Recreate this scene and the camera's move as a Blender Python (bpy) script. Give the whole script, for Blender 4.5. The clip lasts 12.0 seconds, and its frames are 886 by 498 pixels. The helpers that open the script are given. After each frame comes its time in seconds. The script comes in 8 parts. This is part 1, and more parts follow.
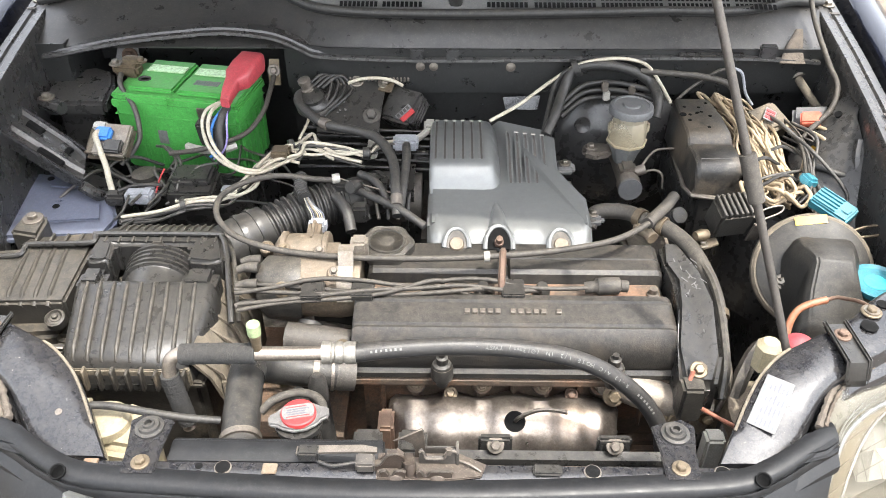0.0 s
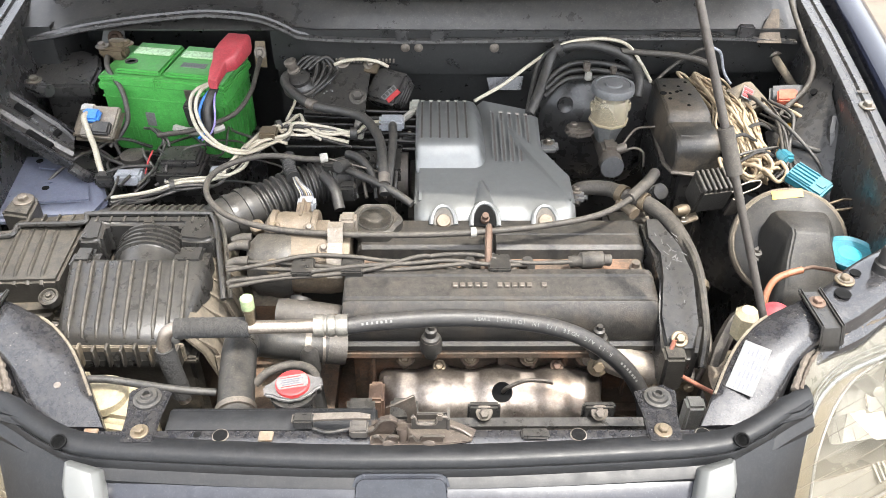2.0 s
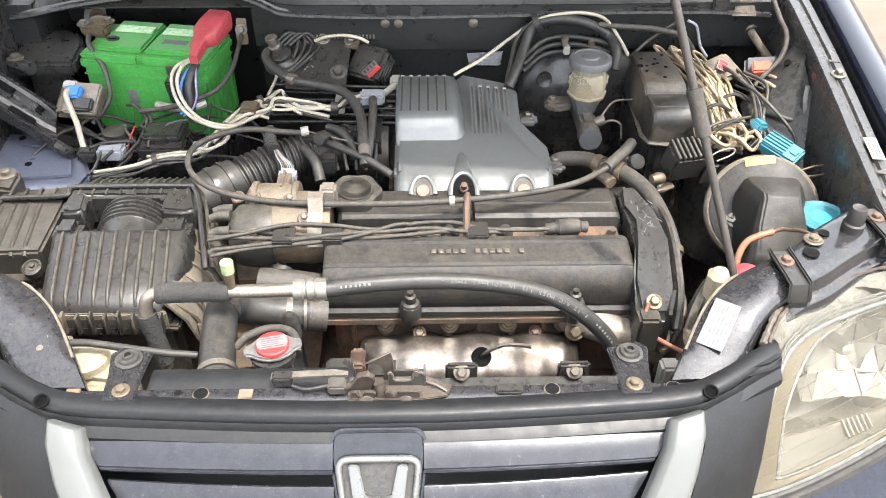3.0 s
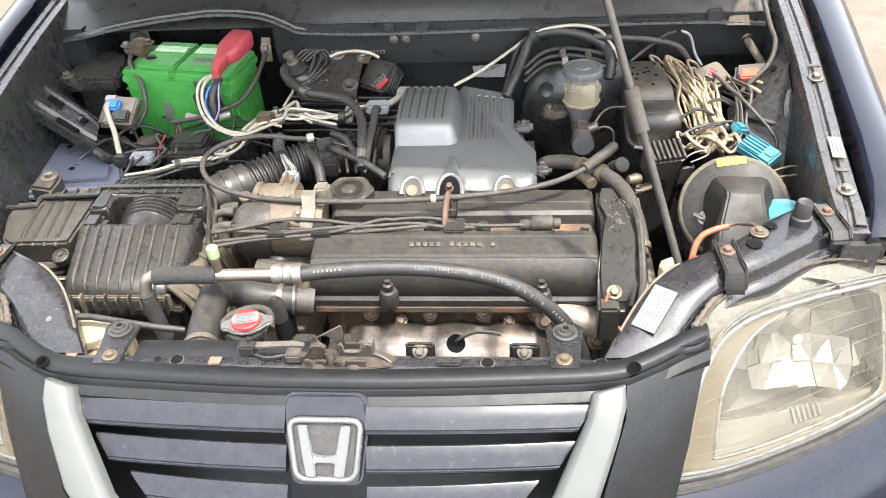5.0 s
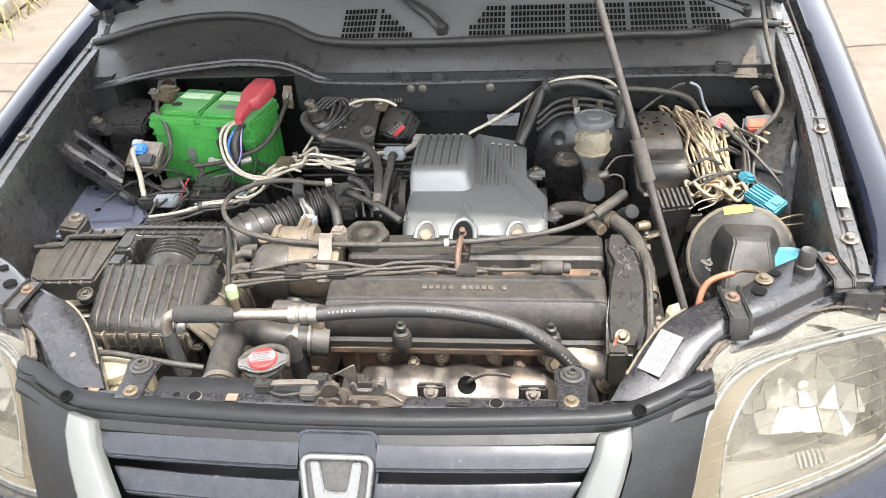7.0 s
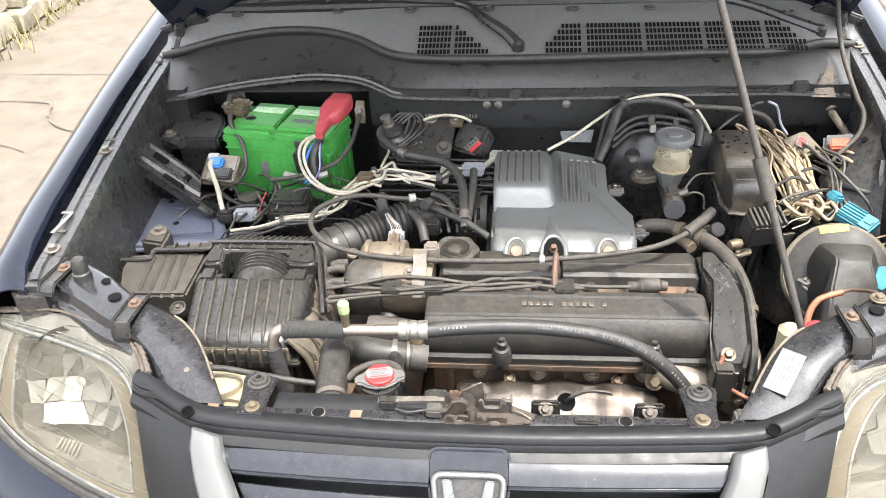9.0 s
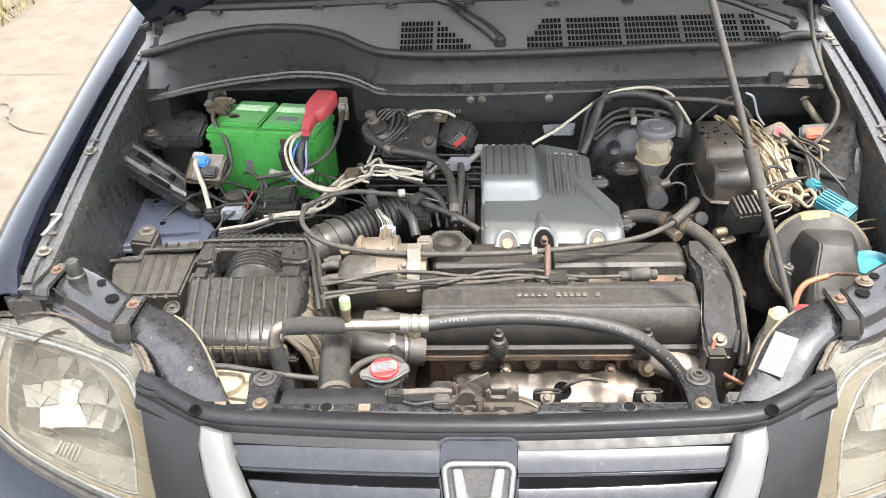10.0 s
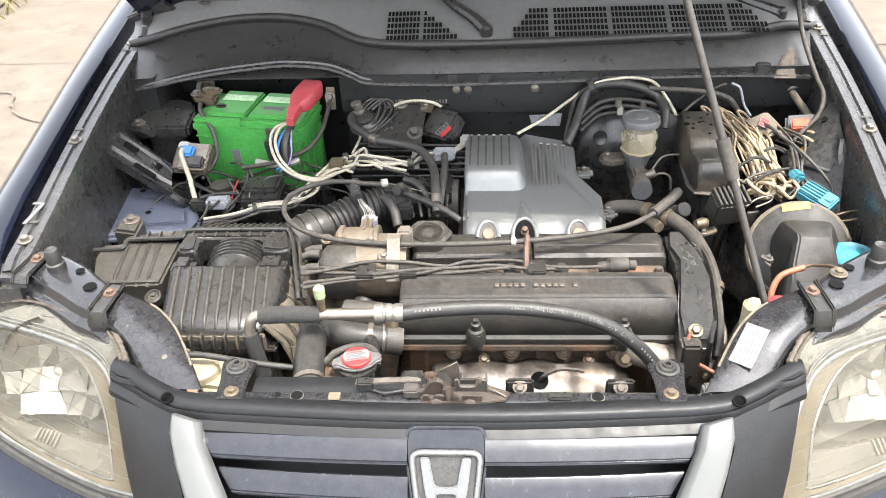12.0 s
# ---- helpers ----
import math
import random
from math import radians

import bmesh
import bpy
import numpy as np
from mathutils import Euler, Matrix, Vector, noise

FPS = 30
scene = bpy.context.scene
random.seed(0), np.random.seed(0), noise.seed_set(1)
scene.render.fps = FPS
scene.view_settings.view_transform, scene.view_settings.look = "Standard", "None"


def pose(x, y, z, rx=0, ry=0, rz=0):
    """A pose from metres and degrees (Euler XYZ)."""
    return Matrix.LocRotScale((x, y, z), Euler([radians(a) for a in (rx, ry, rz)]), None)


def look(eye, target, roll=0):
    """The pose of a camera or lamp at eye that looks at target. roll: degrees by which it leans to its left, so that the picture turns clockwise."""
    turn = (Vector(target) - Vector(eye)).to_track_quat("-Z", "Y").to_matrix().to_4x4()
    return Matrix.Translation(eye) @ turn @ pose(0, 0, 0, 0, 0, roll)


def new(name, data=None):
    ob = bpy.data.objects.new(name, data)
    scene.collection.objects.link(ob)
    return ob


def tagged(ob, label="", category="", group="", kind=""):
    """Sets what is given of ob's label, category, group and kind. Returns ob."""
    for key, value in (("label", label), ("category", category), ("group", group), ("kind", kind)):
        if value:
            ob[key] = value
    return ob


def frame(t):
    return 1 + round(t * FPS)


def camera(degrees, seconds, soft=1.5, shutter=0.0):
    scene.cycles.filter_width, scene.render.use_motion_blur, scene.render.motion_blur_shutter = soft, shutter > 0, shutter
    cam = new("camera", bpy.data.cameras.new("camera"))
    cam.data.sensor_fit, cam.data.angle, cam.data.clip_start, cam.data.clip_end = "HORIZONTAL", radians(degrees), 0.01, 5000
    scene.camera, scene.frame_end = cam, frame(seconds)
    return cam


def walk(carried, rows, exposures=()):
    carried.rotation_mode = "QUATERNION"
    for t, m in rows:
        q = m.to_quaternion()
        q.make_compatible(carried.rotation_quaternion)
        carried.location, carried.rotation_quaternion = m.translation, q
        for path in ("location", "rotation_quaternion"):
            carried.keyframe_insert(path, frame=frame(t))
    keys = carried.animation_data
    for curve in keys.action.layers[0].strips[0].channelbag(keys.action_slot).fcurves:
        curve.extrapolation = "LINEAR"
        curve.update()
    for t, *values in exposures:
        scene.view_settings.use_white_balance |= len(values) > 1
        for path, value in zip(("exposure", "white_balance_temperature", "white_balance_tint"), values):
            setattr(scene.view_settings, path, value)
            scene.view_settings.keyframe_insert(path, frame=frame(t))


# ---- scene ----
cam = camera(56.0, 12.0, soft=0.65)
PATH = [
    (0, (0.041, -0.538, 1.663), (0.021, 1.038, 0.432), 0.1),
    (0.5, (0.037, -0.548, 1.67), (0.011, 1.023, 0.433), 0.2),
    (1, (0.032, -0.558, 1.67), (0.018, 1.006, 0.423), 0.3),
    (1.5, (0.031, -0.562, 1.667), (0.04, 0.997, 0.415), 0.6),
    (2, (0.034, -0.569, 1.667), (0.056, 0.988, 0.412), 0.5),
    (2.5, (0.036, -0.577, 1.657), (0.101, 0.961, 0.38), 0.9),
    (3, (0.052, -0.607, 1.649), (0.094, 0.94, 0.383), 0.4),
    (3.5, (0.128, -0.666, 1.665), (0.068, 0.9, 0.422), -1.3),
    (3.7, (0.154, -0.694, 1.664), (0.07, 0.874, 0.425), -1.8),
    (5.5, (0.23, -0.709, 1.67), (0.043, 0.883, 0.473), -4.2),
    (6, (0.234, -0.715, 1.677), (0.055, 0.895, 0.504), -3.9),
    (6.5, (0.239, -0.722, 1.682), (0.059, 0.907, 0.536), -3.7),
    (7, (0.235, -0.734, 1.686), (0.018, 0.904, 0.559), -4.0),
    (7.5, (0.225, -0.747, 1.687), (-0.041, 0.882, 0.558), -4.9),
    (7.7, (0.216, -0.75, 1.689), (-0.049, 0.882, 0.563), -4.7),
    (9.3, (0.046, -0.744, 1.701), (-0.131, 0.917, 0.602), -2.9),
    (9.5, (0.041, -0.74, 1.704), (-0.119, 0.921, 0.602), -2.8),
    (10, (0.012, -0.764, 1.706), (-0.092, 0.894, 0.593), -2.6),
    (10.5, (0.002, -0.769, 1.703), (-0.109, 0.879, 0.575), -2.5),
    (11, (0.012, -0.77, 1.704), (-0.11, 0.876, 0.575), -2.7),
    (11.5, (0.035, -0.77, 1.708), (-0.084, 0.878, 0.581), -2.6),
    (12, (0.064, -0.765, 1.706), (-0.065, 0.879, 0.574), -2.9),
]
walk(cam, [(t, look(eye, target, roll)) for t, eye, target, roll in PATH])

# ---- light ----
SUN_DIR = Vector((-0.27, 0.22, -1.0)).normalized()   # the way the sunlight travels
world = bpy.data.worlds.new("sky")
scene.world = world
world.use_nodes = True
wn = world.node_tree
sky = wn.nodes.new("ShaderNodeTexSky")
sky.sky_type, sky.sun_disc = "NISHITA", False
sky.sun_elevation = math.asin(-SUN_DIR.z)
sky.sun_rotation = math.atan2(-SUN_DIR.x, -SUN_DIR.y)
sky.dust_density, sky.air_density = 3.0, 1.0
haze = wn.nodes.new("ShaderNodeHueSaturation")   # a hazy, paler sky
haze.inputs["Saturation"].default_value, haze.inputs["Value"].default_value = 0.26, 1.9
wn.links.new(sky.outputs[0], haze.inputs["Color"])
wn.links.new(haze.outputs[0], wn.nodes["Background"].inputs[0])
wn.nodes["Background"].inputs[1].default_value = 0.15
sun_data = bpy.data.lights.new("sun", "SUN")
sun_data.energy, sun_data.angle, sun_data.color = 2.0, radians(0.6), (1.0, 0.955, 0.87)
sun = new("sun", sun_data)
sun.matrix_world = look((2, -2, 5), Vector((2, -2, 5)) + SUN_DIR)
scene.view_settings.exposure = 2.13


# ---- materials ----
def mat(name, col, rough=0.5, metal=0.0, var=0.25, scale=60.0, bump=0.12, dust=0.0, dust_col=(0.26, 0.225, 0.175), coat=0.0, stain=None, stain_amt=0.0, chips=0.0, spec=0.5, grit=0.42):
    """A worn surface: grain and larger blotches in the colour, fine relief, dust on the faces that look up, stains of another colour."""
    m = bpy.data.materials.new(name)
    m.use_nodes = True
    t = m.node_tree
    nd, ln = t.nodes, t.links
    b = nd["Principled BSDF"]
    co = nd.new("ShaderNodeTexCoord")

    def noise_at(s, detail=4.0, r=0.6):
        n = nd.new("ShaderNodeTexNoise")
        n.inputs["Scale"].default_value, n.inputs["Detail"].default_value, n.inputs["Roughness"].default_value = s, detail, r
        ln.new(co.outputs["Object"], n.inputs["Vector"])
        return n.outputs["Fac"]

    def ramp(src, a, c):
        r = nd.new("ShaderNodeMapRange")
        r.inputs["From Min"].default_value, r.inputs["From Max"].default_value = a, c
        ln.new(src, r.inputs["Value"])
        return r.outputs["Result"]

    def mix(fac, a, c):
        x = nd.new("ShaderNodeMix")
        x.data_type = "RGBA"
        if isinstance(fac, float):
            x.inputs["Factor"].default_value = fac
        else:
            ln.new(fac, x.inputs["Factor"])
        for v, k in ((a, "A"), (c, "B")):
            sock = [i for i in x.inputs if i.name == k and i.type == "RGBA"][0]
            if isinstance(v, tuple):
                sock.default_value = (*v[:3], 1)
            else:
                ln.new(v, sock)
        return [o for o in x.outputs if o.type == "RGBA"][0]

    def mul(a, c):
        x = nd.new("ShaderNodeMath")
        x.operation = "MULTIPLY"
        for v, s in ((a, x.inputs[0]), (c, x.inputs[1])):
            if isinstance(v, float):
                s.default_value = v
            else:
                ln.new(v, s)
        return x.outputs[0]

    lo, hi = tuple(c * (1 - var) for c in col), tuple(min(1, c * (1 + var)) for c in col)
    out = mix(ramp(noise_at(scale), 0.3, 0.7), lo, hi)
    big = ramp(noise_at(scale / 7, 3.0), 0.35, 0.65)
    out = mix(mul(big, var), out, lo)
    if stain:
        out = mix(mul(ramp(noise_at(scale / 4, 6.0, 0.7), 0.5, 0.62), stain_amt), out, stain)
    if grit:
        fine = ramp(noise_at(scale * 7, 3.0, 0.7), 0.36, 0.64)
        out = mix(mul(fine, grit), out, tuple(c * 0.35 for c in col))
        streak = ramp(noise_at(scale * 2.3, 7.0, 0.8), 0.52, 0.60)
        out = mix(mul(streak, grit * 0.6), out, tuple(min(1, c * 1.7 + 0.012) for c in col))
    rsrc = None
    if dust:
        g = nd.new("ShaderNodeNewGeometry")
        sx = nd.new("ShaderNodeSeparateXYZ")
        ln.new(g.outputs["Normal"], sx.inputs[0])
        up = ramp(sx.outputs["Z"], -0.2, 0.9)
        film = ramp(noise_at(scale * 0.9, 10.0, 0.8), 0.40, 0.80)
        specks = ramp(noise_at(scale * 9, 3.0, 0.6), 0.60, 0.68)
        d = mul(mul(up, film), dust)
        out = mix(d, out, dust_col)
        out = mix(mul(mul(up, specks), min(0.8, dust * 1.2)), out, dust_col)
        rsrc = d
    if chips:
        out = mix(mul(ramp(noise_at(scale * 1.6, 6.0, 0.75), 0.66, 0.70), chips), out, (0.42, 0.38, 0.32))
    ln.new(out, b.inputs["Base Color"])
    rr = nd.new("ShaderNodeMapRange")
    ln.new(noise_at(scale / 2, 5.0), rr.inputs["Value"])
    rr.inputs["From Min"].default_value, rr.inputs["From Max"].default_value = 0.3, 0.7
    rr.inputs["To Min"].default_value, rr.inputs["To Max"].default_value = max(0.04, rough - 0.1), min(1, rough + 0.1)
    ro = rr.outputs[0]
    if rsrc is not None:
        a = nd.new("ShaderNodeMath")
        a.operation, a.use_clamp = "ADD", True
        ln.new(ro, a.inputs[0])
        ln.new(mul(rsrc, 0.6), a.inputs[1])
        ro = a.outputs[0]
    ln.new(ro, b.inputs["Roughness"])
    b.inputs["Metallic"].default_value = metal
    b.inputs["Specular IOR Level"].default_value = spec
    b.inputs["Coat Weight"].default_value = coat
    b.inputs["Coat Roughness"].default_value = 0.08
    if bump:
        bp = nd.new("ShaderNodeBump")
        bp.inputs["Strength"].default_value, bp.inputs["Distance"].default_value = bump, 0.002
        ln.new(noise_at(scale * 4, 5.0), bp.inputs["Height"])
        ln.new(bp.outputs["Normal"], b.inputs["Normal"])
    return m


PAINT = mat("navy_paint", (0.006, 0.0075, 0.014), 0.10, 0.0, 0.15, 90, 0.01, 0.02, spec=0.27, coat=0.05, grit=0.1)
PAINT_BAY = mat("bay_paint", (0.027, 0.027, 0.0275), 0.28, 0.0, 0.3, 90, 0.12, 0.18, chips=0.4)
PAINT_SUPPORT = mat("support_paint", (0.014, 0.0145, 0.017), 0.15, 0.0, 0.15, 110, 0.04, 0.10, chips=0.5, spec=0.55)
STRIP = mat("black_trim_plastic", (0.008, 0.0085, 0.0095), 0.42, 0.0, 0.2, 90, 0.08, 0.03, spec=0.24)
TRAY_BLUE = mat("blue_tray_paint", (0.085, 0.096, 0.135), 0.35, 0.0, 0.2, 90, 0.08, 0.15)
PLASTIC = mat("black_plastic", (0.018, 0.0177, 0.0172), 0.30, 0.0, 0.2, 120, 0.16, 0.15, spec=0.4)
PLASTIC_DUSTY = mat("dusty_black_plastic", (0.026, 0.0245, 0.022), 0.40, 0.0, 0.35, 90, 0.25, 0.34, spec=0.3)
PLASTIC_GREY = mat("grey_cowl_plastic", (0.115, 0.115, 0.113), 0.5, 0.0, 0.12, 120, 0.15, 0.25)
CASTBLACK = mat("black_wrinkle_paint", (0.0215, 0.0207, 0.0195), 0.38, 0.0, 0.25, 110, 0.26, 0.24, dust_col=(0.22, 0.19, 0.15), spec=0.30, stain=(0.07, 0.054, 0.04), stain_amt=0.3)
RUBBER = mat("rubber", (0.021, 0.0208, 0.0205), 0.47, 0.0, 0.3, 90, 0.15, 0.22, spec=0.3)
RUBBER_DUSTY = mat("dusty_rubber", (0.040, 0.0365, 0.0325), 0.55, 0.0, 0.3, 120, 0.2, 0.30, spec=0.22)
HOSE_NEW = mat("new_hose_rubber", (0.022, 0.0215, 0.0215), 0.44, 0.0, 0.25, 120, 0.1, 0.16, spec=0.28)
SILVER = mat("silver_cover_paint", (0.145, 0.150, 0.148), 0.38, 0.45, 0.08, 90, 0.05, 0.16, grit=0.12)
HEATSHIELD = mat("stained_steel_shield", (0.21, 0.182, 0.158), 0.36, 0.9, 0.2, 30, 0.12, 0.12, stain=(0.20, 0.13, 0.085), stain_amt=0.55)
ALU = mat("dirty_cast_aluminium", (0.23, 0.205, 0.175), 0.5, 0.5, 0.3, 60, 0.35, 0.4, stain=(0.14, 0.10, 0.06), stain_amt=0.6)
ALU_TAN = mat("oily_tan_aluminium", (0.135, 0.106, 0.075), 0.55, 0.3, 0.45, 60, 0.35, 0.4, stain=(0.11, 0.075, 0.045), stain_amt=0.7)
ENGINE = mat("grimy_engine_metal", (0.088, 0.066, 0.049), 0.65, 0.2, 0.4, 45, 0.5, 0.35, dust_col=(0.3, 0.2, 0.13), stain=(0.22, 0.11, 0.06), stain_amt=0.6)
DARK = mat("dark_grimy_metal", (0.046, 0.041, 0.036), 0.6, 0.1, 0.35, 45, 0.3, 0.25)
STEEL = mat("zinc_steel", (0.21, 0.19, 0.16), 0.42, 0.85, 0.3, 200, 0.15, 0.2, stain=(0.12, 0.08, 0.05), stain_amt=0.4)
STEEL_DARK = mat("dark_steel", (0.16, 0.14, 0.12), 0.5, 0.7, 0.3, 120, 0.2, 0.3)
RUST = mat("rusty_steel", (0.105, 0.062, 0.042), 0.7, 0.3, 0.35, 90, 0.3, 0.25)
# grime of the hidden bay surfaces, made pale to lift the deep shade in gaps
GRIME_LIFTED = mat("shade_lifting_bay_grime", (0.24, 0.21, 0.175), 0.8, 0.0, 0.4, 30, 0.4, 0.3)
LATCH = mat("greasy_latch_steel", (0.036, 0.025, 0.0185), 0.55, 0.2, 0.35, 90, 0.3, 0.3)
BRASS = mat("yellow_zinc", (0.13, 0.10, 0.065), 0.5, 0.6, 0.3, 200, 0.15, 0.3)
GREEN = mat("green_battery_case", (0.045, 0.25, 0.045), 0.45, 0.0, 0.16, 60, 0.08, 0.26)
RED = mat("red_rubber_boot", (0.30, 0.035, 0.045), 0.48, 0.0, 0.2, 60, 0.1, 0.14)
WHITE = mat("white_plastic", (0.28, 0.27, 0.24), 0.45, 0.0, 0.1, 80, 0.05, 0.3)
CREAM = mat("cream_plastic", (0.27, 0.23, 0.15), 0.5, 0.0, 0.2, 60, 0.1, 0.3, stain=(0.16, 0.11, 0.06), stain_amt=0.4)
PAPER = mat("label_paper", (0.115, 0.115, 0.113), 0.7, 0.0, 0.05, 60, 0.02, 0.1)
INK = mat("grey_ink", (0.075, 0.08, 0.095), 0.6, 0.0, 0.1, 60, 0.0)
INK_RED = mat("red_ink", (0.30, 0.022, 0.022), 0.5, 0.0, 0.1, 60, 0.0)
INK_BLUE = mat("blue_ink", (0.08, 0.15, 0.38), 0.5, 0.0, 0.1, 60, 0.0)
WIRE_WHITE = mat("white_wire", (0.36, 0.33, 0.26), 0.5, 0.0, 0.25, 60, 0.05, 0.25, stain=(0.17, 0.13, 0.085), stain_amt=0.55)
WIRE_TAN = mat("grimy_cream_wire", (0.31, 0.235, 0.145), 0.6, 0.0, 0.35, 60, 0.1, 0.3, stain=(0.16, 0.12, 0.08), stain_amt=0.5)
WIRE_BLACK = mat("black_wire", (0.028, 0.027, 0.026), 0.5, 0.0, 0.3, 60, 0.1, 0.35)
ORANGE = mat("orange_loom", (0.24, 0.092, 0.045), 0.5, 0.0, 0.2, 60, 0.1, 0.2)
BLUE = mat("turquoise_plastic", (0.025, 0.16, 0.205), 0.4, 0.0, 0.15, 60, 0.05, 0.15)
BLUE_CONN = mat("blue_connector", (0.03, 0.16, 0.48), 0.45, 0.0, 0.1, 60, 0.05)
YELLOW = mat("yellow_label", (0.52, 0.31, 0.02), 0.5, 0.0, 0.1, 60, 0.0)
BAND = mat("silver_grille_paint", (0.086, 0.088, 0.084), 0.42, 0.0, 0.05, 20, 0.0, 0.0, spec=0.35, grit=0.04)
BADGE = mat("satin_badge_silver", (0.15, 0.15, 0.146), 0.3, 0.6, 0.05, 30, 0.0, 0.02, grit=0.05)
REFLECTOR = mat("lamp_mirror", (0.40, 0.39, 0.36), 0.36, 1.0, 0.03, 3, 0.0, grit=0.0)
PAINT_WALL = mat("firewall_paint", (0.016, 0.0165, 0.0165), 0.34, 0.0, 0.2, 90, 0.08, 0.07, chips=0.25)
CAP_GREY = mat("grey_cap_plastic", (0.075, 0.077, 0.080), 0.5, 0.0, 0.15, 120, 0.1, 0.2)
LOWER_TANK = mat("stained_grey_plastic", (0.095, 0.098, 0.096), 0.5, 0.0, 0.25, 60, 0.1, 0.3)
FOAM = mat("black_foam_sleeve", (0.02, 0.02, 0.02), 0.95, 0.0, 0.4, 300, 1.0, 0.2)
LAMP_CREAM = mat("yellowed_lamp_housing", (0.092, 0.079, 0.056), 0.4, 0.0, 0.12, 30, 0.03, spec=0.3, grit=0.05)
GREYCONN = mat("grey_connector", (0.22, 0.23, 0.25), 0.5, 0.0, 0.15, 60, 0.05, 0.2)
SEALANT = mat("dirty_foam_strip", (0.105, 0.086, 0.062), 0.9, 0.0, 0.4, 60, 0.5, 0.3)
AIRBOX = mat("dirt_caked_plastic", (0.026, 0.0235, 0.020), 0.50, 0.0, 0.35, 60, 0.4, 0.28, spec=0.3, stain=(0.15, 0.118, 0.08), stain_amt=0.7)
MUD = mat("brown_weatherstrip", (0.058, 0.046, 0.036), 0.9, 0.0, 0.35, 90, 0.8, 0.4)


def clear(name, col, rough, alpha_tint=0.25):
    """A clear pane: thin, mostly see-through, with a coated gloss and a slight body of its own colour."""
    m = bpy.data.materials.new(name)
    m.use_nodes = True
    nd, ln = m.node_tree.nodes, m.node_tree.links
    b = nd["Principled BSDF"]
    b.inputs["Base Color"].default_value = (*col, 1)
    b.inputs["Roughness"].default_value = rough
    tr = nd.new("ShaderNodeBsdfTransparent")
    tr.inputs[0].default_value = (1.0, 0.985, 0.955, 1)
    n = nd.new("ShaderNodeTexNoise")
    n.inputs["Scale"].default_value, n.inputs["Detail"].default_value = 14, 6
    co = nd.new("ShaderNodeTexCoord")
    ln.new(co.outputs["Object"], n.inputs["Vector"])
    r = nd.new("ShaderNodeMapRange")
    r.inputs["From Min"].default_value, r.inputs["From Max"].default_value = 0.3, 0.75
    r.inputs["To Min"].default_value, r.inputs["To Max"].default_value = alpha_tint * 0.6, alpha_tint * 1.4
    ln.new(n.outputs["Fac"], r.inputs["Value"])
    mx = nd.new("ShaderNodeMixShader")
    ln.new(r.outputs[0], mx.inputs[0])
    ln.new(tr.outputs[0], mx.inputs[1])
    ln.new(b.outputs[0], mx.inputs[2])
    ln.new(mx.outputs[0], nd["Material Output"].inputs[0])
    return m


LENS = clear("yellowed_clear_lens", (0.14, 0.13, 0.105), 0.10, 0.15)
GLASS = clear("windscreen_glass", (0.30, 0.36, 0.42), 0.05, 0.75)
TANK = clear("milky_reservoir_plastic", (0.29, 0.255, 0.185), 0.35, 0.6)

# ---- building helpers ----
WHERE = {}


def thing(name, label, category, at=(0, 0, 0), group="", kind=""):
    ob = new(name)
    ob.location = at
    ob.empty_display_size = 0.05
    WHERE[ob.name] = Vector(at)
    return tagged(ob, label, category, group, kind)


def part(name, bm, material, parent=None, label="", sharp=38):
    """Links a bmesh, in world metres, as one mesh under a thing or under a part."""
    bmesh.ops.recalc_face_normals(bm, faces=bm.faces)
    for e in bm.edges:
        if len(e.link_faces) == 2 and e.calc_face_angle(0) > radians(sharp):
            e.smooth = False
    for f in bm.faces:
        f.smooth = True
    me = bpy.data.meshes.new(name)
    bm.to_mesh(me)
    bm.free()
    for mm in (material if isinstance(material, (list, tuple)) else (material,)):
        me.materials.append(mm)
    ob = new(name, me)
    if parent is not None:
        ob.parent = parent
        ob.matrix_parent_inverse = Matrix.Translation(-WHERE.get(parent.name, Vector()))
    if label:
        ob["label"] = label
    return ob


def lone(name, bm, material, label, category, group="", kind="", sharp=38):
    return tagged(part(name, bm, material, None, "", sharp), label, category, group, kind)


def soften(bm, width, seg=2, angle=30, geom=None):
    ed = [e for e in (geom or bm.edges) if len(e.link_faces) == 2 and e.calc_face_angle(0) > radians(angle)]
    if ed and width > 0:
        bmesh.ops.bevel(bm, geom=ed, offset=width, segments=seg, affect="EDGES", clamp_overlap=True)
    return bm


def join(bm, other, m=None):
    """Adds other to bm, at the pose m."""
    if m is not None:
        bmesh.ops.transform(other, matrix=m, verts=other.verts)
    me = bpy.data.meshes.new("tmp")
    other.to_mesh(me)
    other.free()
    bm.from_mesh(me)
    bpy.data.meshes.remove(me)
    return bm


def box(x0, x1, y0, y1, z0, z1, bevel=0.003, m=None, taper=0.0, seg=2):
    bm = bmesh.new()
    bmesh.ops.create_cube(bm, size=1)
    for v in bm.verts:
        k = 1 - taper if v.co.z > 0 else 1
        v.co = Vector(((x0 + x1) / 2 + v.co.x * (x1 - x0) * k, (y0 + y1) / 2 + v.co.y * (y1 - y0) * k, z0 if v.co.z < 0 else z1))
    soften(bm, bevel, seg)
    if m is not None:
        bmesh.ops.transform(bm, matrix=m, verts=bm.verts)
    return bm


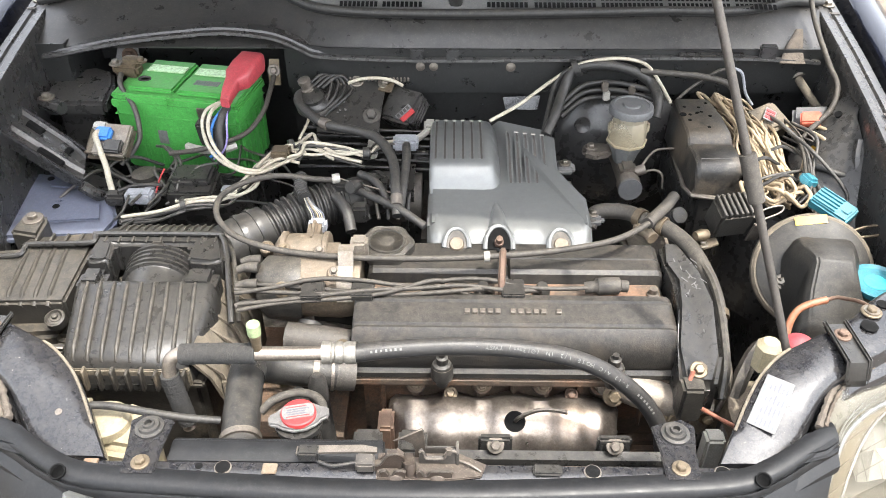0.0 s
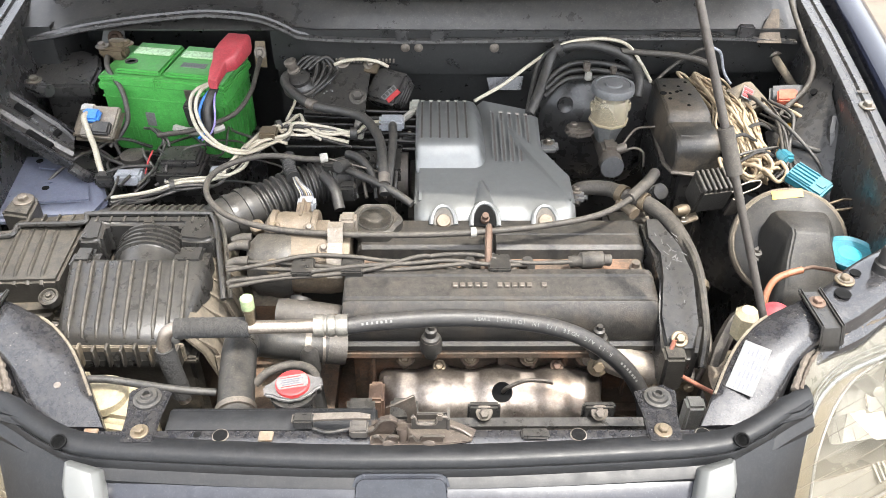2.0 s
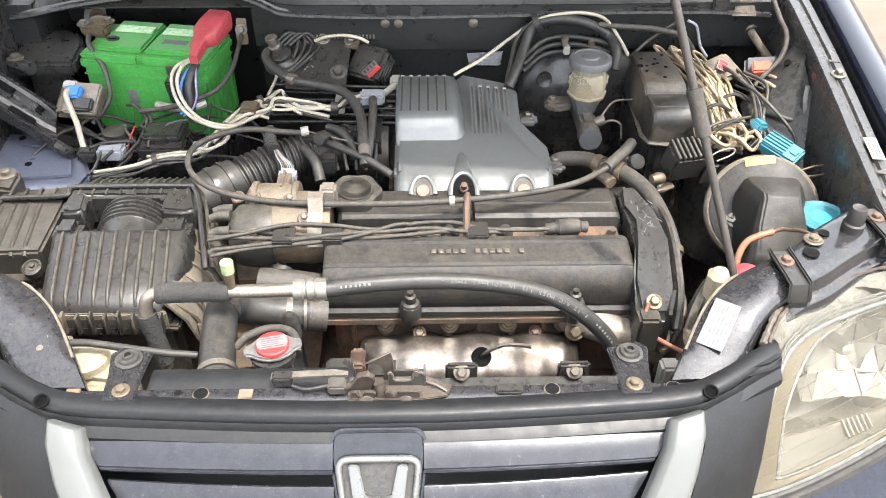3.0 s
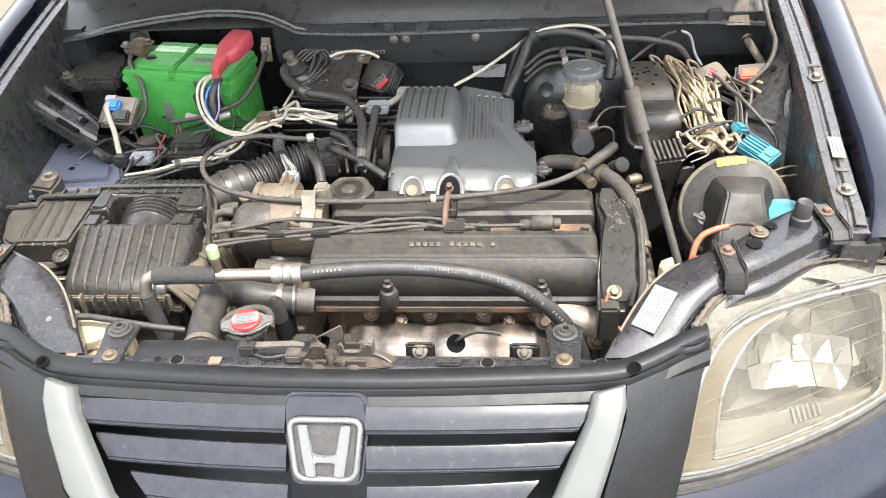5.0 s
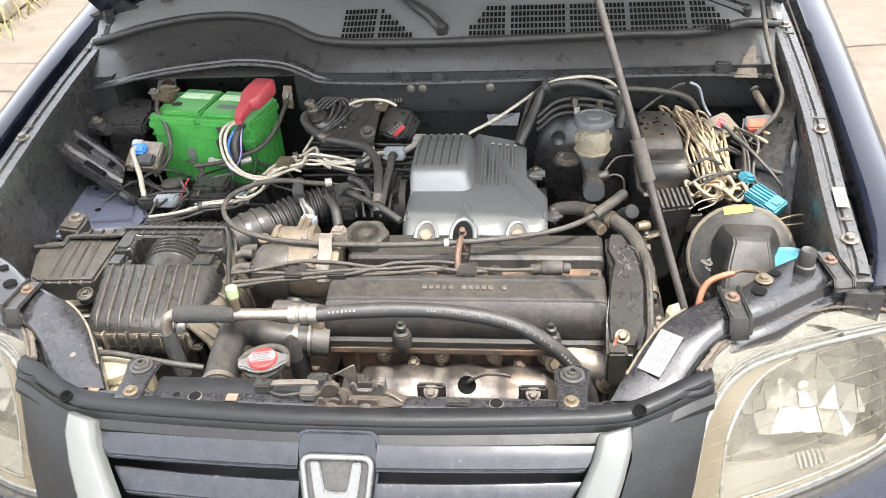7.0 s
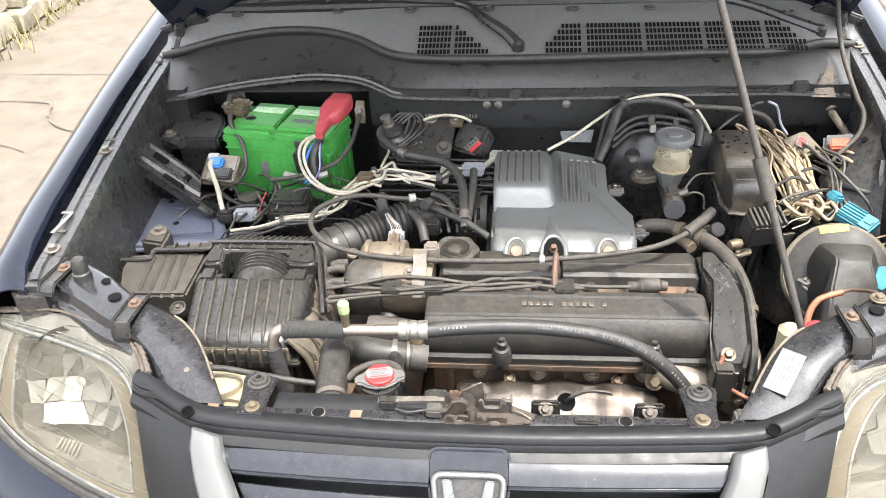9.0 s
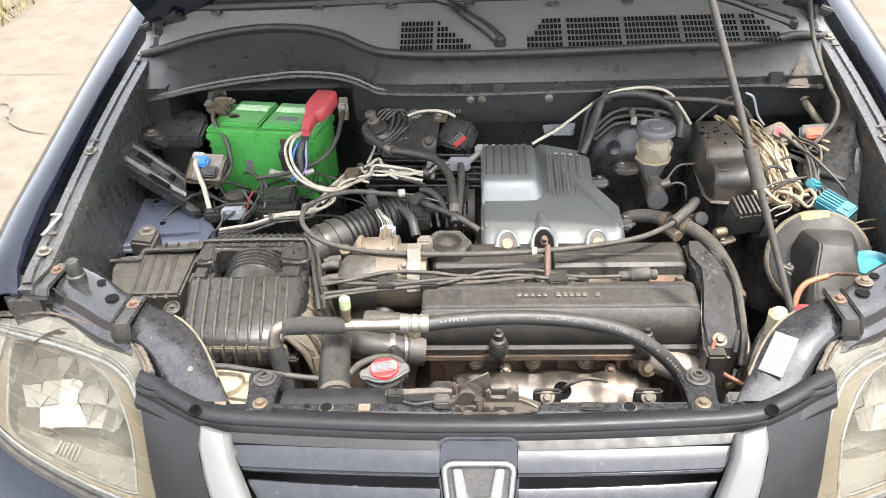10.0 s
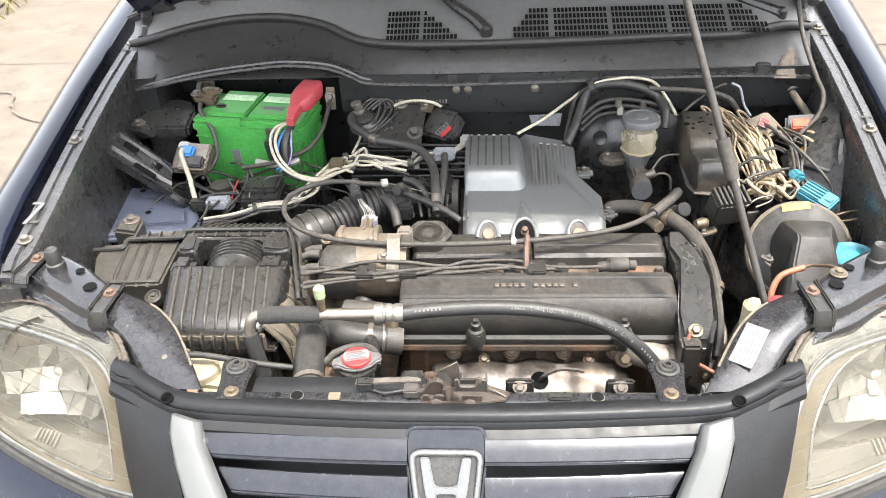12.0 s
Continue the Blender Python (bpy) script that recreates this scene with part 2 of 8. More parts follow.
def slab(outline, z0, z1, bevel=0.003, tilt=None, seg=2):
    """An upright prism over a plan outline; tilt(x, y) lifts its top."""
    bm = bmesh.new()
    lo = [bm.verts.new((x, y, z0)) for x, y in outline]
    hi = [bm.verts.new((x, y, z1 + (tilt(x, y) if tilt else 0))) for x, y in outline]
    n = len(outline)
    bm.faces.new(hi)
    bm.faces.new(lo[::-1])
    for i in range(n):
        bm.faces.new((lo[i], lo[(i + 1) % n], hi[(i + 1) % n], hi[i]))
    bmesh.ops.recalc_face_normals(bm, faces=bm.faces)
    return soften(bm, bevel, seg)


def along_x(profile, x0, x1, n=2, closed=True, shift=None):
    """A profile of (y, z) drawn out along x; shift(x) gives (dy, dz)."""
    bm = bmesh.new()
    rings = []
    for i in range(n):
        x = x0 + (x1 - x0) * i / (n - 1)
        dy, dz = shift(x) if shift else (0, 0)
        rings.append([bm.verts.new((x, y + dy, z + dz)) for y, z in profile])
    return skin(bm, rings, closed, caps=closed)


def skin(bm, rings, closed=True, caps=True):
    for a, b in zip(rings, rings[1:]):
        k = len(a)
        for j in range(k if closed else k - 1):
            bm.faces.new((a[j], a[(j + 1) % k], b[(j + 1) % k], b[j]))
    if caps and closed:
        bm.faces.new(rings[0][::-1])
        bm.faces.new(rings[-1])
    bmesh.ops.recalc_face_normals(bm, faces=bm.faces)
    return bm


def loft(sections, closed=True, caps=True):
    bm = bmesh.new()
    return skin(bm, [[bm.verts.new(p) for p in s] for s in sections], closed, caps)


def sheet(rows, thick):
    """A plate through a grid of points, given its thickness downwards along its normals."""
    bm = loft(rows, closed=False)
    bmesh.ops.solidify(bm, geom=bm.faces[:], thickness=thick)
    return bm


def curve_points(pts, steps=6):
    """Catmull-Rom through pts."""
    p = [Vector(q) for q in pts]
    if len(p) == 2:
        return [p[0].lerp(p[1], i / steps) for i in range(steps + 1)]
    p = [p[0] * 2 - p[1]] + p + [p[-1] * 2 - p[-2]]
    out = []
    for i in range(1, len(p) - 2):
        a, b, c, d = p[i - 1:i + 3]
        for s in range(steps):
            t = s / steps
            out.append(0.5 * (2 * b + (c - a) * t + (2 * a - 5 * b + 4 * c - d) * t * t + (3 * b - a - 3 * c + d) * t ** 3))
    return out + [p[-2]]


def tube(pts, r, sides=10, steps=6, radius=None, raw=False):
    """A round bar or hose through pts; radius(s), s metres along it, may vary its thickness."""
    c = [Vector(q) for q in pts] if raw else curve_points(pts, steps)
    bm = bmesh.new()
    rings, length = [], 0.0
    t0 = (c[1] - c[0]).normalized()
    up = Vector((0, 0, 1)) if abs(t0.z) < 0.9 else Vector((0, 1, 0))
    side = t0.cross(up).normalized()
    for i, q in enumerate(c):
        t = (c[min(i + 1, len(c) - 1)] - c[max(i - 1, 0)])
        t = t.normalized() if t.length > 1e-9 else t0
        side = (side - t * side.dot(t)).normalized()
        up = side.cross(t)
        if i:
            length += (q - c[i - 1]).length
        k = radius(length) if radius else r
        rings.append([bm.verts.new(q + k * (math.cos(a) * side + math.sin(a) * up)) for a in (2 * math.pi * j / sides for j in range(sides))])
    return skin(bm, rings)


def ribbed(pts, r, pitch, depth, sides=14):
    """A corrugated hose."""
    c = curve_points(pts, 12)
    total = sum((b - a).length for a, b in zip(c, c[1:]))
    n = max(8, int(total / pitch * 4))
    out, k, acc = [c[0]], 0, 0.0
    step = total / n
    want = step
    for a, b in zip(c, c[1:]):
        d = (b - a).length
        while want <= acc + d + 1e-9 and len(out) <= n:
            out.append(a.lerp(b, (want - acc) / max(d, 1e-9)))
            want += step
        acc += d
    return tube(out, r, sides, raw=True, radius=lambda s: r + depth * (0.5 if (s / pitch) % 1 < 0.5 else -0.5))


def lathe(profile, at=(0, 0, 0), axis=(0, 0, 1), n=20, squash=None):
    """A turned body: (radius, height) along an axis from a place."""
    bm = bmesh.new()
    m = Vector((0, 0, 1)).rotation_difference(Vector(axis)).to_matrix()
    rings = []
    for r, h in profile:
        ring = []
        for j in range(n):
            a = 2 * math.pi * j / n
            k = squash(a) if squash else 1
            ring.append(bm.verts.new(Vector(at) + m @ Vector((r * k * math.cos(a), r * k * math.sin(a), h))))
        rings.append(ring)
    return skin(bm, rings)


def bolt(parent, at, r=0.006, axis=(0, 0, 1), material=None, washer=1.7):
    """A hex head on its washer, as one part."""
    bm = lathe([(r * washer, 0), (r * washer, r * 0.25), (r * washer * 0.9, r * 0.35)], at, axis, 14)
    head = lathe([(r, r * 0.3), (r, r * 1.0), (r * 0.8, r * 1.2)], at, axis, 6)
    join(bm, head)
    return part("bolt", bm, material or STEEL, parent, sharp=25)


def wire(name, pts, r, material, parent, label="", sides=7, steps=6):
    return part(name, tube(pts, r * 0.76, sides, steps), material, parent, label, sharp=60)


# ---- ground and distance ----
def concrete():
    m = mat("sunlit_concrete", (0.112, 0.095, 0.076), 0.9, 0.0, 0.22, 7.0, 0.10, stain=(0.086, 0.072, 0.055), stain_amt=0.5, spec=0.1, grit=0.06)
    return m


bm = bmesh.new()
N = 40
grid = [[bm.verts.new((x, y, 0.006 * noise.noise((x * 0.4, y * 0.4, 0)))) for x in [(-1 + 2 * i / N) ** 3 * 300 for i in range(N + 1)]] for y in [(-1 + 2 * j / N) ** 3 * 300 for j in range(N + 1)]]
skin(bm, grid, closed=False)
lone("ground", bm, concrete(), "pale sunlit concrete yard with cracks and stains", "ground", kind="structure")

# slab joints and cracks, as shallow dark strips in the concrete
CRACK = mat("crack_dirt", (0.10, 0.08, 0.06), 0.95, 0.0, 0.3, 30, 0.2)


def crack(pts, w):
    bm = bmesh.new()
    c = curve_points(pts, 5)
    rows = []
    for i, p in enumerate(c):
        t = (c[min(i + 1, len(c) - 1)] - c[max(i - 1, 0)]).normalized()
        s = Vector((-t.y, t.x, 0)) * w * (0.4 + random.random())
        q = p + Vector((random.uniform(-1, 1), random.uniform(-1, 1), 0)) * w * 0.8
        rows.append([bm.verts.new((q + s).to_tuple()[:2] + (0.012,)), bm.verts.new((q - s).to_tuple()[:2] + (0.012,))])
    skin(bm, rows, closed=False)
    tagged(part("crack", bm, CRACK), "dark dirt-filled crack in the concrete yard", "crack", "cracks in the yard", "structure")


crack([(-2.9, 3.2, 0), (-2.64, 3.19, 0), (-2.45, 3.15, 0), (-2.38, 3.0, 0), (-2.27, 2.87, 0), (-2.1, 2.8, 0)], 0.007)
crack([(-2.75, 2.95, 0), (-2.6, 2.85, 0), (-2.5, 2.7, 0), (-2.3, 2.6, 0)], 0.004)
crack([(-4.0, 3.6, 0), (-2.93, 3.59, 0), (-2.38, 3.575, 0), (-1.6, 3.57, 0), (-0.9, 3.57, 0)], 0.004)
crack([(1.2, 3.55, 0), (1.76, 3.565, 0), (2.13, 3.595, 0), (3.4, 3.62, 0)], 0.006)

# rough stone kerb wall with dry weeds at the edge of the yard
STONE = mat("rough_stone", (0.26, 0.22, 0.17), 0.95, 0.0, 0.35, 8, 0.6, stain=(0.12, 0.12, 0.06), stain_amt=0.6)
yard_wall = thing("stone_wall", "low rough stone wall at the edge of the yard", "wall", (-3.4, 6, 0), kind="structure")
for i in range(46):
    y = 2.4 + i * 0.22
    for k in range(2):
        b = box(-0.14, 0.14, -0.105, 0.105, -0.07, 0.07, 0.02, seg=1)
        for v in b.verts:
            v.co += Vector((random.uniform(-1, 1), random.uniform(-1, 1), random.uniform(-1, 1))) * 0.012
        part("stone", join(bmesh.new(), b, pose(-3.34 - 0.06 * k + random.uniform(-0.03, 0.03) - 0.02 * (y - 4), y + 0.1 * k, 0.07 + 0.14 * k, random.uniform(-8, 8), 0, random.uniform(-12, 12))), STONE, yard_wall)
bm = bmesh.new()
for i in range(700):
    x, y = -3.18 + random.gauss(0, 0.08), random.uniform(2.6, 9)
    h, a = random.uniform(0.05, 0.22), random.uniform(0, 6.28)
    d = Vector((math.cos(a), math.sin(a), 0))
    p = Vector((x, y, 0))
    vs = [bm.verts.new(p + d * 0.006), bm.verts.new(p - d * 0.006), bm.verts.new(p + Vector((random.uniform(-0.08, 0.08), random.uniform(-0.08, 0.08), h)))]
    bm.faces.new(vs)
lone("weeds", bm, mat("dry_weeds", (0.22, 0.19, 0.08), 0.9, 0.0, 0.4, 20, 0), "dry yellow-green weeds along the stone wall", "weeds", kind="stuff")

# ---- car body ----
body = thing("car_body", "dark navy car body with open black engine bay", "car body", (0, 1.0, 0))


def lerp_table(table, y):
    for (y0, *a), (y1, *b) in zip(table, table[1:]):
        if y <= y1 or (y1, *b) == tuple(table[-1]):
            k = (y - y0) / (y1 - y0)
            return [p + (q - p) * k for p, q in zip(a, b)]


# y: inner edge of the fender, its height, inner edge of the ledge, ledge height
EDGE = [(0.17, 0.672, 0.968, 0.645, 0.975), (0.25, 0.700, 1.000, 0.655, 0.996), (0.35, 0.716, 1.018, 0.662, 1.008), (0.6, 0.742, 1.040, 0.694, 1.029), (0.9, 0.772, 1.070, 0.718, 1.057), (1.2, 0.80, 1.09, 0.735, 1.075), (1.7, 0.82, 1.13, 0.75, 1.09)]
for s in (-1, 1):
    ys = [0.205, 0.225, 0.25, 0.3, 0.4, 0.5, 0.65, 0.8, 1.0, 1.2, 1.4, 1.7]
    rows = []
    for y in ys:
        xe, zt, xr, zr = lerp_table(EDGE, y)
        rows.append([(s * (xe + dx), y, zt + dz) for dx, dz in ((0.004, -0.05), (0.0, -0.004), (0.003, 0.0), (0.010, 0.002), (0.024, 0.0025), (0.040, -0.001), (0.056, -0.008), (0.070, -0.020), (0.080, -0.042), (0.086, -0.09), (0.090, -0.2), (0.085, -0.4))])
    part("fender", sheet(rows, 0.003), PAINT, body, "glossy dark navy fender with sky reflections")
    rows = []
    for y in ys[1:]:
        xe, zt, xr, zr = lerp_table(EDGE, y)
        rows.append([(s * x, y, z) for x, z in ((xe + 0.002, zr - 0.035), (xe - 0.012, zr - 0.028), (xr + 0.040, zr - 0.014), (xr + 0.036, zr - 0.001), (xr + 0.022, zr + 0.001), (xr + 0.019, zr - 0.003), (xr + 0.015, zr - 0.003), (xr + 0.012, zr), (xr, zr), (xr - 0.004, zr - 0.006), (xr - 0.002, zr - 0.05), (xr - 0.012, zr - 0.12), (xr - 0.02, zr - 0.3), (xr - 0.03, zr - 0.55))])
    part("inner_apron", sheet(rows, 0.002), PAINT_BAY, body, "black inner fender apron with scuffed ledge")
    for y in (0.29, 0.58, 0.985):
        xe, zt, xr, zr = lerp_table(EDGE, y)
        bolt(body, (s * (xr + 0.020), y, zr), 0.0075)
    # dark discs on the ledge stand for the shade in its slots
    for y in (0.335, 0.62, 0.95):
        xe, zt, xr, zr = lerp_table(EDGE, y)
        part("slot", lathe([(0.009, 0), (0.009, 0.0012)], (s * (xr + 0.024), y, zr), n=14, squash=lambda a: 1 if abs(math.cos(a)) > 0.7 else 0.55), DARK, body)
    # front corner of the apron, beside the headlamp
    part("corner_bracket", box(0.642, 0.715, 0.20, 0.262, 0.90, 0.985, 0.012, None) if s > 0 else box(-0.715, -0.642, 0.20, 0.262, 0.90, 0.985, 0.012), PAINT_BAY, body)
    # strut tower
    tw = lathe([(0.13, 0), (0.12, 0.16), (0.10, 0.20), (0.05, 0.215), (0.02, 0.22)], (s * 0.665, 0.70, 0.62), (0, 0, 1), 28)
    part("strut_tower", tw, PAINT_BAY, body)

# lower closing panels of the bay
part("bay_floor", box(-0.75, 0.75, -0.05, 0.95, 0.36, 0.38, 0), GRIME_LIFTED, body, "grimy floor of the engine bay, coloured pale to lift the deep shade")
for s in (-1, 1):
    part("wheel_arch", sheet([[(s * x, y, z) for x, z in ((0.72, 0.84), (0.66, 0.76), (0.60, 0.62), (0.58, 0.38))] for y in (0.50, 0.7, 0.85)], 0.003), PAINT_BAY, body)
    part("side_rail", box(min(s * 0.40, s * 0.50), max(s * 0.40, s * 0.50), 0.0, 0.95, 0.48, 0.60, 0.01), GRIME_LIFTED, body)

# firewall
fw = [(-0.72, 0.862), (-0.665, 0.866), (-0.655, 0.99), (-0.45, 1.0), (-0.272, 0.99), (-0.262, 0.872), (-0.22, 0.866), (-0.18, 0.856), (0, 0.854), (0.4, 0.856), (0.6, 0.862), (0.72, 0.865)]
rows = [[(x, y + dy, z) for x, y in fw] for z, dy in ((1.03, 0.0), (0.975, 0.0), (0.945, 0.004), (0.938, 0.03), (0.80, 0.04), (0.6, 0.03), (0.38, -0.03))]
part("firewall", sheet(rows, 0.004), PAINT_WALL, body, "black painted firewall with stamped numbers")
# stamped characters, as plain raised bars
for i in range(17):
    x = -0.148 + i * 0.0066
    part("stamp", box(x, x + 0.0036, 0.8488, 0.8562, 0.9665, 0.9745, 0.0008, seg=1), STEEL_DARK, body)

# lip of the firewall: the ledge that carries the rubber seal of the cowl
lip = [(-0.70, 0.850, 1.012), (-0.66, 0.850, 1.018), (-0.60, 0.853, 1.030), (-0.52, 0.857, 1.042), (-0.44, 0.860, 1.050), (-0.373, 0.860, 1.055), (-0.30, 0.858, 1.050), (-0.26, 0.854, 1.041), (-0.23, 0.849, 1.029), (-0.20, 0.845, 1.019), (-0.10, 0.843, 1.015), (0.0, 0.842, 1.014), (0.2, 0.843, 1.016), (0.4, 0.845, 1.020), (0.56, 0.848, 1.019), (0.65, 0.85, 1.014), (0.70, 0.855, 1.008)]
c = curve_points(lip, 4)
rows = [[p + Vector((0, dy, dz)) for dy, dz in ((0.035, 0.004), (0.012, 0.004), (0.009, -0.001), (0.006, 0.002), (-0.003, 0.001), (-0.004, -0.004), (0.004, -0.006), (0.012, -0.012))] for p in c]
part("cowl_lip", sheet(rows, 0.002), PAINT_BAY, body, "black flanged lip along the top of the firewall")
for x in (-0.018, 0.006, 0.145):
    part("grommet", lathe([(0.009, 0), (0.009, 0.003), (0.006, 0.005)], (x, 0.8535, 0.996), (0, -1, 0), 16), STEEL_DARK, body)
for x in (-0.035, 0.028):
    part("clip_tab", box(x, x + 0.024, 0.838, 0.847, 1.012, 1.034, 0.002), PAINT_BAY, body)

# cowl: grey top with vents and the dark curved front below it
cowl = thing("cowl_panel", "dusty dark grey plastic cowl with air vent grids", "cowl panel", (0, 0.95, 1.0))
edge = [(-0.74, 0.985, 1.062), (-0.696, 0.978, 1.074), (-0.62, 1.0, 1.088), (-0.54, 1.022, 1.096), (-0.465, 1.03, 1.099), (-0.38, 1.02, 1.098), (-0.30, 0.985, 1.092), (-0.25, 0.945, 1.084), (-0.20, 0.918, 1.078), (-0.10, 0.905, 1.075), (0.083, 0.903, 1.075), (0.3, 0.91, 1.077), (0.428, 0.917, 1.078), (0.53, 0.915, 1.078), (0.60, 0.93, 1.080), (0.66, 0.965, 1.078), (0.74, 1.0, 1.062)]
c = curve_points(edge, 4)
# weatherstrip bead on the edge
part("seal", tube([p + Vector((0, -0.006, 0.002)) for p in c], 0.0085, 10, raw=True), RUBBER, cowl, "rounded black rubber bonnet seal")
rows = [[p + Vector((0, 0, 0.0)), p + Vector((0, 0.006, -0.014)), Vector((p.x, p.y * 0.75 + 0.88 * 0.25 + 0.004, 1.058)), Vector((p.x, p.y * 0.35 + 0.872 * 0.65, 1.038)), Vector((p.x, 0.868, 1.020))] for p in c]
COWL_BLACK = mat("satin_cowl_black", (0.026, 0.0255, 0.025), 0.32, 0.0, 0.2, 40, 0.05, 0.12)
part("cowl_front", sheet(rows, 0.003), COWL_BLACK, cowl, "smooth black curved cowl front")


def cowl_z(x, y):
    return 1.082 + (y - 0.91) * 0.40 - 0.02 * max(0, abs(x) - 0.55)


rows = []
for p in c:
    y1 = 1.045 + 0.03 * (1 - (p.x / 0.75) ** 2) * 0
    ys = [p.y + (1.075 - p.y) * k / 5 for k in range(6)]
    rows.append([Vector((p.x, y, (p.z + 0.004) * (1 - k / 5) + cowl_z(p.x, 1.075) * (k / 5))) for k, y in enumerate(ys)])
part("cowl_top", sheet(rows, 0.003), PLASTIC_GREY, cowl)


# vent grids: flat near-black quads on the solid top stand for shaded openings
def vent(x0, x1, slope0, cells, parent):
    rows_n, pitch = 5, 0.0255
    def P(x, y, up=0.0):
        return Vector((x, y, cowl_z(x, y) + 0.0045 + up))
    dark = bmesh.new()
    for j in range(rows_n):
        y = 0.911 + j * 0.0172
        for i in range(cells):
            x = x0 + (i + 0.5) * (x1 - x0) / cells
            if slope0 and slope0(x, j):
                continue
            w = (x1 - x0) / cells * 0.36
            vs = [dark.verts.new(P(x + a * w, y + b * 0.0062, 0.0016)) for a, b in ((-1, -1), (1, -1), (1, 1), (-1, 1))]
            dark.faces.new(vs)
    part("vent_shade", dark, RECESS_SHADE, parent, "flat dark squares coloured as the shade in the vent openings")


# near-black colour that stands for the shade inside holes, slots and recesses
RECESS_SHADE = mat("recess_shade_black", (0.007, 0.007, 0.007), 0.9, 0.0, 0.1, 60, 0.0, spec=0.05)
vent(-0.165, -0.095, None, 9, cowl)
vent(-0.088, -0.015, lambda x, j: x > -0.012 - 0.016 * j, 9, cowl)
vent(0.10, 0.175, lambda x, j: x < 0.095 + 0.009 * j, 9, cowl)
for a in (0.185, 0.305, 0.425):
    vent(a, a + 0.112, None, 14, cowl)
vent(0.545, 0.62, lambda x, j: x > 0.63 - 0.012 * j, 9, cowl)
for x, y in ((-0.575, 1.03), (-0.35, 1.035), (-0.19, 1.035), (-0.02, 1.035), (0.16, 1.03), (0.32, 1.03), (0.60, 1.01)):
    part("cap_plug", lathe([(0.013, 0), (0.013, 0.003), (0.009, 0.005), (0.007, 0.001)], (x, y, cowl_z(x, y) + 0.005), n=18), DARK, cowl)

# windscreen and wipers
rows = [[(x, y, z + (y - 1.075) * 0) for x in (-0.72, -0.4, 0, 0.4, 0.72)] for y, z in ((1.075, 1.135), (1.35, 1.32), (1.9, 1.62))]
lone("windshield", sheet(rows, 0.005), GLASS, "bluish tinted windscreen glass above the cowl", "windshield", kind="structure")
part("glass_edge", tube([(-0.70, 1.065, 1.135), (0, 1.06, 1.142), (0.70, 1.065, 1.135)], 0.011, 8), RUBBER, cowl)
for pts, b0 in (([(0.045, 0.925, 1.094), (0.02, 0.95, 1.112), (-0.02, 0.985, 1.128), (-0.06, 1.03, 1.143), (-0.09, 1.045, 1.148)], [(-0.09, 1.045, 1.15), (-0.35, 1.06, 1.158), (-0.62, 1.065, 1.15)]),
                ([(0.66, 0.985, 1.096), (0.60, 1.0, 1.115), (0.52, 1.035, 1.137), (0.42, 1.06, 1.152), (0.32, 1.072, 1.158)], [(0.42, 1.062, 1.16), (0.15, 1.078, 1.166), (-0.08, 1.075, 1.16)])):
    w = thing("wiper", "black windscreen wiper arm with blade at rest", "wiper", pts[0], "wipers on the windscreen")
    part("wiper_arm", tube(pts, 0.009, 8, radius=lambda s: 0.013 - s * 0.03), PLASTIC, w)
    part("wiper_blade", tube(b0, 0.006, 6), RUBBER, w)
    part("pivot_cap", lathe([(0.013, -0.01), (0.013, 0.006), (0.008, 0.012)], pts[0]), PLASTIC, w)
    for k in range(3):
        q = Vector(b0[0]).lerp(Vector(b0[2]), 0.15 + 0.3 * k)
        part("blade_bridge", tube([q + Vector((-0.05, 0, 0.004)), q + Vector((0, 0, 0.016)), q + Vector((0.05, 0, 0.004))], 0.004, 6), PLASTIC, w)

# open bonnet, hinged at the cowl, with its prop rod
HOOD = radians(46.0)
hc, hs = math.cos(HOOD), math.sin(HOOD)
hood = thing("hood", "open dark navy bonnet propped up over the engine bay", "car hood", (0, 1.04, 1.07))
def hood_pt(x, d, up=0.0):
    return (x, 1.04 - d * hc + up * hs, 1.095 + d * hs + up * hc)
rows = []
for d, half in ((0.0, 0.72), (0.3, 0.725), (0.6, 0.715), (0.85, 0.69), (0.97, 0.66), (1.035, 0.61), (1.07, 0.50)):
    rows.append([hood_pt(half * k, d, max(0.03, 0.13 - 0.25 * d) * (1 - k ** 4)) for k in (-1, -0.9, -0.75, -0.5, 0, 0.5, 0.75, 0.9, 1)])
part("hood_panel", sheet(rows, 0.012), PAINT, hood)
part("hood_frame", sheet([[hood_pt(x, d, max(0.0, 0.09 - 0.25 * d)) for x in (-0.55, -0.2, 0.2, 0.55)] for d in (0.12, 0.5, 0.95)], 0.01), PAINT_BAY, hood)
for s in (-1, 1):
    part("hinge", tube([(s * 0.715, 0.985, 1.072), (s * 0.712, 1.01, 1.095), (s * 0.70, 1.0, 1.13)], 0.012, 8), PAINT_BAY, hood)
    part("corner_flange", box(-0.05, 0.05, -0.02, 0.05, -0.004, 0.004, 0.003, Matrix.Translation((s * 0.70, 1.02, 1.12)) @ pose(0, 0, 0, -42, s * 20, 0)), PAINT_BAY, hood)
ROD = mat("dirty_black_rod", (0.035, 0.030, 0.026), 0.5, 0.2, 0.4, 120, 0.2, 0.2)
rod = thing("prop_rod", "dusty dark steel bonnet prop rod with plastic grip sleeve", "prop rod", (0.455, 0.152, 0.91))
ra, rb = Vector((0.4626, 0.1435, 0.89)), Vector((0.37, 0.256, 1.172))
def rod_at(z):
    return ra + (rb - ra) * ((z - ra.z) / (rb.z - ra.z))
part("rod", tube([rod_at(0.90), rod_at(1.3), rod_at(1.68)], 0.0052, 10, 3), ROD, rod)
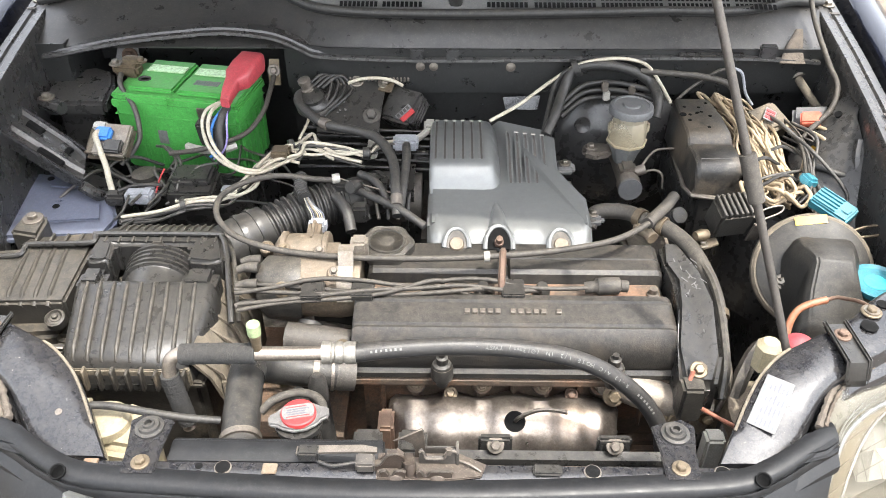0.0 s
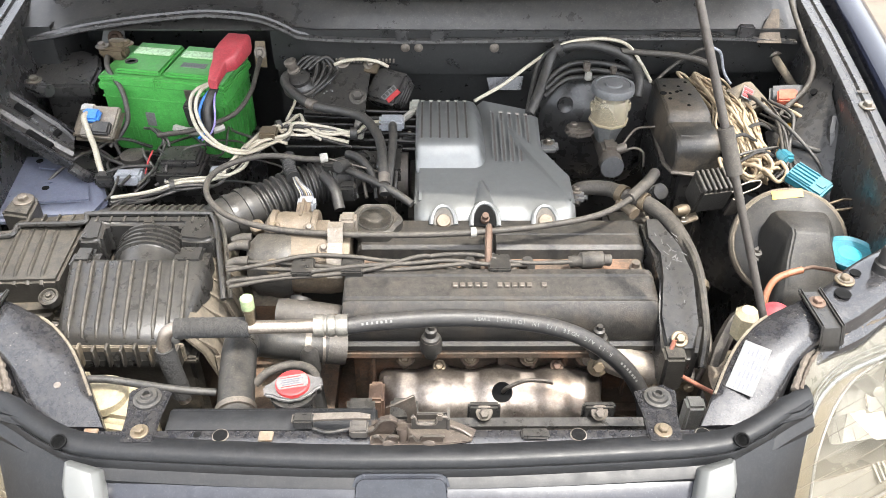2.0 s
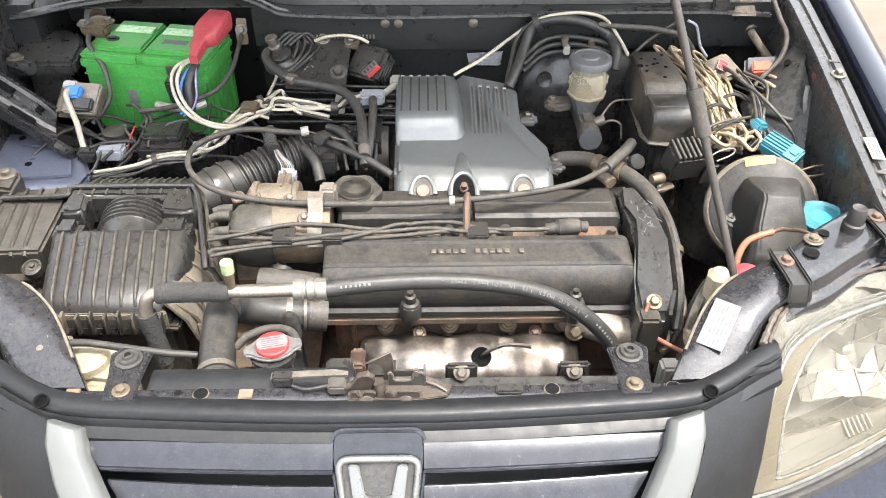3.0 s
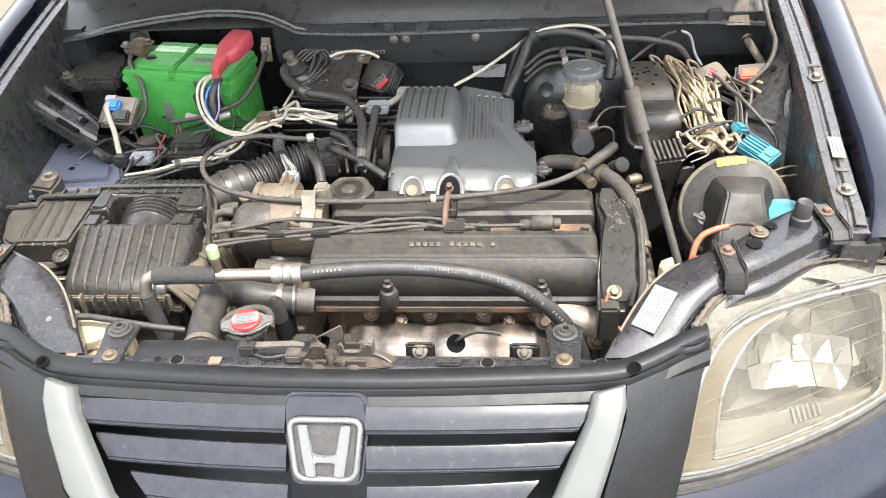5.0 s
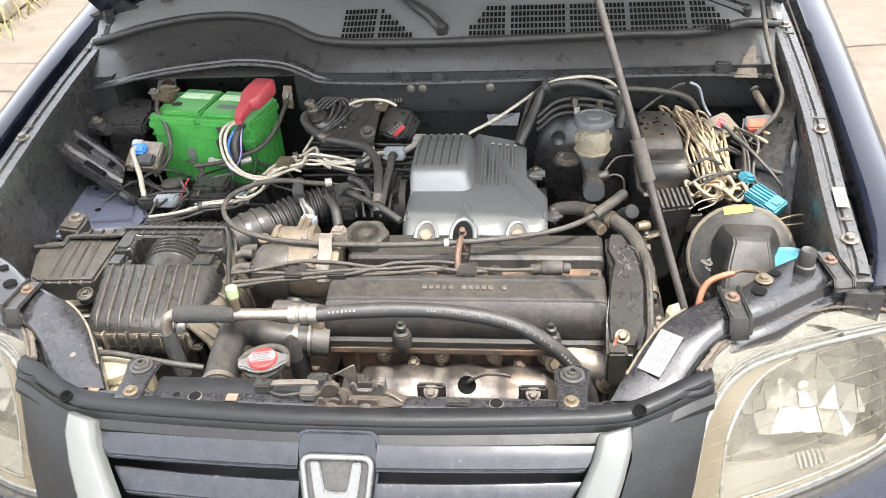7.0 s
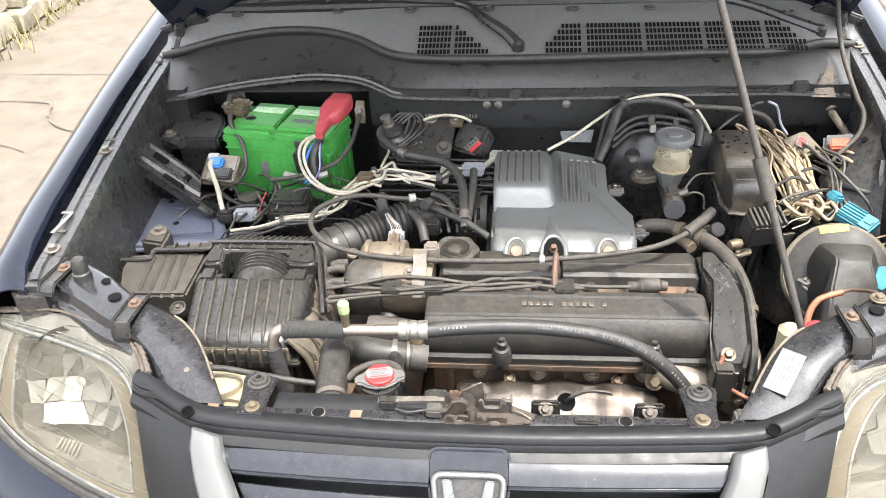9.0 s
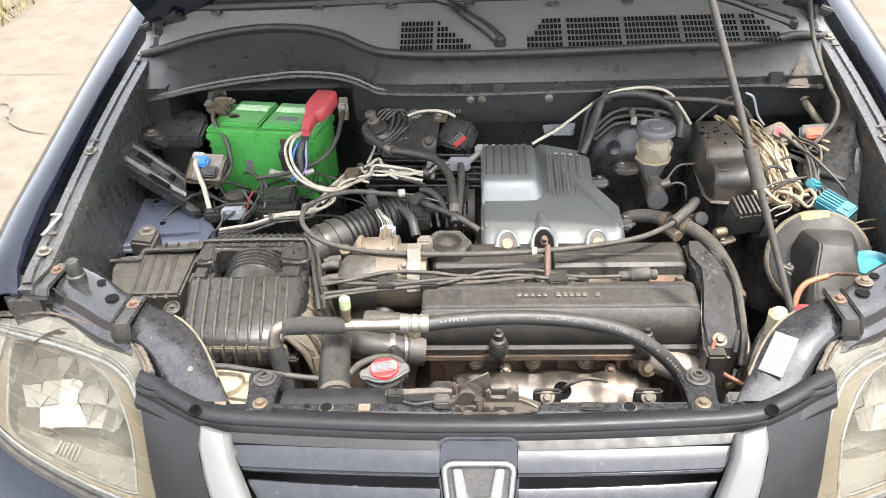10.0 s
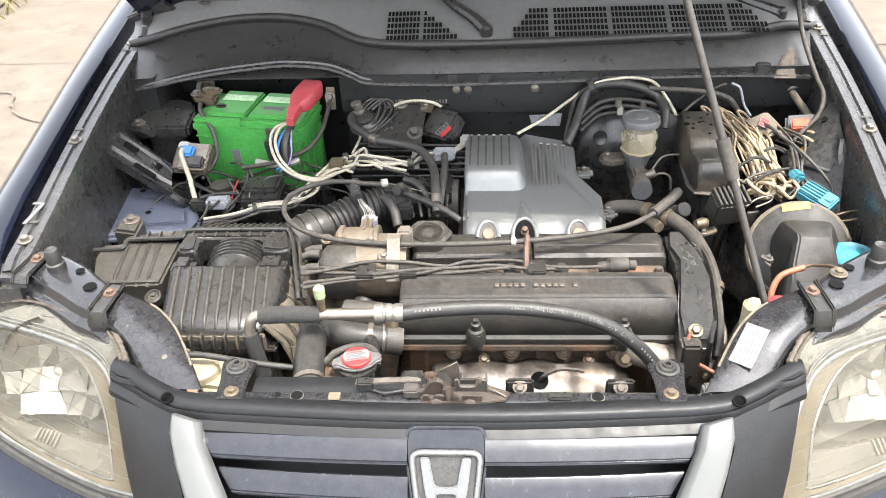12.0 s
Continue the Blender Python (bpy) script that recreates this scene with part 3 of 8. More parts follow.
part("grip_sleeve", tube([rod_at(1.128), rod_at(1.132), rod_at(1.174), rod_at(1.178)], 0.0095, 12, 2), RUBBER_DUSTY, rod, "dusty grey plastic grip sleeve")

# ---- front of the car ----
RUST_CREAM = mat("rusty_clip", (0.15, 0.118, 0.082), 0.6, 0.2, 0.4, 250, 0.3, 0.2, stain=(0.16, 0.07, 0.03), stain_amt=0.8)
front = thing("radiator_support", "black pressed steel radiator support with scuffed paint", "radiator support", (0, 0, 0.9))
prof = [(-0.014, 0.90), (-0.014, 0.944), (-0.008, 0.948), (0.010, 0.948), (0.013, 0.945), (0.014, 0.90)]
part("top_panel", along_x(prof, -0.36, 0.37, 12), PAINT_SUPPORT, front)
part("rear_flange", along_x([(0.014, 0.905), (0.014, 0.936), (0.019, 0.936), (0.019, 0.905)], -0.34, 0.34, 4), PAINT_BAY, front)
part("fan_shroud", along_x([(0.082, 0.60), (0.082, 0.866), (0.094, 0.868), (0.098, 0.860), (0.098, 0.60)], -0.05, 0.29, 3), PLASTIC, front, "black plastic fan shroud edge")
for x in (0.095, 0.235):
    part("shroud_tab", box(x - 0.020, x + 0.020, 0.094, 0.104, 0.84, 0.888, 0.003), PLASTIC, front)
    bolt(front, (x, 0.093, 0.879), 0.0062, (0, -0.75, 0.65), STEEL_DARK)
# holes aren't cut: a near-black disc in each rim stands for the shade inside
for x, y, r in ((-0.195, 0.003, 0.0078), (-0.220, 0.004, 0.0042), (0.19, 0.003, 0.0078), (0.325, 0.003, 0.0078)):
    part("hole", lathe([(r * 1.18, 0), (r * 1.16, 0.0012), (r * 0.98, 0.0014)], (x, y, 0.948), n=18), STEEL_DARK if r > 0.005 else PAINT_SUPPORT, front, "worn rim of a round hole")
    part("hole_shade", lathe([(r, 0), (r, 0.0019)], (x, y, 0.948), n=18), RECESS_SHADE, front)
for x, y in ((-0.146, 0.002), (-0.335, 0.006)):
    part("clip_plate", box(x - 0.008, x + 0.008, y - 0.007, y + 0.007, 0.948, 0.950, 0.001), RUST_CREAM, front, "small rusty cream clip plate")
part("receiver_tab", box(0.128, 0.158, -0.004, 0.010, 0.948, 0.953, 0.002), PLASTIC, front)
for s in (-1, 1):
    rails = [((0.330, 0.024, 0.938), (0.408, 0.026, 0.934)), ((0.352, 0.060, 0.9485), (0.430, 0.058, 0.946)), ((0.372, 0.094, 0.957), (0.445, 0.081, 0.956)), ((0.395, 0.126, 0.966), (0.456, 0.098, 0.966)), ((0.426, 0.153, 0.975), (0.478, 0.117, 0.974)), ((0.470, 0.176, 0.981), (0.510, 0.138, 0.980)), ((0.518, 0.202, 0.984), (0.548, 0.157, 0.984)), ((0.57, 0.245, 0.986), (0.592, 0.187, 0.986)), ((0.635, 0.285, 0.988), (0.655, 0.226, 0.988))]
    inner, outer = (curve_points([r[e] for r in rails], 4) for e in (0, 1))
    secs, seam = [], []
    for p, q in zip(inner, outer):
        d = (q - p).normalized()
        sec = [p - d * 0.004 + Vector((0, 0, -0.045)), p - d * 0.003 + Vector((0, 0, -0.006)), p + Vector((0, 0, -0.001)), p + d * 0.010 + Vector((0, 0, 0.0004)), p.lerp(q, 0.35) + Vector((0, 0, 0.0012)), p.lerp(q, 0.65) + Vector((0, 0, 0.0012)), q - d * 0.014, q - d * 0.007 + Vector((0, 0, -0.0018)), q - d * 0.002 + Vector((0, 0, -0.006)), q + Vector((0, 0, -0.013)), q + d * 0.001 + Vector((0, 0, -0.026)), q + d * 0.004 + Vector((0, 0, -0.029)), q + d * 0.011 + Vector((0, 0, -0.030)), q + d * 0.013 + Vector((0, 0, -0.034)), q + d * 0.013 + Vector((0, 0, -0.060))]
        secs.append([Vector((s * v.x, v.y, v.z)) for v in sec])
        seam.append(secs[-1][2] + Vector((0, 0, 0.0012)))
    part("seam_sealer", tube(seam[4:18], 0.0016, 6, raw=True, radius=lambda q: 0.0018 + 0.0006 * math.sin(q * 310)), SEALANT, front, "dirty cream seam sealer along the beam edge")
    beam_ob = part("tie_beam", loft(secs), PAINT_SUPPORT, front, "curved dark navy upper tie beam", sharp=60)
    part("dimple", lathe([(0.004, 0), (0.004, 0.001), (0.0026, 0.0012)], (s * 0.392, 0.072, 0.9525), (0, -0.25, 1), 12), STEEL_DARK, front)
    # headlamp brackets on the beam
    for bx, by, bz, rz in ((0.497, 0.170, 0.983, 4), (0.642, 0.250, 0.988, 8)):
        m = pose(s * bx, by, bz, 0, 0, s * rz)
        br = box(-0.014, 0.014, -0.054, 0.022, 0.0, 0.005, 0.003)
        bmesh.ops.bisect_plane(br, geom=br.verts[:] + br.edges[:] + br.faces[:], plane_co=(0, -0.044, 0), plane_no=(0, 1, 0))
        for v in br.verts:
            if v.co.y < -0.05:
                v.co.z -= (-0.044 - v.co.y) * (2.6 if bx < 0.6 else 1.2)
        bmesh.ops.transform(br, matrix=m, verts=br.verts)
        part("lamp_bracket", br, PLASTIC, front)
        for e in (-1, 1):
            rb_ = box(e * 0.0125 - 0.0022, e * 0.0125 + 0.0022, -0.054, 0.024, 0.003, 0.010, 0.002)
            bmesh.ops.bisect_plane(rb_, geom=rb_.verts[:] + rb_.edges[:] + rb_.faces[:], plane_co=(0, -0.044, 0), plane_no=(0, 1, 0))
            for v in rb_.verts:
                if v.co.y < -0.05:
                    v.co.z -= (-0.044 - v.co.y) * (2.6 if bx < 0.6 else 1.2)
            bmesh.ops.transform(rb_, matrix=m, verts=rb_.verts)
            part("bracket_rib", rb_, PLASTIC, front)
        bolt(front, (s * bx, by, bz + 0.005), 0.006, material=RUST)
    part("bump_stop", lathe([(0.014, 0), (0.014, 0.012), (0.0115, 0.014), (0.0115, 0.03), (0.009, 0.036), (0.006, 0.034)], (s * 0.604, 0.232, 0.987), n=18), RUBBER, front, "black rubber bonnet stop")
    # near-black discs on the beam, coloured as the shade in two holes
    part("hole", lathe([(0.010, 0), (0.010, 0.0012)], (s * 0.535, 0.187, 0.987), n=16), RECESS_SHADE, front)
    part("hole", lathe([(0.007, 0), (0.007, 0.0012)], (s * 0.565, 0.225, 0.988), n=16), RECESS_SHADE, front)
    # radiator mounting bracket
    rm = thing("radiator_mount", "black steel radiator bracket with rubber bushing and bolt", "radiator bracket", (s * 0.283, 0.03, 0.948), "radiator brackets")
    part("plate", slab([(s * 0.264, -0.010), (s * 0.264, 0.028), (s * 0.260, 0.062), (s * 0.295, 0.072), (s * 0.308, 0.062), (s * 0.302, 0.028), (s * 0.300, -0.010)], 0.949, 0.953, 0.0015), PAINT_SUPPORT, rm)
    part("bushing", lathe([(0.0155, 0), (0.0155, 0.003), (0.012, 0.004), (0.011, 0.007), (0.007, 0.007), (0.006, 0.010), (0.004, 0.010), (0.0035, 0.005)], (s * 0.284, 0.050, 0.953), n=22), RUBBER, rm, "round black rubber bushing")
    bolt(rm, (s * 0.281, 0.005, 0.953), 0.0058, material=BRASS)
bolt(front, (0.546, 0.211, 0.988), 0.0065, material=BRASS, washer=1.9)
# information label on the tie beam
lab = thing("sticker", "white printed air conditioner information sticker on the tie beam", "label", (0.40, 0.07, 0.975))

# paint stroke and sticker on the fender ledges
MARK = thing("paint_mark", "white paint stroke on the scuffed fender ledge", "paint mark", (-0.69, 0.36, 1.008))
part("stroke", box(-0.0035, 0.0035, -0.028, 0.028, 0, 0.0006, 0, pose(-0.690, 0.352, 1.0115, 4, 0, -8)), PAPER, MARK)
part("stroke", box(-0.010, 0.010, -0.003, 0.003, 0, 0.0006, 0, pose(-0.694, 0.381, 1.0135, 4, 0, -4)), PAPER, MARK)
PLATE = thing("rail_sticker", "narrow cream printed sticker on the fender ledge", "label", (0.69, 0.38, 1.01))
part("paper", box(-0.009, 0.009, -0.026, 0.026, 0, 0.0006, 0, pose(0.6905, 0.385, 1.0135, 4, 0, -7)), CREAM, PLATE)
for i in range(3):
    part("text_bar", box(-0.006 + 0.005 * i, -0.004 + 0.005 * i, -0.018, 0.016, 0.0006, 0.0009, 0, pose(0.6905, 0.385, 1.0135, 4, 0, -7)), INK, PLATE)

# ---- engine ----
def letters(text, place, size, material, parent, name="printed_text"):
    """Flat letters, each set by place(i, n), a pose for the i-th of n characters."""
    bm = bmesh.new()
    for i, ch in enumerate(text):
        if ch == " ":
            continue
        cu = bpy.data.curves.new("glyph", "FONT")
        cu.body, cu.size, cu.align_x, cu.align_y, cu.resolution_u = ch, size, "CENTER", "CENTER", 2
        ob = bpy.data.objects.new("glyph", cu)
        me = bpy.data.meshes.new_from_object(ob)
        g = bmesh.new()
        g.from_mesh(me)
        bpy.data.objects.remove(ob)
        bpy.data.curves.remove(cu)
        bpy.data.meshes.remove(me)
        join(bm, g, place(i, len(text)))
    return part(name, bm, material, parent)


block = thing("engine_block", "grimy brown aluminium engine block and cylinder head", "engine", (0.13, 0.4, 0.4))
part("cylinder_head", box(-0.085, 0.365, 0.288, 0.49, 0.66, 0.815, 0.008), ENGINE, block)
part("block", box(-0.07, 0.36, 0.27, 0.52, 0.39, 0.66, 0.01), ENGINE, block)
part("head_rim", along_x([(0.266, 0.795), (0.259, 0.80), (0.259, 0.809), (0.264, 0.812), (0.29, 0.812), (0.29, 0.79)], -0.09, 0.345, 14), ENGINE, block)
for i in range(9):
    x = -0.06 + i * 0.047
    part("head_rib", box(x, x + 0.008, 0.272, 0.292, 0.70, 0.795, 0.003), ENGINE, block)
part("gearbox", box(-0.34, -0.09, 0.25, 0.55, 0.42, 0.66, 0.03), ENGINE, block, "dark gearbox casing under the hoses")
part("front_lug", box(-0.058, -0.036, 0.205, 0.245, 0.60, 0.770, 0.004), RUST, block, "rusty orange bracket on the block")

vc = thing("valve_cover", "black wrinkle-painted valve cover with grooves and raised lettering", "valve cover", (0.13, 0.36, 0.82))
prof = [(0.262, 0.812), (0.2585, 0.816), (0.2585, 0.824), (0.264, 0.829), (0.2605, 0.840), (0.2615, 0.858), (0.2675, 0.877), (0.281, 0.8895), (0.2855, 0.8885), (0.2885, 0.892), (0.322, 0.898), (0.325, 0.8945), (0.328, 0.8985), (0.339, 0.898), (0.345, 0.892), (0.347, 0.868), (0.36, 0.866), (0.36, 0.816)]
secs = []
xs = [(-0.093, 0.90), (-0.092, 0.94), (-0.088, 0.985), (-0.082, 1.0), (0.0, 1.0), (0.13, 1.0), (0.25, 1.0), (0.333, 1.0), (0.341, 0.985), (0.346, 0.94), (0.348, 0.88)]
for x, k in xs:
    secs.append([(x, 0.29 + (y - 0.29) * (0.6 + 0.4 * k), 0.816 + (z - 0.816) * (k if z > 0.84 else 1)) for y, z in prof])
part("front_cover", loft(secs), CASTBLACK, vc, "glossy black ribbed front half of the valve cover", sharp=30)
prof = [(0.352, 0.816), (0.352, 0.864), (0.397, 0.864), (0.400, 0.872), (0.402, 0.883), (0.408, 0.888), (0.43, 0.889), (0.432, 0.8865), (0.434, 0.889), (0.468, 0.888), (0.476, 0.882), (0.480, 0.86), (0.482, 0.816)]
secs = [[(x, y, 0.816 + (z - 0.816) * (k if z > 0.84 else 1)) for y, z in prof] for x, k in ((-0.083, 0.75), (-0.080, 0.93), (-0.074, 1.0), (0.05, 1), (0.11, 1), (0.112, 0.80), (0.126, 0.80), (0.128, 1), (0.25, 1.0), (0.343, 1.0), (0.350, 0.93), (0.353, 0.75))]
part("rear_cover", loft(secs), CASTBLACK, vc, "dusty black rear half of the valve cover", sharp=30)
part("plug_channel", box(-0.075, 0.345, 0.343, 0.40, 0.84, 0.869, 0.003), ENGINE, vc, "dusty tan spark plug channel")
for i in range(13):
    x = 0.060 + i * 0.0104
    if i in (5, 11):
        continue
    part("raised_mark", box(x, x + 0.0075, 0.302, 0.311, 0.8935, 0.8990, 0.001, seg=1), STEEL_DARK, vc)
for x in (0.03, 0.262):
    b = part("cover_bolt", lathe([(0.009, 0.812), (0.009, 0.822), (0.0155, 0.826), (0.0155, 0.842), (0.0125, 0.850), (0.008, 0.852), (0.008, 0.862), (0.0045, 0.864), (0.0045, 0.87)], (x, 0.252, 0), n=16), CASTBLACK, vc)
    part("washer", lathe([(0.014, 0.8435), (0.014, 0.8465), (0.009, 0.848)], (x, 0.252, 0), n=16), STEEL, b)
for x in (0.345, -0.02, 0.16):
    part("small_bolt", lathe([(0.009, 0.868), (0.009, 0.872), (0.006, 0.873), (0.006, 0.881)], (x - 0.012, 0.375, 0), n=12), STEEL_DARK, vc)
part("cable_bracket", tube([(0.112, 0.345, 0.868), (0.112, 0.352, 0.90), (0.113, 0.372, 0.918), (0.115, 0.40, 0.926), (0.116, 0.412, 0.915), (0.118, 0.42, 0.89)], 0.005, 6), RUST, vc, "rusty cable bracket across the valve cover")
cap = part("oil_filler_cap", lathe([(0.040, 0.0), (0.040, 0.014), (0.034, 0.018), (0.031, 0.0165), (0.012, 0.0165), (0, 0.0168)], (-0.056, 0.452, 0.888), (0, -0.05, 1), 30, squash=lambda a: 1 + 0.06 * math.cos(6 * a)), PLASTIC_DUSTY, vc, "round dusty black oil filler cap")
part("cap_ring", lathe([(0.029, 0.0165), (0.028, 0.019), (0.0255, 0.019), (0.0245, 0.0165)], (-0.056, 0.452, 0.888), (0, -0.05, 1), 30), PLASTIC_DUSTY, cap)

tc = thing("timing_cover", "scuffed black plastic timing belt cover at the engine end", "timing cover", (0.375, 0.35, 0.7))
def tz(x, y):
    return -0.05 * max(0, 0.29 - y) / 0.08 - 0.015 * max(0, y - 0.42) / 0.06
part("shell", slab([(0.357, 0.475), (0.390, 0.478), (0.404, 0.40), (0.407, 0.33), (0.403, 0.25), (0.390, 0.212), (0.342, 0.212), (0.344, 0.26), (0.352, 0.31), (0.356, 0.37), (0.352, 0.42)], 0.66, 0.903, 0.009, tz, 3), PLASTIC, tc, "black cover with pale scratches")
part("rim", tube([(0.396, 0.478, 0.882), (0.411, 0.40, 0.895), (0.413, 0.33, 0.893), (0.409, 0.25, 0.862), (0.40, 0.212, 0.83)], 0.006, 8), PLASTIC_DUSTY, tc)
for i in range(22):
    x, y, a = random.uniform(0.362, 0.398), random.gauss(0.375, 0.035), random.uniform(0, 3.1)
    l = random.uniform(0.004, 0.014)
    part("scratch", box(-l / 2, l / 2, -0.0006, 0.0006, 0, 0.0006, 0, pose(x, y, 0.9032 + tz(x, y), 0, 0, math.degrees(a))), PLASTIC_GREY, tc)
bolt(tc, (0.366, 0.228, 0.868), 0.007, (0, -0.5, 0.85), BRASS)
bolt(tc, (0.385, 0.206, 0.80), 0.007, (0, -1, 0), BRASS)
part("cover_lug", box(0.342, 0.372, 0.196, 0.225, 0.80, 0.862, 0.004), PLASTIC_DUSTY, tc)
wire("sensor_wire", [(0.357, 0.222, 0.872), (0.352, 0.212, 0.85), (0.362, 0.205, 0.83), (0.385, 0.20, 0.815), (0.42, 0.19, 0.80)], 0.0042, mat("red_brown_wire", (0.30, 0.12, 0.08), 0.5), tc, "red-brown sensor wire")
wire("steel_pipe", [(0.401, 0.354, 0.875), (0.411, 0.296, 0.860), (0.420, 0.262, 0.840), (0.416, 0.239, 0.820), (0.404, 0.226, 0.790)], 0.0055, STEEL_DARK, tc)
belt = lone("drive_belt", tube([(0.415, 0.21, 0.76), (0.44, 0.26, 0.815), (0.475, 0.305, 0.835), (0.50, 0.31, 0.82), (0.48, 0.27, 0.80), (0.44, 0.22, 0.77)], 0.011, 6), RUBBER_DUSTY, "dusty black rubber drive belt beside the engine", "drive belt")
lone("power_steering_pump", join(lathe([(0.05, 0), (0.05, 0.05), (0.03, 0.06)], (0.45, 0.24, 0.74), (0.3, -0.3, 0.9), 20), box(0.41, 0.49, 0.25, 0.33, 0.62, 0.74, 0.01)), ALU_TAN, "dirty aluminium pump below the belt", "pump")

# exhaust heat shield
hs_ = thing("exhaust_heat_shield", "stained steel exhaust heat shield with a round hole", "heat shield", (0.11, 0.2, 0.6))
edge_z = lambda x: 0.009 * math.cos((x - 0.042) / 0.0855 * 2 * math.pi)
rows = []
XS = [-0.046 + i * 0.326 / 44 for i in range(45)]
for x in XS:
    e = min(1, (x + 0.046) / 0.03, (0.28 - x) / 0.03)
    e = max(0.0, e) ** 0.5
    emb = 0.008 * max(0.0, min(1.0, 1.2 * math.cos((x - 0.12) / 0.0855 * 2 * math.pi) + 0.3))
    d = 0.02 * (1 - e)
    rows.append([(x, 0.286, 0.752 + edge_z(x) - d), (x, 0.276, 0.764 + edge_z(x) * 0.6 - d), (x, 0.258 - emb * 0.3, 0.771 + emb * 0.5 - d), (x, 0.236 + d - emb * 0.5, 0.767 + emb * 0.5 - d * 1.5), (x, 0.214 + 2 * d - emb, 0.756 - d * 1.5), (x, 0.197 + 2.5 * d - emb, 0.730), (x, 0.188 + 2.5 * d, 0.69), (x, 0.186 + 2.5 * d, 0.58)])
part("shield", sheet(rows, 0.0015), HEATSHIELD, hs_, "shiny heat-stained pressed steel")
# the round hole in the shield: a near-black disc coloured as its shaded inside
hp, ha = Vector((0.131, 0.224, 0.7665)), Vector((0, -0.62, 0.78))
part("hole_shade", lathe([(0.0145, -0.002), (0.0145, 0.0035)], hp, ha, 26), RECESS_SHADE, hs_)
part("sensor_stub", tube([hp, hp + Vector((0.006, -0.006, 0.016)), hp + Vector((0.03, -0.004, 0.028)), hp + Vector((0.055, -0.002, 0.026)), hp + Vector((0.07, -0.004, 0.024))], 0.003, 7), STEEL_DARK, hs_, "thin dark wire out of the hole")
for x in (0.042, 0.213):
    bolt(hs_, (x, 0.268, 0.774), 0.0065, (0, -0.6, 0.8), BRASS if x < 0.2 else RUST, 1.5)
for x in (-0.008, 0.087, 0.173, 0.255):
    bolt(block, (x, 0.276, 0.784), 0.0075, (0, -0.7, 0.7), BRASS, 1.4)
    part("stud_boss", lathe([(0.016, -0.03), (0.014, 0.0)], (x, 0.280, 0.780), (0, -0.7, 0.7), 14), ENGINE, block)
part("coolant_outlet", tube([(0.262, 0.285, 0.79), (0.295, 0.262, 0.795), (0.335, 0.245, 0.79), (0.375, 0.235, 0.78)], 0.024, 14), ALU, block, "cast aluminium outlet pipe")
part("outlet_collar", tube([(0.372, 0.236, 0.782), (0.392, 0.23, 0.775)], 0.027, 16), STEEL, block)
bolt(block, (0.268, 0.252, 0.79), 0.009, (0, -0.8, 0.5), BRASS)
bolt(block, (0.345, 0.22, 0.78), 0.009, (0, -0.8, 0.5), BRASS)
part("pressure_switch", box(0.376, 0.402, 0.165, 0.19, 0.73, 0.80, 0.004), WHITE, block, "white plastic switch")
part("switch_plug", box(0.382, 0.404, 0.150, 0.172, 0.70, 0.745, 0.004), TRAY_BLUE, block, "dark blue plug")

# ignition wires
iw = thing("ignition_wires", "dusty black spark plug wires across the valve cover", "ignition wires", (-0.05, 0.34, 0.88))
for pts in ([(-0.260, 0.334, 0.900), (-0.210, 0.341, 0.905), (-0.148, 0.355, 0.910), (-0.084, 0.353, 0.910), (-0.037, 0.350, 0.905), (0.018, 0.351, 0.900), (0.074, 0.352, 0.885), (0.085, 0.372, 0.872)],
            [(-0.262, 0.342, 0.900), (-0.194, 0.337, 0.900), (-0.114, 0.330, 0.905), (-0.036, 0.342, 0.905), (0.034, 0.361, 0.905), (0.090, 0.364, 0.905), (0.138, 0.355, 0.900), (0.185, 0.353, 0.898), (0.242, 0.362, 0.893)],
            [(-0.253, 0.317, 0.895), (-0.176, 0.324, 0.900), (-0.082, 0.333, 0.908), (-0.005, 0.342, 0.906), (0.058, 0.350, 0.905), (0.121, 0.346, 0.900), (0.160, 0.352, 0.895), (0.172, 0.372, 0.872)],
            [(-0.253, 0.310, 0.890), (-0.192, 0.321, 0.895), (-0.114, 0.325, 0.900), (-0.051, 0.332, 0.905), (0.011, 0.353, 0.910), (0.03, 0.362, 0.90), (0.01, 0.375, 0.873)],
            [(-0.245, 0.36, 0.895), (-0.18, 0.352, 0.898), (-0.11, 0.343, 0.899), (-0.04, 0.336, 0.899), (0.03, 0.338, 0.903), (0.08, 0.345, 0.903), (0.10, 0.37, 0.875)]):
    wire("ignition_wire", pts, 0.0042, RUBBER_DUSTY, iw, sides=8)
part("plug_boot", tube([(0.232, 0.366, 0.889), (0.245, 0.365, 0.892), (0.275, 0.368, 0.892), (0.292, 0.37, 0.889)], 0.010, 10, radius=lambda s: 0.009 + 0.004 * (0.015 < s < 0.05)), RUBBER_DUSTY, iw, "thick rubber plug boot")
for x in (0.01, 0.087, 0.172):
    part("plug_boot", lathe([(0.012, 0.862), (0.012, 0.878), (0.007, 0.888)], (x, 0.374, 0), n=12), RUBBER, iw)
for x, y, z in ((-0.082, 0.343, 0.903), (-0.152, 0.341, 0.902), (0.128, 0.352, 0.90)):
    part("wire_comb", box(x - 0.016, x + 0.016, y - 0.02, y + 0.016, z - 0.006, z + 0.004, 0.002), PLASTIC, iw)

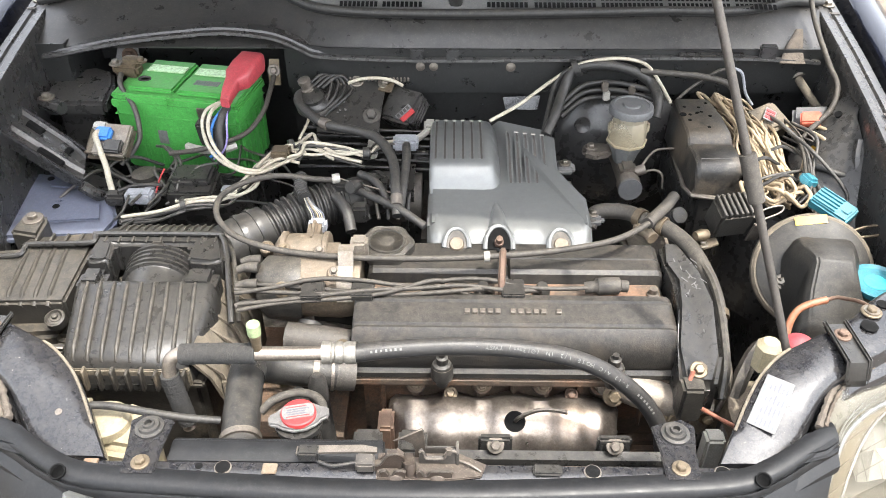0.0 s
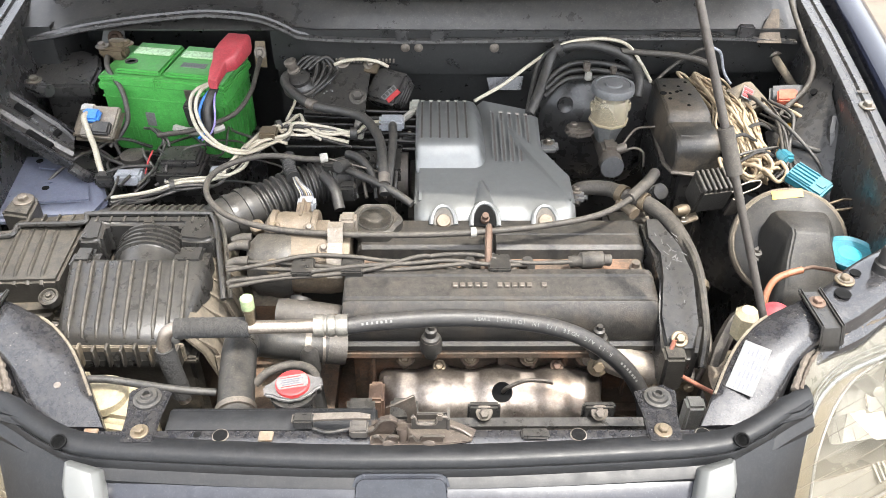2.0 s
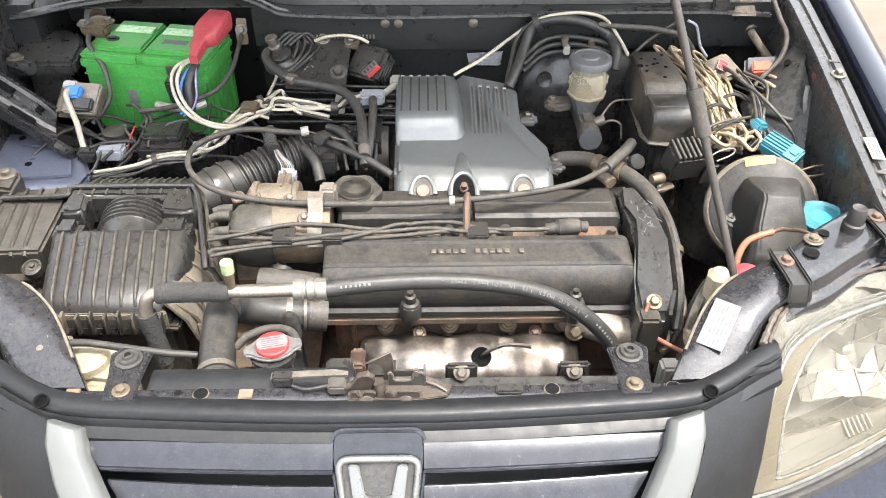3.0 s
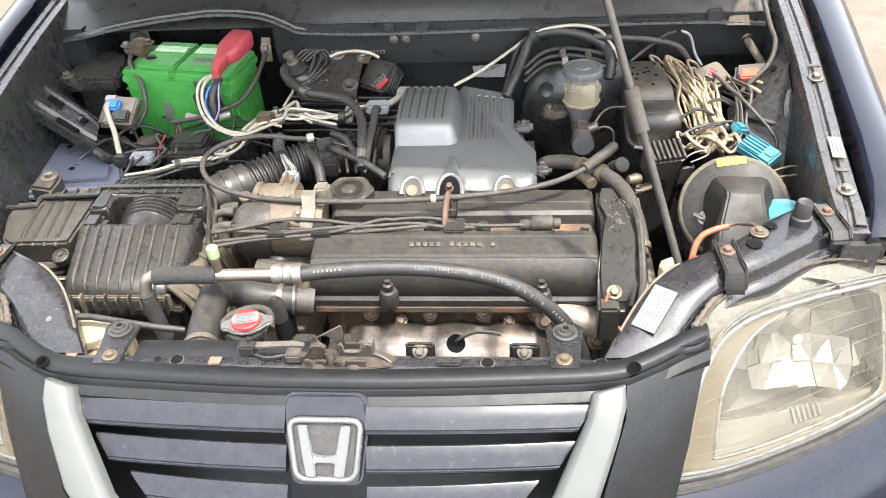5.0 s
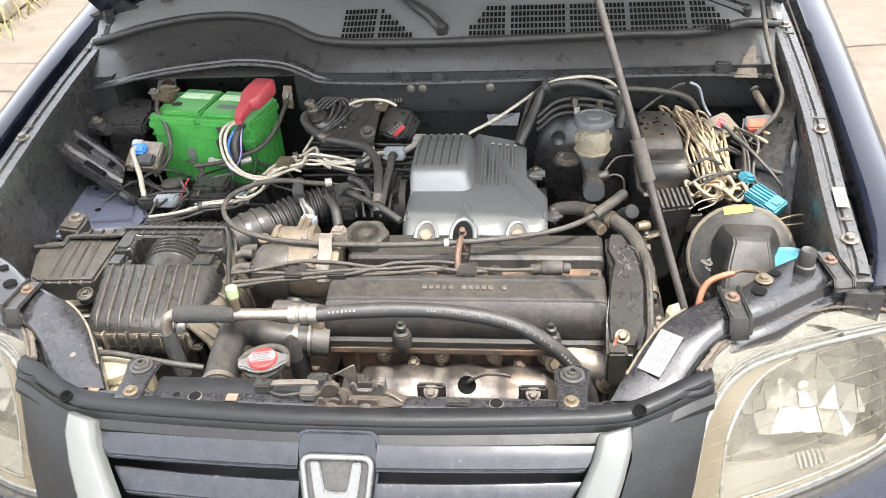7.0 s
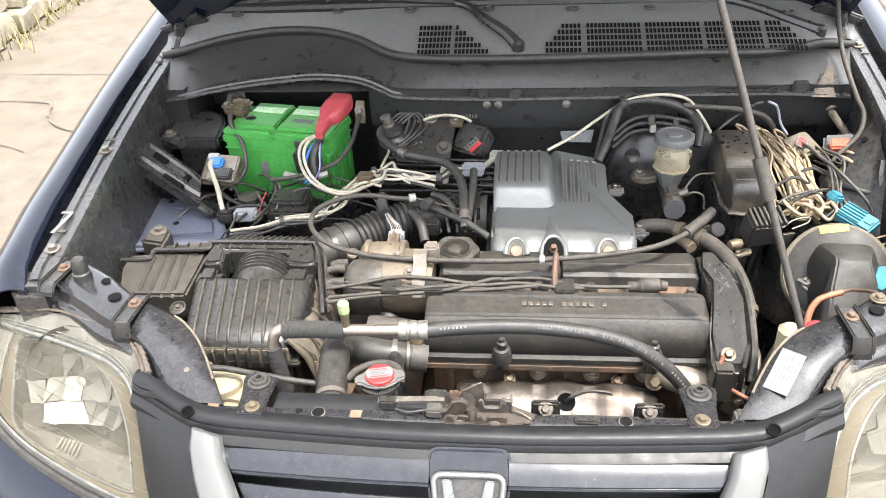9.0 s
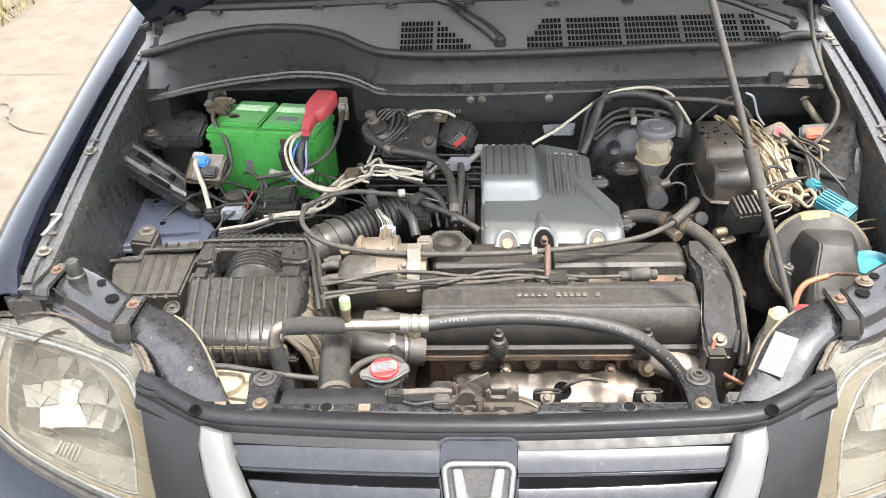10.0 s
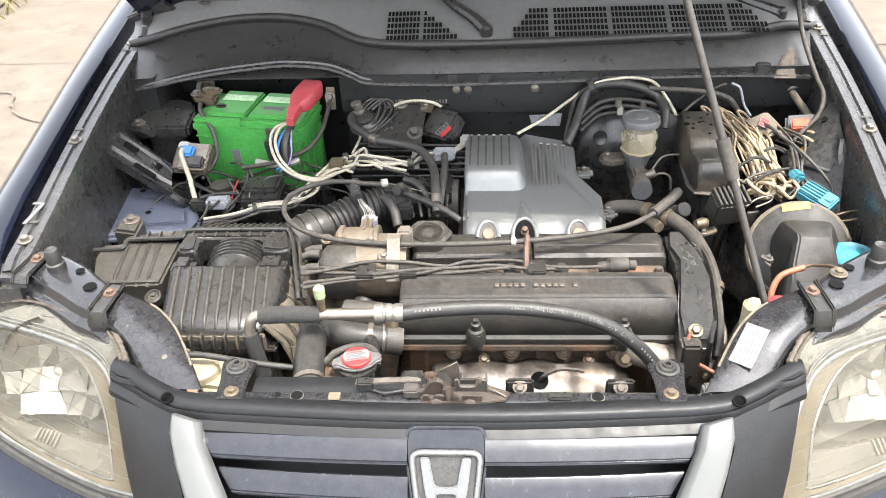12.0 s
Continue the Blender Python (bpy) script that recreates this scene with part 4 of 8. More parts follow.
# distributor
ds = thing("distributor", "oily tan aluminium distributor with dark cap", "distributor", (-0.17, 0.41, 0.84))
part("housing", join(lathe([(0.045, 0.0), (0.05, 0.03), (0.048, 0.09), (0.035, 0.10)], (-0.09, 0.40, 0.862), (-1, 0, 0.02), 22), box(-0.165, -0.10, 0.385, 0.455, 0.86, 0.915, 0.022, seg=4)), ALU_TAN, ds)
part("ignition_cap", lathe([(0.05, 0.0), (0.052, 0.012), (0.046, 0.05), (0.03, 0.065)], (-0.178, 0.395, 0.862), (-1, -0.1, 0.05), 22), PLASTIC_DUSTY, ds, "dusty black distributor cap")
part("coil_cover", lathe([(0.020, 0), (0.030, 0.004), (0.033, 0.02), (0.033, 0.055), (0.029, 0.075), (0.018, 0.082)], (-0.140, 0.438, 0.886), (-1, 0.02, 0.0), 26), ALU_TAN, ds, "dust-covered tan cover")
for x in (-0.212, -0.150):
    part("casting_rib", lathe([(0.034, 0), (0.0365, 0.002), (0.0365, 0.008), (0.034, 0.010)], (x + 0.010, 0.438, 0.886), (-1, 0.02, 0.0), 26), ALU_TAN, ds)
for x, y, z in ((-0.205, 0.418, 0.914), (-0.150, 0.412, 0.914), (-0.236, 0.445, 0.896), (-0.125, 0.372, 0.908), (-0.172, 0.362, 0.896)):
    part("casting_ear", lathe([(0.011, -0.012), (0.011, 0.0), (0.009, 0.002)], (x, y, z), (0, -0.4, 0.9), 14), ALU_TAN, ds)
    bolt(ds, (x, y, z + 0.002), 0.0052, (0, -0.4, 0.9), BRASS if x < -0.2 else STEEL_DARK, 1.3)
part("cover_rim", box(-0.176, -0.156, 0.430, 0.488, 0.885, 0.922, 0.008, seg=3), ALU_TAN, ds)
for p in ((-0.234, 0.36, 0.895), (-0.236, 0.385, 0.905), (-0.238, 0.415, 0.895), (-0.234, 0.34, 0.875), (-0.242, 0.43, 0.87)):
    q = Vector(p)
    part("cap_tower", tube([q, q + Vector((-0.018, 0, 0.0)), q + Vector((-0.03, -0.004, -0.002))], 0.0085, 10, radius=lambda g: 0.0085 - 0.09 * g), RUBBER_DUSTY, ds)
bolt(ds, (-0.198, 0.352, 0.892), 0.007, (0, -0.8, 0.6), BRASS)
bolt(ds, (-0.112, 0.372, 0.905), 0.006, (0, -0.6, 0.8))
part("cable_clip", sheet([[(x, 0.412, 0.905), (x, 0.404, 0.934), (x, 0.388, 0.934), (x, 0.378, 0.915), (x, 0.352, 0.905), (x, 0.340, 0.880)] for x in (-0.120, -0.108, -0.098)], 0.003), ALU, ds, "bright steel cable clip")
part("clip_block", box(-0.105, -0.080, 0.405, 0.43, 0.90, 0.935, 0.004), ALU, ds)
part("thermostat_housing", tube([(-0.19, 0.315, 0.835), (-0.15, 0.31, 0.835), (-0.10, 0.305, 0.83)], 0.022, 16), DARK, ds, "dark housing below the distributor")
part("lower_pipe", tube([(-0.16, 0.34, 0.84), (-0.165, 0.31, 0.82), (-0.15, 0.27, 0.76), (-0.14, 0.25, 0.66)], 0.018, 12), RUBBER, ds, "black water hose")
for k in range(3):
    part("hose_stripe", tube([Vector((-0.1645, 0.312 - 0.012 * k, 0.822 - 0.012 * k)), Vector((-0.164, 0.309 - 0.012 * k, 0.819 - 0.012 * k))], 0.0188, 12, 2), GREYCONN, ds)
for i in range(7):
    c = (0.1 + 0.05 * i, 0, 0)
    wire("sensor_wire", [(-0.172 + 0.003 * i, 0.495, 0.905), (-0.176 + 0.003 * i, 0.507, 0.914), (-0.184 + 0.002 * i, 0.522, 0.918), (-0.192 + 0.001 * i, 0.543, 0.92)], 0.0012, [WIRE_WHITE, TRAY_BLUE, WIRE_BLACK, WIRE_TAN, GREYCONN][i % 5], ds, sides=5)
part("sensor_plug", box(-0.178, -0.150, 0.478, 0.500, 0.895, 0.914, 0.004), GREYCONN, ds)
part("corrugated_loom", ribbed([(-0.19, 0.54, 0.92), (-0.20, 0.565, 0.922), (-0.205, 0.60, 0.92)], 0.0095, 0.006, 0.003), RUBBER, ds)
part("head_stub", lathe([(0.012, 0), (0.012, 0.02), (0.009, 0.024), (0.009, 0.035)], (-0.105, 0.268, 0.835), (0, 0, 1), 12), BRASS, ds, "brass coolant sensor")

# silver intake cover
ic = thing("intake_cover", "silver-grey painted intake manifold cover with ribs and slots", "engine cover", (0.13, 0.62, 0.83))
out = [(0.003, 0.498), (0.259, 0.500), (0.259, 0.583), (0.252, 0.598), (0.221, 0.652), (0.219, 0.668), (0.220, 0.745), (0.212, 0.757), (0.127, 0.776), (0.110, 0.79), (0.003, 0.79)]
main = slab(out, 0.838, 0.901, 0.014, lambda x, y: 0.022 * max(0, min(1, (y - 0.62) / 0.1)) if x > 0.115 else 0, 4)
part("cover", main, SILVER, ic)
secs = []
for y, z, inset in ((0.592, 0.895, 0.003), (0.598, 0.903, 0.002), (0.606, 0.917, 0.001), (0.616, 0.930, 0), (0.626, 0.936, 0), (0.70, 0.937, 0), (0.772, 0.929, 0), (0.787, 0.922, 0.002), (0.794, 0.90, 0.003)):
    x0, x1 = 0.003 + inset, 0.112 - inset
    h = z - 0.88
    secs.append([(x0, y, 0.88), (x0, y, 0.88 + h * 0.85), (x0 + 0.004, y, 0.88 + h * 0.97), (x0 + 0.010, y, z), (x1 - 0.014, y, z), (x1 - 0.005, y, z - h * 0.06), (x1, y, z - h * 0.22), (x1 + 0.012, y, z - h * 0.7), (x1 + 0.02, y, 0.88)])
part("raised_deck", loft(secs), SILVER, ic, sharp=50)
def deck_z(y):
    return (0.936 + 0.001 * min(1, (y - 0.626) / 0.074) if y < 0.70 else 0.937 - (y - 0.70) * 0.111)
def ramp_z(y):
    return 0.9015 + 0.022 * max(0, min(1, (y - 0.62) / 0.1))
def strip_on(x, y0, y1, w, lift, height):
    """A narrow strip along y that follows the cover's top."""
    g = box(x - w, x + w, y0, y1, lift, lift + 0.0004, 0.0)
    bmesh.ops.subdivide_edges(g, edges=[e for e in g.edges if abs(e.verts[0].co.y - e.verts[1].co.y) > 0.05], cuts=7)
    for v in g.verts:
        v.co.z += height(v.co.y)
    return g


# dark strips laid on the deck stand for the shade in its grooves
for i in range(6):
    x = 0.0135 + i * 0.0152
    part("groove_shade", strip_on(x, 0.634, 0.768, 0.0016, 0.0003, deck_z), DARK, ic)
    part("slot", box(x - 0.0034, x + 0.0034, 0.771, 0.776, deck_z(0.775) - 0.001, deck_z(0.775) + 0.0012, 0.0004, seg=1), WHITE, ic)
    for e in (-1, 1):
        part("rib", strip_on(x + e * 0.0034, 0.634, 0.769, 0.0012, 0.0010, deck_z), SILVER, ic)
for i in range(5):
    x = 0.1385 + i * 0.0146
    y1 = 0.748 - 0.21 * (x - 0.1385)
    # dark strip on the ramp, again coloured as groove shade
    part("groove_shade", strip_on(x, 0.615, y1 - 0.006, 0.0016, 0.0006, ramp_z), DARK, ic)
    for e in (-1, 1):
        part("rib", strip_on(x + e * 0.0034, 0.615, y1 - 0.006, 0.0012, 0.0012, ramp_z), SILVER, ic)
    part("slot", box(x - 0.0034, x + 0.0034, y1 - 0.004, y1 + 0.001, ramp_z(y1) - 0.001, ramp_z(y1) + 0.0014, 0.0004, seg=1), WHITE, ic)
LIP = [(0.530, 0.880), (0.530, 0.9013), (0.508, 0.9013), (0.494, 0.8990), (0.480, 0.8920), (0.469, 0.8815), (0.463, 0.868), (0.461, 0.852), (0.4605, 0.838), (0.500, 0.838)]
secs = []
for i in range(41):
    x = 0.003 + 0.256 * i / 40
    near = max(math.exp(-((x - q) / 0.017) ** 2) for q in (0.049, 0.207))
    end = 1 - min(1, i / 2, (40 - i) / 2)
    secs.append([(x, y + 0.010 * end - (0.012 * near if y < 0.49 else 0), z + (0.0045 * near if 0.85 < z < 0.9 and y < 0.5 else 0) - (0.010 * end if z > 0.86 else 0)) for y, z in LIP])
part("front_lip", loft(secs), SILVER, ic, "rounded sunlit front lip", sharp=60)
for x in (0.049, 0.207):
    arc = [(x - 0.019, 0.456, 0.889), (x - 0.017, 0.469, 0.8975), (x - 0.010, 0.481, 0.9025), (x, 0.485, 0.9035), (x + 0.010, 0.481, 0.9025), (x + 0.017, 0.469, 0.8975), (x + 0.019, 0.456, 0.889)]
    part("boss_rim", tube(arc, 0.0042, 8), SILVER, ic)
    # dark sheet over the lip, coloured as the shade in the recess
    part("boss_recess_shade", sheet([[Vector(q) + Vector((0, 0, 0.001)), Vector((x, 0.452, 0.889))] for q in arc], 0.001), DARK, ic)
    part("rubber_mount", lathe([(0.010, 0), (0.012, 0.008), (0.010, 0.012)], (x, 0.464, 0.886), (0, -0.5, 0.85), 16), ALU_TAN, ic, "grimy tan mounting tube")
arc = [(0.092, 0.452, 0.889), (0.094, 0.470, 0.8995), (0.102, 0.484, 0.905), (0.113, 0.489, 0.9065), (0.124, 0.484, 0.905), (0.132, 0.470, 0.8995), (0.134, 0.452, 0.889)]
part("arch", tube(arc, 0.0042, 8), SILVER, ic, "raised rim of the arch")
# near-black sheet over the solid lip stands for the shaded opening
part("arch_shade", sheet([[Vector(q) + Vector((0, 0, 0.0015)), Vector((0.113, 0.450, 0.8905))] for q in arc], 0.001), RECESS_SHADE, ic, "near-black sheet coloured as the shade in the arched opening")
part("arch_stud", lathe([(0.007, 0), (0.007, 0.012), (0.005, 0.013), (0.005, 0.022)], (0.113, 0.462, 0.890), (0, -0.4, 0.9), 12), RUST, ic, "rusty stud in the opening")
part("front_ridge", tube([(0.113, 0.495, 0.892), (0.113, 0.525, 0.8965), (0.112, 0.56, 0.8965)], 0.016, 12, radius=lambda s: 0.018 - s * 0.2), SILVER, ic)
for x, y in ((0.238, 0.705), (-0.010, 0.735), (0.268, 0.555)):
    e = part("mount_ear", box(x - 0.018, x + 0.018, y - 0.016, y + 0.016, 0.868, 0.884, 0.006), PLASTIC_GREY, ic)
    bolt(ic, (x, y, 0.884), 0.006)
im = thing("intake_manifold", "dark cast intake manifold under the silver cover", "intake manifold", (0.13, 0.6, 0.7))
part("plenum", box(-0.01, 0.26, 0.55, 0.77, 0.72, 0.838, 0.02), DARK, im)
for x in (0.03, 0.10, 0.17, 0.24):
    part("runner", tube([(x, 0.60, 0.80), (x, 0.52, 0.82), (x, 0.47, 0.80), (x, 0.46, 0.74)], 0.024, 12), ALU_TAN, im)
part("throttle_body", lathe([(0.045, 0), (0.045, 0.05), (0.038, 0.06)], (-0.01, 0.65, 0.845), (-1, 0, 0), 22), DARK, im)
part("throttle_flange", box(-0.045, -0.022, 0.60, 0.70, 0.80, 0.90, 0.01), PLASTIC, im)

# air conditioning line
ac = thing("air_conditioning_hose", "black rubber air conditioning hose with metal pipe and foam sleeve", "hose", (0.0, 0.18, 0.9))
part("metal_pipe", tube([(-0.29, 0.155, 0.83), (-0.300, 0.162, 0.905), (-0.298, 0.165, 0.935), (-0.288, 0.168, 0.946), (-0.268, 0.169, 0.948), (-0.191, 0.170, 0.948), (-0.108, 0.172, 0.948)], 0.0085, 14), mat("bare_aluminium_pipe", (0.26, 0.225, 0.19), 0.4, 0.75, 0.12, 60, 0.08, 0.15), ac, "bare aluminium pipe")
def foam(pts, r):
    """A sleeve of old foam with a pitted, lumpy skin."""
    bm = tube(pts, r, 26, 44)
    for v in bm.verts:
        v.co += Vector((0.3, 0.5, 1.0)).normalized() * (0.0013 * noise.noise(v.co * 420)) + Vector((0.5, -1.0, 0.4)).normalized() * (0.0011 * noise.noise(v.co * 650))
    return bm


part("foam_sleeve", foam([(-0.283, 0.1685, 0.947), (-0.25, 0.169, 0.948), (-0.193, 0.170, 0.948)], 0.0126), FOAM, ac, "fuzzy black foam sleeve")
part("foam_sleeve", foam([(-0.2905, 0.156, 0.84), (-0.2985, 0.161, 0.895), (-0.3005, 0.1635, 0.918)], 0.0118), FOAM, ac)
part("crimp_fitting", tube([(-0.113, 0.1725, 0.948), (-0.100, 0.1728, 0.948), (-0.072, 0.1735, 0.948)], 0.0140, 18, 10, radius=lambda s: 0.0140 - 0.002 * (0.012 < s < 0.016 or 0.024 < s < 0.028)), mat("crimped_aluminium", (0.25, 0.235, 0.205), 0.42, 0.65, 0.15, 80, 0.1, 0.15), ac, "crimped aluminium ferrule")
AC = [(-0.074, 0.173, 0.947), (-0.026, 0.181, 0.947), (0.043, 0.190, 0.944), (0.112, 0.194, 0.938), (0.182, 0.194, 0.925), (0.233, 0.189, 0.905), (0.278, 0.181, 0.870), (0.306, 0.176, 0.830), (0.322, 0.172, 0.785), (0.33, 0.17, 0.70)]
part("rubber_hose", tube(AC, 0.0112, 18, 8), HOSE_NEW, ac, "smooth black hose with white print")
part("service_valve", lathe([(0.006, 0), (0.006, 0.012), (0.0062, 0.013), (0.0062, 0.019), (0.0072, 0.02), (0.0072, 0.026), (0.006, 0.028)], (-0.190, 0.171, 0.955), n=14), BRASS, ac)
part("valve_cap", lathe([(0.0082, 0), (0.0082, 0.015), (0.0068, 0.0165)], (-0.190, 0.171, 0.980), n=16), mat("pale_green_cap", (0.23, 0.28, 0.15), 0.5), ac, "pale yellow-green plastic cap")
acp = curve_points(AC, 40)
acl = [0.0]
for a, b in zip(acp, acp[1:]):
    acl.append(acl[-1] + (b - a).length)
def hose_pose(s, phi=0.35):
    """A pose on the upper front of the hose s metres along, its x axis running back along the hose so that print reads from behind."""
    i = min(range(len(acl)), key=lambda k: abs(acl[k] - s))
    t = (acp[min(i + 1, len(acp) - 1)] - acp[max(i - 1, 0)]).normalized()
    up = Vector((0, -0.75, 0.66))
    nrm = (up - t * up.dot(t)).normalized()
    x = -t
    y = nrm.cross(x).normalized()
    m = Matrix((x, y, nrm)).transposed().to_4x4()
    m.translation = acp[i] + nrm * 0.0116
    return m
PRINT = mat("white_hose_print", (0.13, 0.128, 0.12), 0.7, 0.0, 0.3, 200, 0)
letters("R-12 A/C HOSE 1/2 IN (\u00d813mm) YWSY -", lambda i, n: hose_pose(0.345 - i * 0.0058), 0.0072, PRINT, ac)
letters("YWSY", lambda i, n: hose_pose(0.475 - i * 0.0058), 0.0072, PRINT, ac)
for s0, k in ((0.020, 7), (0.365, 7)):
    for i in range(k):
        b = box(-0.0013, 0.0013, -0.0014 - 0.0004 * (i % 2), 0.0016, -0.0003, 0.0002, 0)
        bmesh.ops.transform(b, matrix=hose_pose(s0 + i * 0.0058), verts=b.verts)
        part("print_bar", b, PRINT, ac)

# throttle cable
tcable = thing("throttle_cable", "grey-black throttle cable arching over the engine", "cable", (0.0, 0.4, 0.91))
wire("cable", [(-0.150, 0.585, 0.925), (-0.176, 0.579, 0.930), (-0.239, 0.580, 0.935), (-0.289, 0.558, 0.935), (-0.318, 0.526, 0.930), (-0.313, 0.480, 0.925), (-0.274, 0.435, 0.922), (-0.203, 0.408, 0.918), (-0.104, 0.392, 0.920), (0.010, 0.391, 0.920), (0.107, 0.397, 0.921), (0.205, 0.412, 0.922), (0.281, 0.433, 0.925), (0.338, 0.476, 0.925), (0.372, 0.520, 0.925), (0.39, 0.552, 0.92)], 0.0062, RUBBER_DUSTY, tcable, sides=12, steps=8)
part("ferrule", tube([(-0.152, 0.586, 0.926), (-0.14, 0.589, 0.926)], 0.008, 12), WHITE, tcable)
part("cable_tag", tube([(0.088, 0.396, 0.9205), (0.096, 0.3965, 0.9205)], 0.0075, 12), WHITE, tcable)
part("cable_end", tube([(0.335, 0.474, 0.925), (0.372, 0.520, 0.925), (0.391, 0.553, 0.92)], 0.0092, 12), RUBBER_DUSTY, tcable)
wire("inner_wire", [(-0.142, 0.588, 0.926), (-0.10, 0.575, 0.922), (-0.05, 0.562, 0.915)], 0.002, STEEL_DARK, tcable)

# ---- air cleaner and intake hose ----
ab = thing("air_cleaner_box", "dusty black plastic air cleaner box with ribbed lid", "air cleaner", (-0.45, 0.37, 0.6))
part("lower_box", slab([(-0.635, 0.33), (-0.635, 0.44), (-0.50, 0.475), (-0.30, 0.472), (-0.285, 0.44), (-0.292, 0.230), (-0.468, 0.230), (-0.490, 0.30)], 0.62, 0.845, 0.01), AIRBOX, ab, "dirt-caked lower air box")
part("seam_rim", slab([(-0.642, 0.322), (-0.642, 0.446), (-0.50, 0.482), (-0.296, 0.478), (-0.276, 0.44), (-0.288, 0.222), (-0.472, 0.222), (-0.496, 0.295)], 0.826, 0.836, 0.003), AIRBOX, ab)


def lid_z(y):
    return 0.906 - 0.23 * max(0, 0.356 - y)


secs = []
for y, dz, g, xl, xr in ((0.217, -0.046, 0.002, -0.462, -0.312), (0.219, -0.022, 0.004, -0.466, -0.309), (0.224, -0.007, 0.008, -0.470, -0.306), (0.233, -0.0005, 0.011, -0.474, -0.302), (0.260, 0, 0.012, -0.480, -0.297), (0.32, 0, 0.012, -0.487, -0.289), (0.345, 0, 0.012, -0.490, -0.290), (0.354, -0.002, 0.010, -0.490, -0.291), (0.359, -0.008, 0.008, -0.490, -0.292), (0.361, -0.03, 0.006, -0.489, -0.293)):
    z = lid_z(y) + dz
    secs.append([(xl - 0.004, y, 0.84), (xl, y, z - 0.016), (xl + g * 0.4, y, z - 0.005), (xl + g, y, z), (xr - g, y, z), (xr - g * 0.4, y, z - 0.005), (xr, y, z - 0.016), (xr + 0.004, y, 0.84)])
part("front_lid", loft(secs), PLASTIC, ab, "ribbed black front lid", sharp=50)
for x0, x1, y1 in ((-0.490, -0.449, 0.388), (-0.343, -0.291, 0.390)):
    b = box(x0, x1, 0.340, y1, 0.845, 0.907, 0.011, seg=4)
    part("lid_shoulder", b, PLASTIC, ab)
for i in range(9):
    xt, xb = -0.470 + 0.0190 * i, -0.455 + 0.0188 * i
    secs = []
    for k in range(9):
        u = k / 8
        y = 0.2265 + (0.350 - 0.2265) * u
        x, e = xb + (xt - xb) * u, (0.3 if k in (0, 8) else 1)
        base = lid_z(y) - (0.004 if k == 0 else 0)
        secs.append([(x + dx * (0.6 + 0.4 * e), y, base + dz * (e if dz > 0 else 1)) for dx, dz in ((-0.0036, -0.003), (-0.0026, 0.0032), (-0.001, 0.0048), (0.001, 0.0048), (0.0026, 0.0032), (0.0036, -0.003))])
    part("rib", loft(secs), PLASTIC_DUSTY, ab, sharp=60)
for i in range(9):
    x = -0.458 + 0.0188 * i
    part("front_rib", box(x - 0.0022, x + 0.0022, 0.209, 0.222, 0.834, 0.866 + 0.004 * (i % 2), 0.0012, seg=1), AIRBOX, ab)
part("front_wall", box(-0.466, -0.302, 0.2195, 0.228, 0.834, 0.864, 0.002), SEALANT, ab, "mud-caked front wall under the lid")
# left lid with four ribs
part("left_lid", slab([(-0.640, 0.400), (-0.640, 0.438), (-0.608, 0.442), (-0.604, 0.450), (-0.500, 0.452), (-0.499, 0.400), (-0.497, 0.322), (-0.598, 0.318), (-0.615, 0.33)], 0.845, 0.892, 0.010, None, 4), PLASTIC_DUSTY, ab, "ribbed dusty left lid")
for i in range(4):
    xt, xb = -0.593 + 0.0190 * i, -0.578 + 0.0192 * i
    secs = []
    for k in range(7):
        u = k / 6
        y, x, e = 0.3185 + 0.124 * u, xb + (xt - xb) * u, (0.3 if k in (0, 6) else 1)
        z = 0.8918 - (0.006 if k == 0 else 0)
        secs.append([(x + dx, y, z + dz * (e if dz > 0 else 1)) for dx, dz in ((-0.0036, -0.003), (-0.0026, 0.0030), (0, 0.0045), (0.0026, 0.0030), (0.0036, -0.003))])
    part("rib", loft(secs), PLASTIC_DUSTY, ab, sharp=60)
part("left_skirt", slab([(-0.650, 0.345), (-0.646, 0.40), (-0.52, 0.40), (-0.494, 0.33), (-0.505, 0.300), (-0.57, 0.292), (-0.62, 0.315)], 0.80, 0.852, 0.008), AIRBOX, ab, "dusty skirt below the left lid")
part("boss", lathe([(0.014, 0), (0.014, 0.012), (0.011, 0.014), (0.009, 0.010)], (-0.506, 0.306, 0.868), (0, -0.3, 1), 20), PLASTIC_DUSTY, ab)
bolt(ab, (-0.506, 0.305, 0.878), 0.0045, (0, -0.3, 1), AIRBOX)
part("lid_clip", box(-0.497, -0.474, 0.246, 0.262, 0.846, 0.872, 0.003), AIRBOX, ab, "dusty spring clip")
part("lid_clip", tube([(-0.500, 0.252, 0.862), (-0.488, 0.246, 0.876), (-0.476, 0.250, 0.874)], 0.0022, 6), STEEL_DARK, ab)
# rear deck round the collar pocket, seam bead, toothed slope behind it
part("rear_deck", slab([(-0.491, 0.396), (-0.491, 0.456), (-0.304, 0.457), (-0.288, 0.40), (-0.306, 0.392), (-0.343, 0.398), (-0.345, 0.435), (-0.460, 0.435), (-0.455, 0.398), (-0.47, 0.392)], 0.856, 0.908, 0.006, None, 3), PLASTIC, ab)
for i in range(9):
    x = -0.475 + 0.0205 * i
    part("deck_rib", box(x - 0.0018, x + 0.0018, 0.438, 0.452, 0.9065, 0.9100, 0.001, seg=1), PLASTIC_DUSTY, ab)
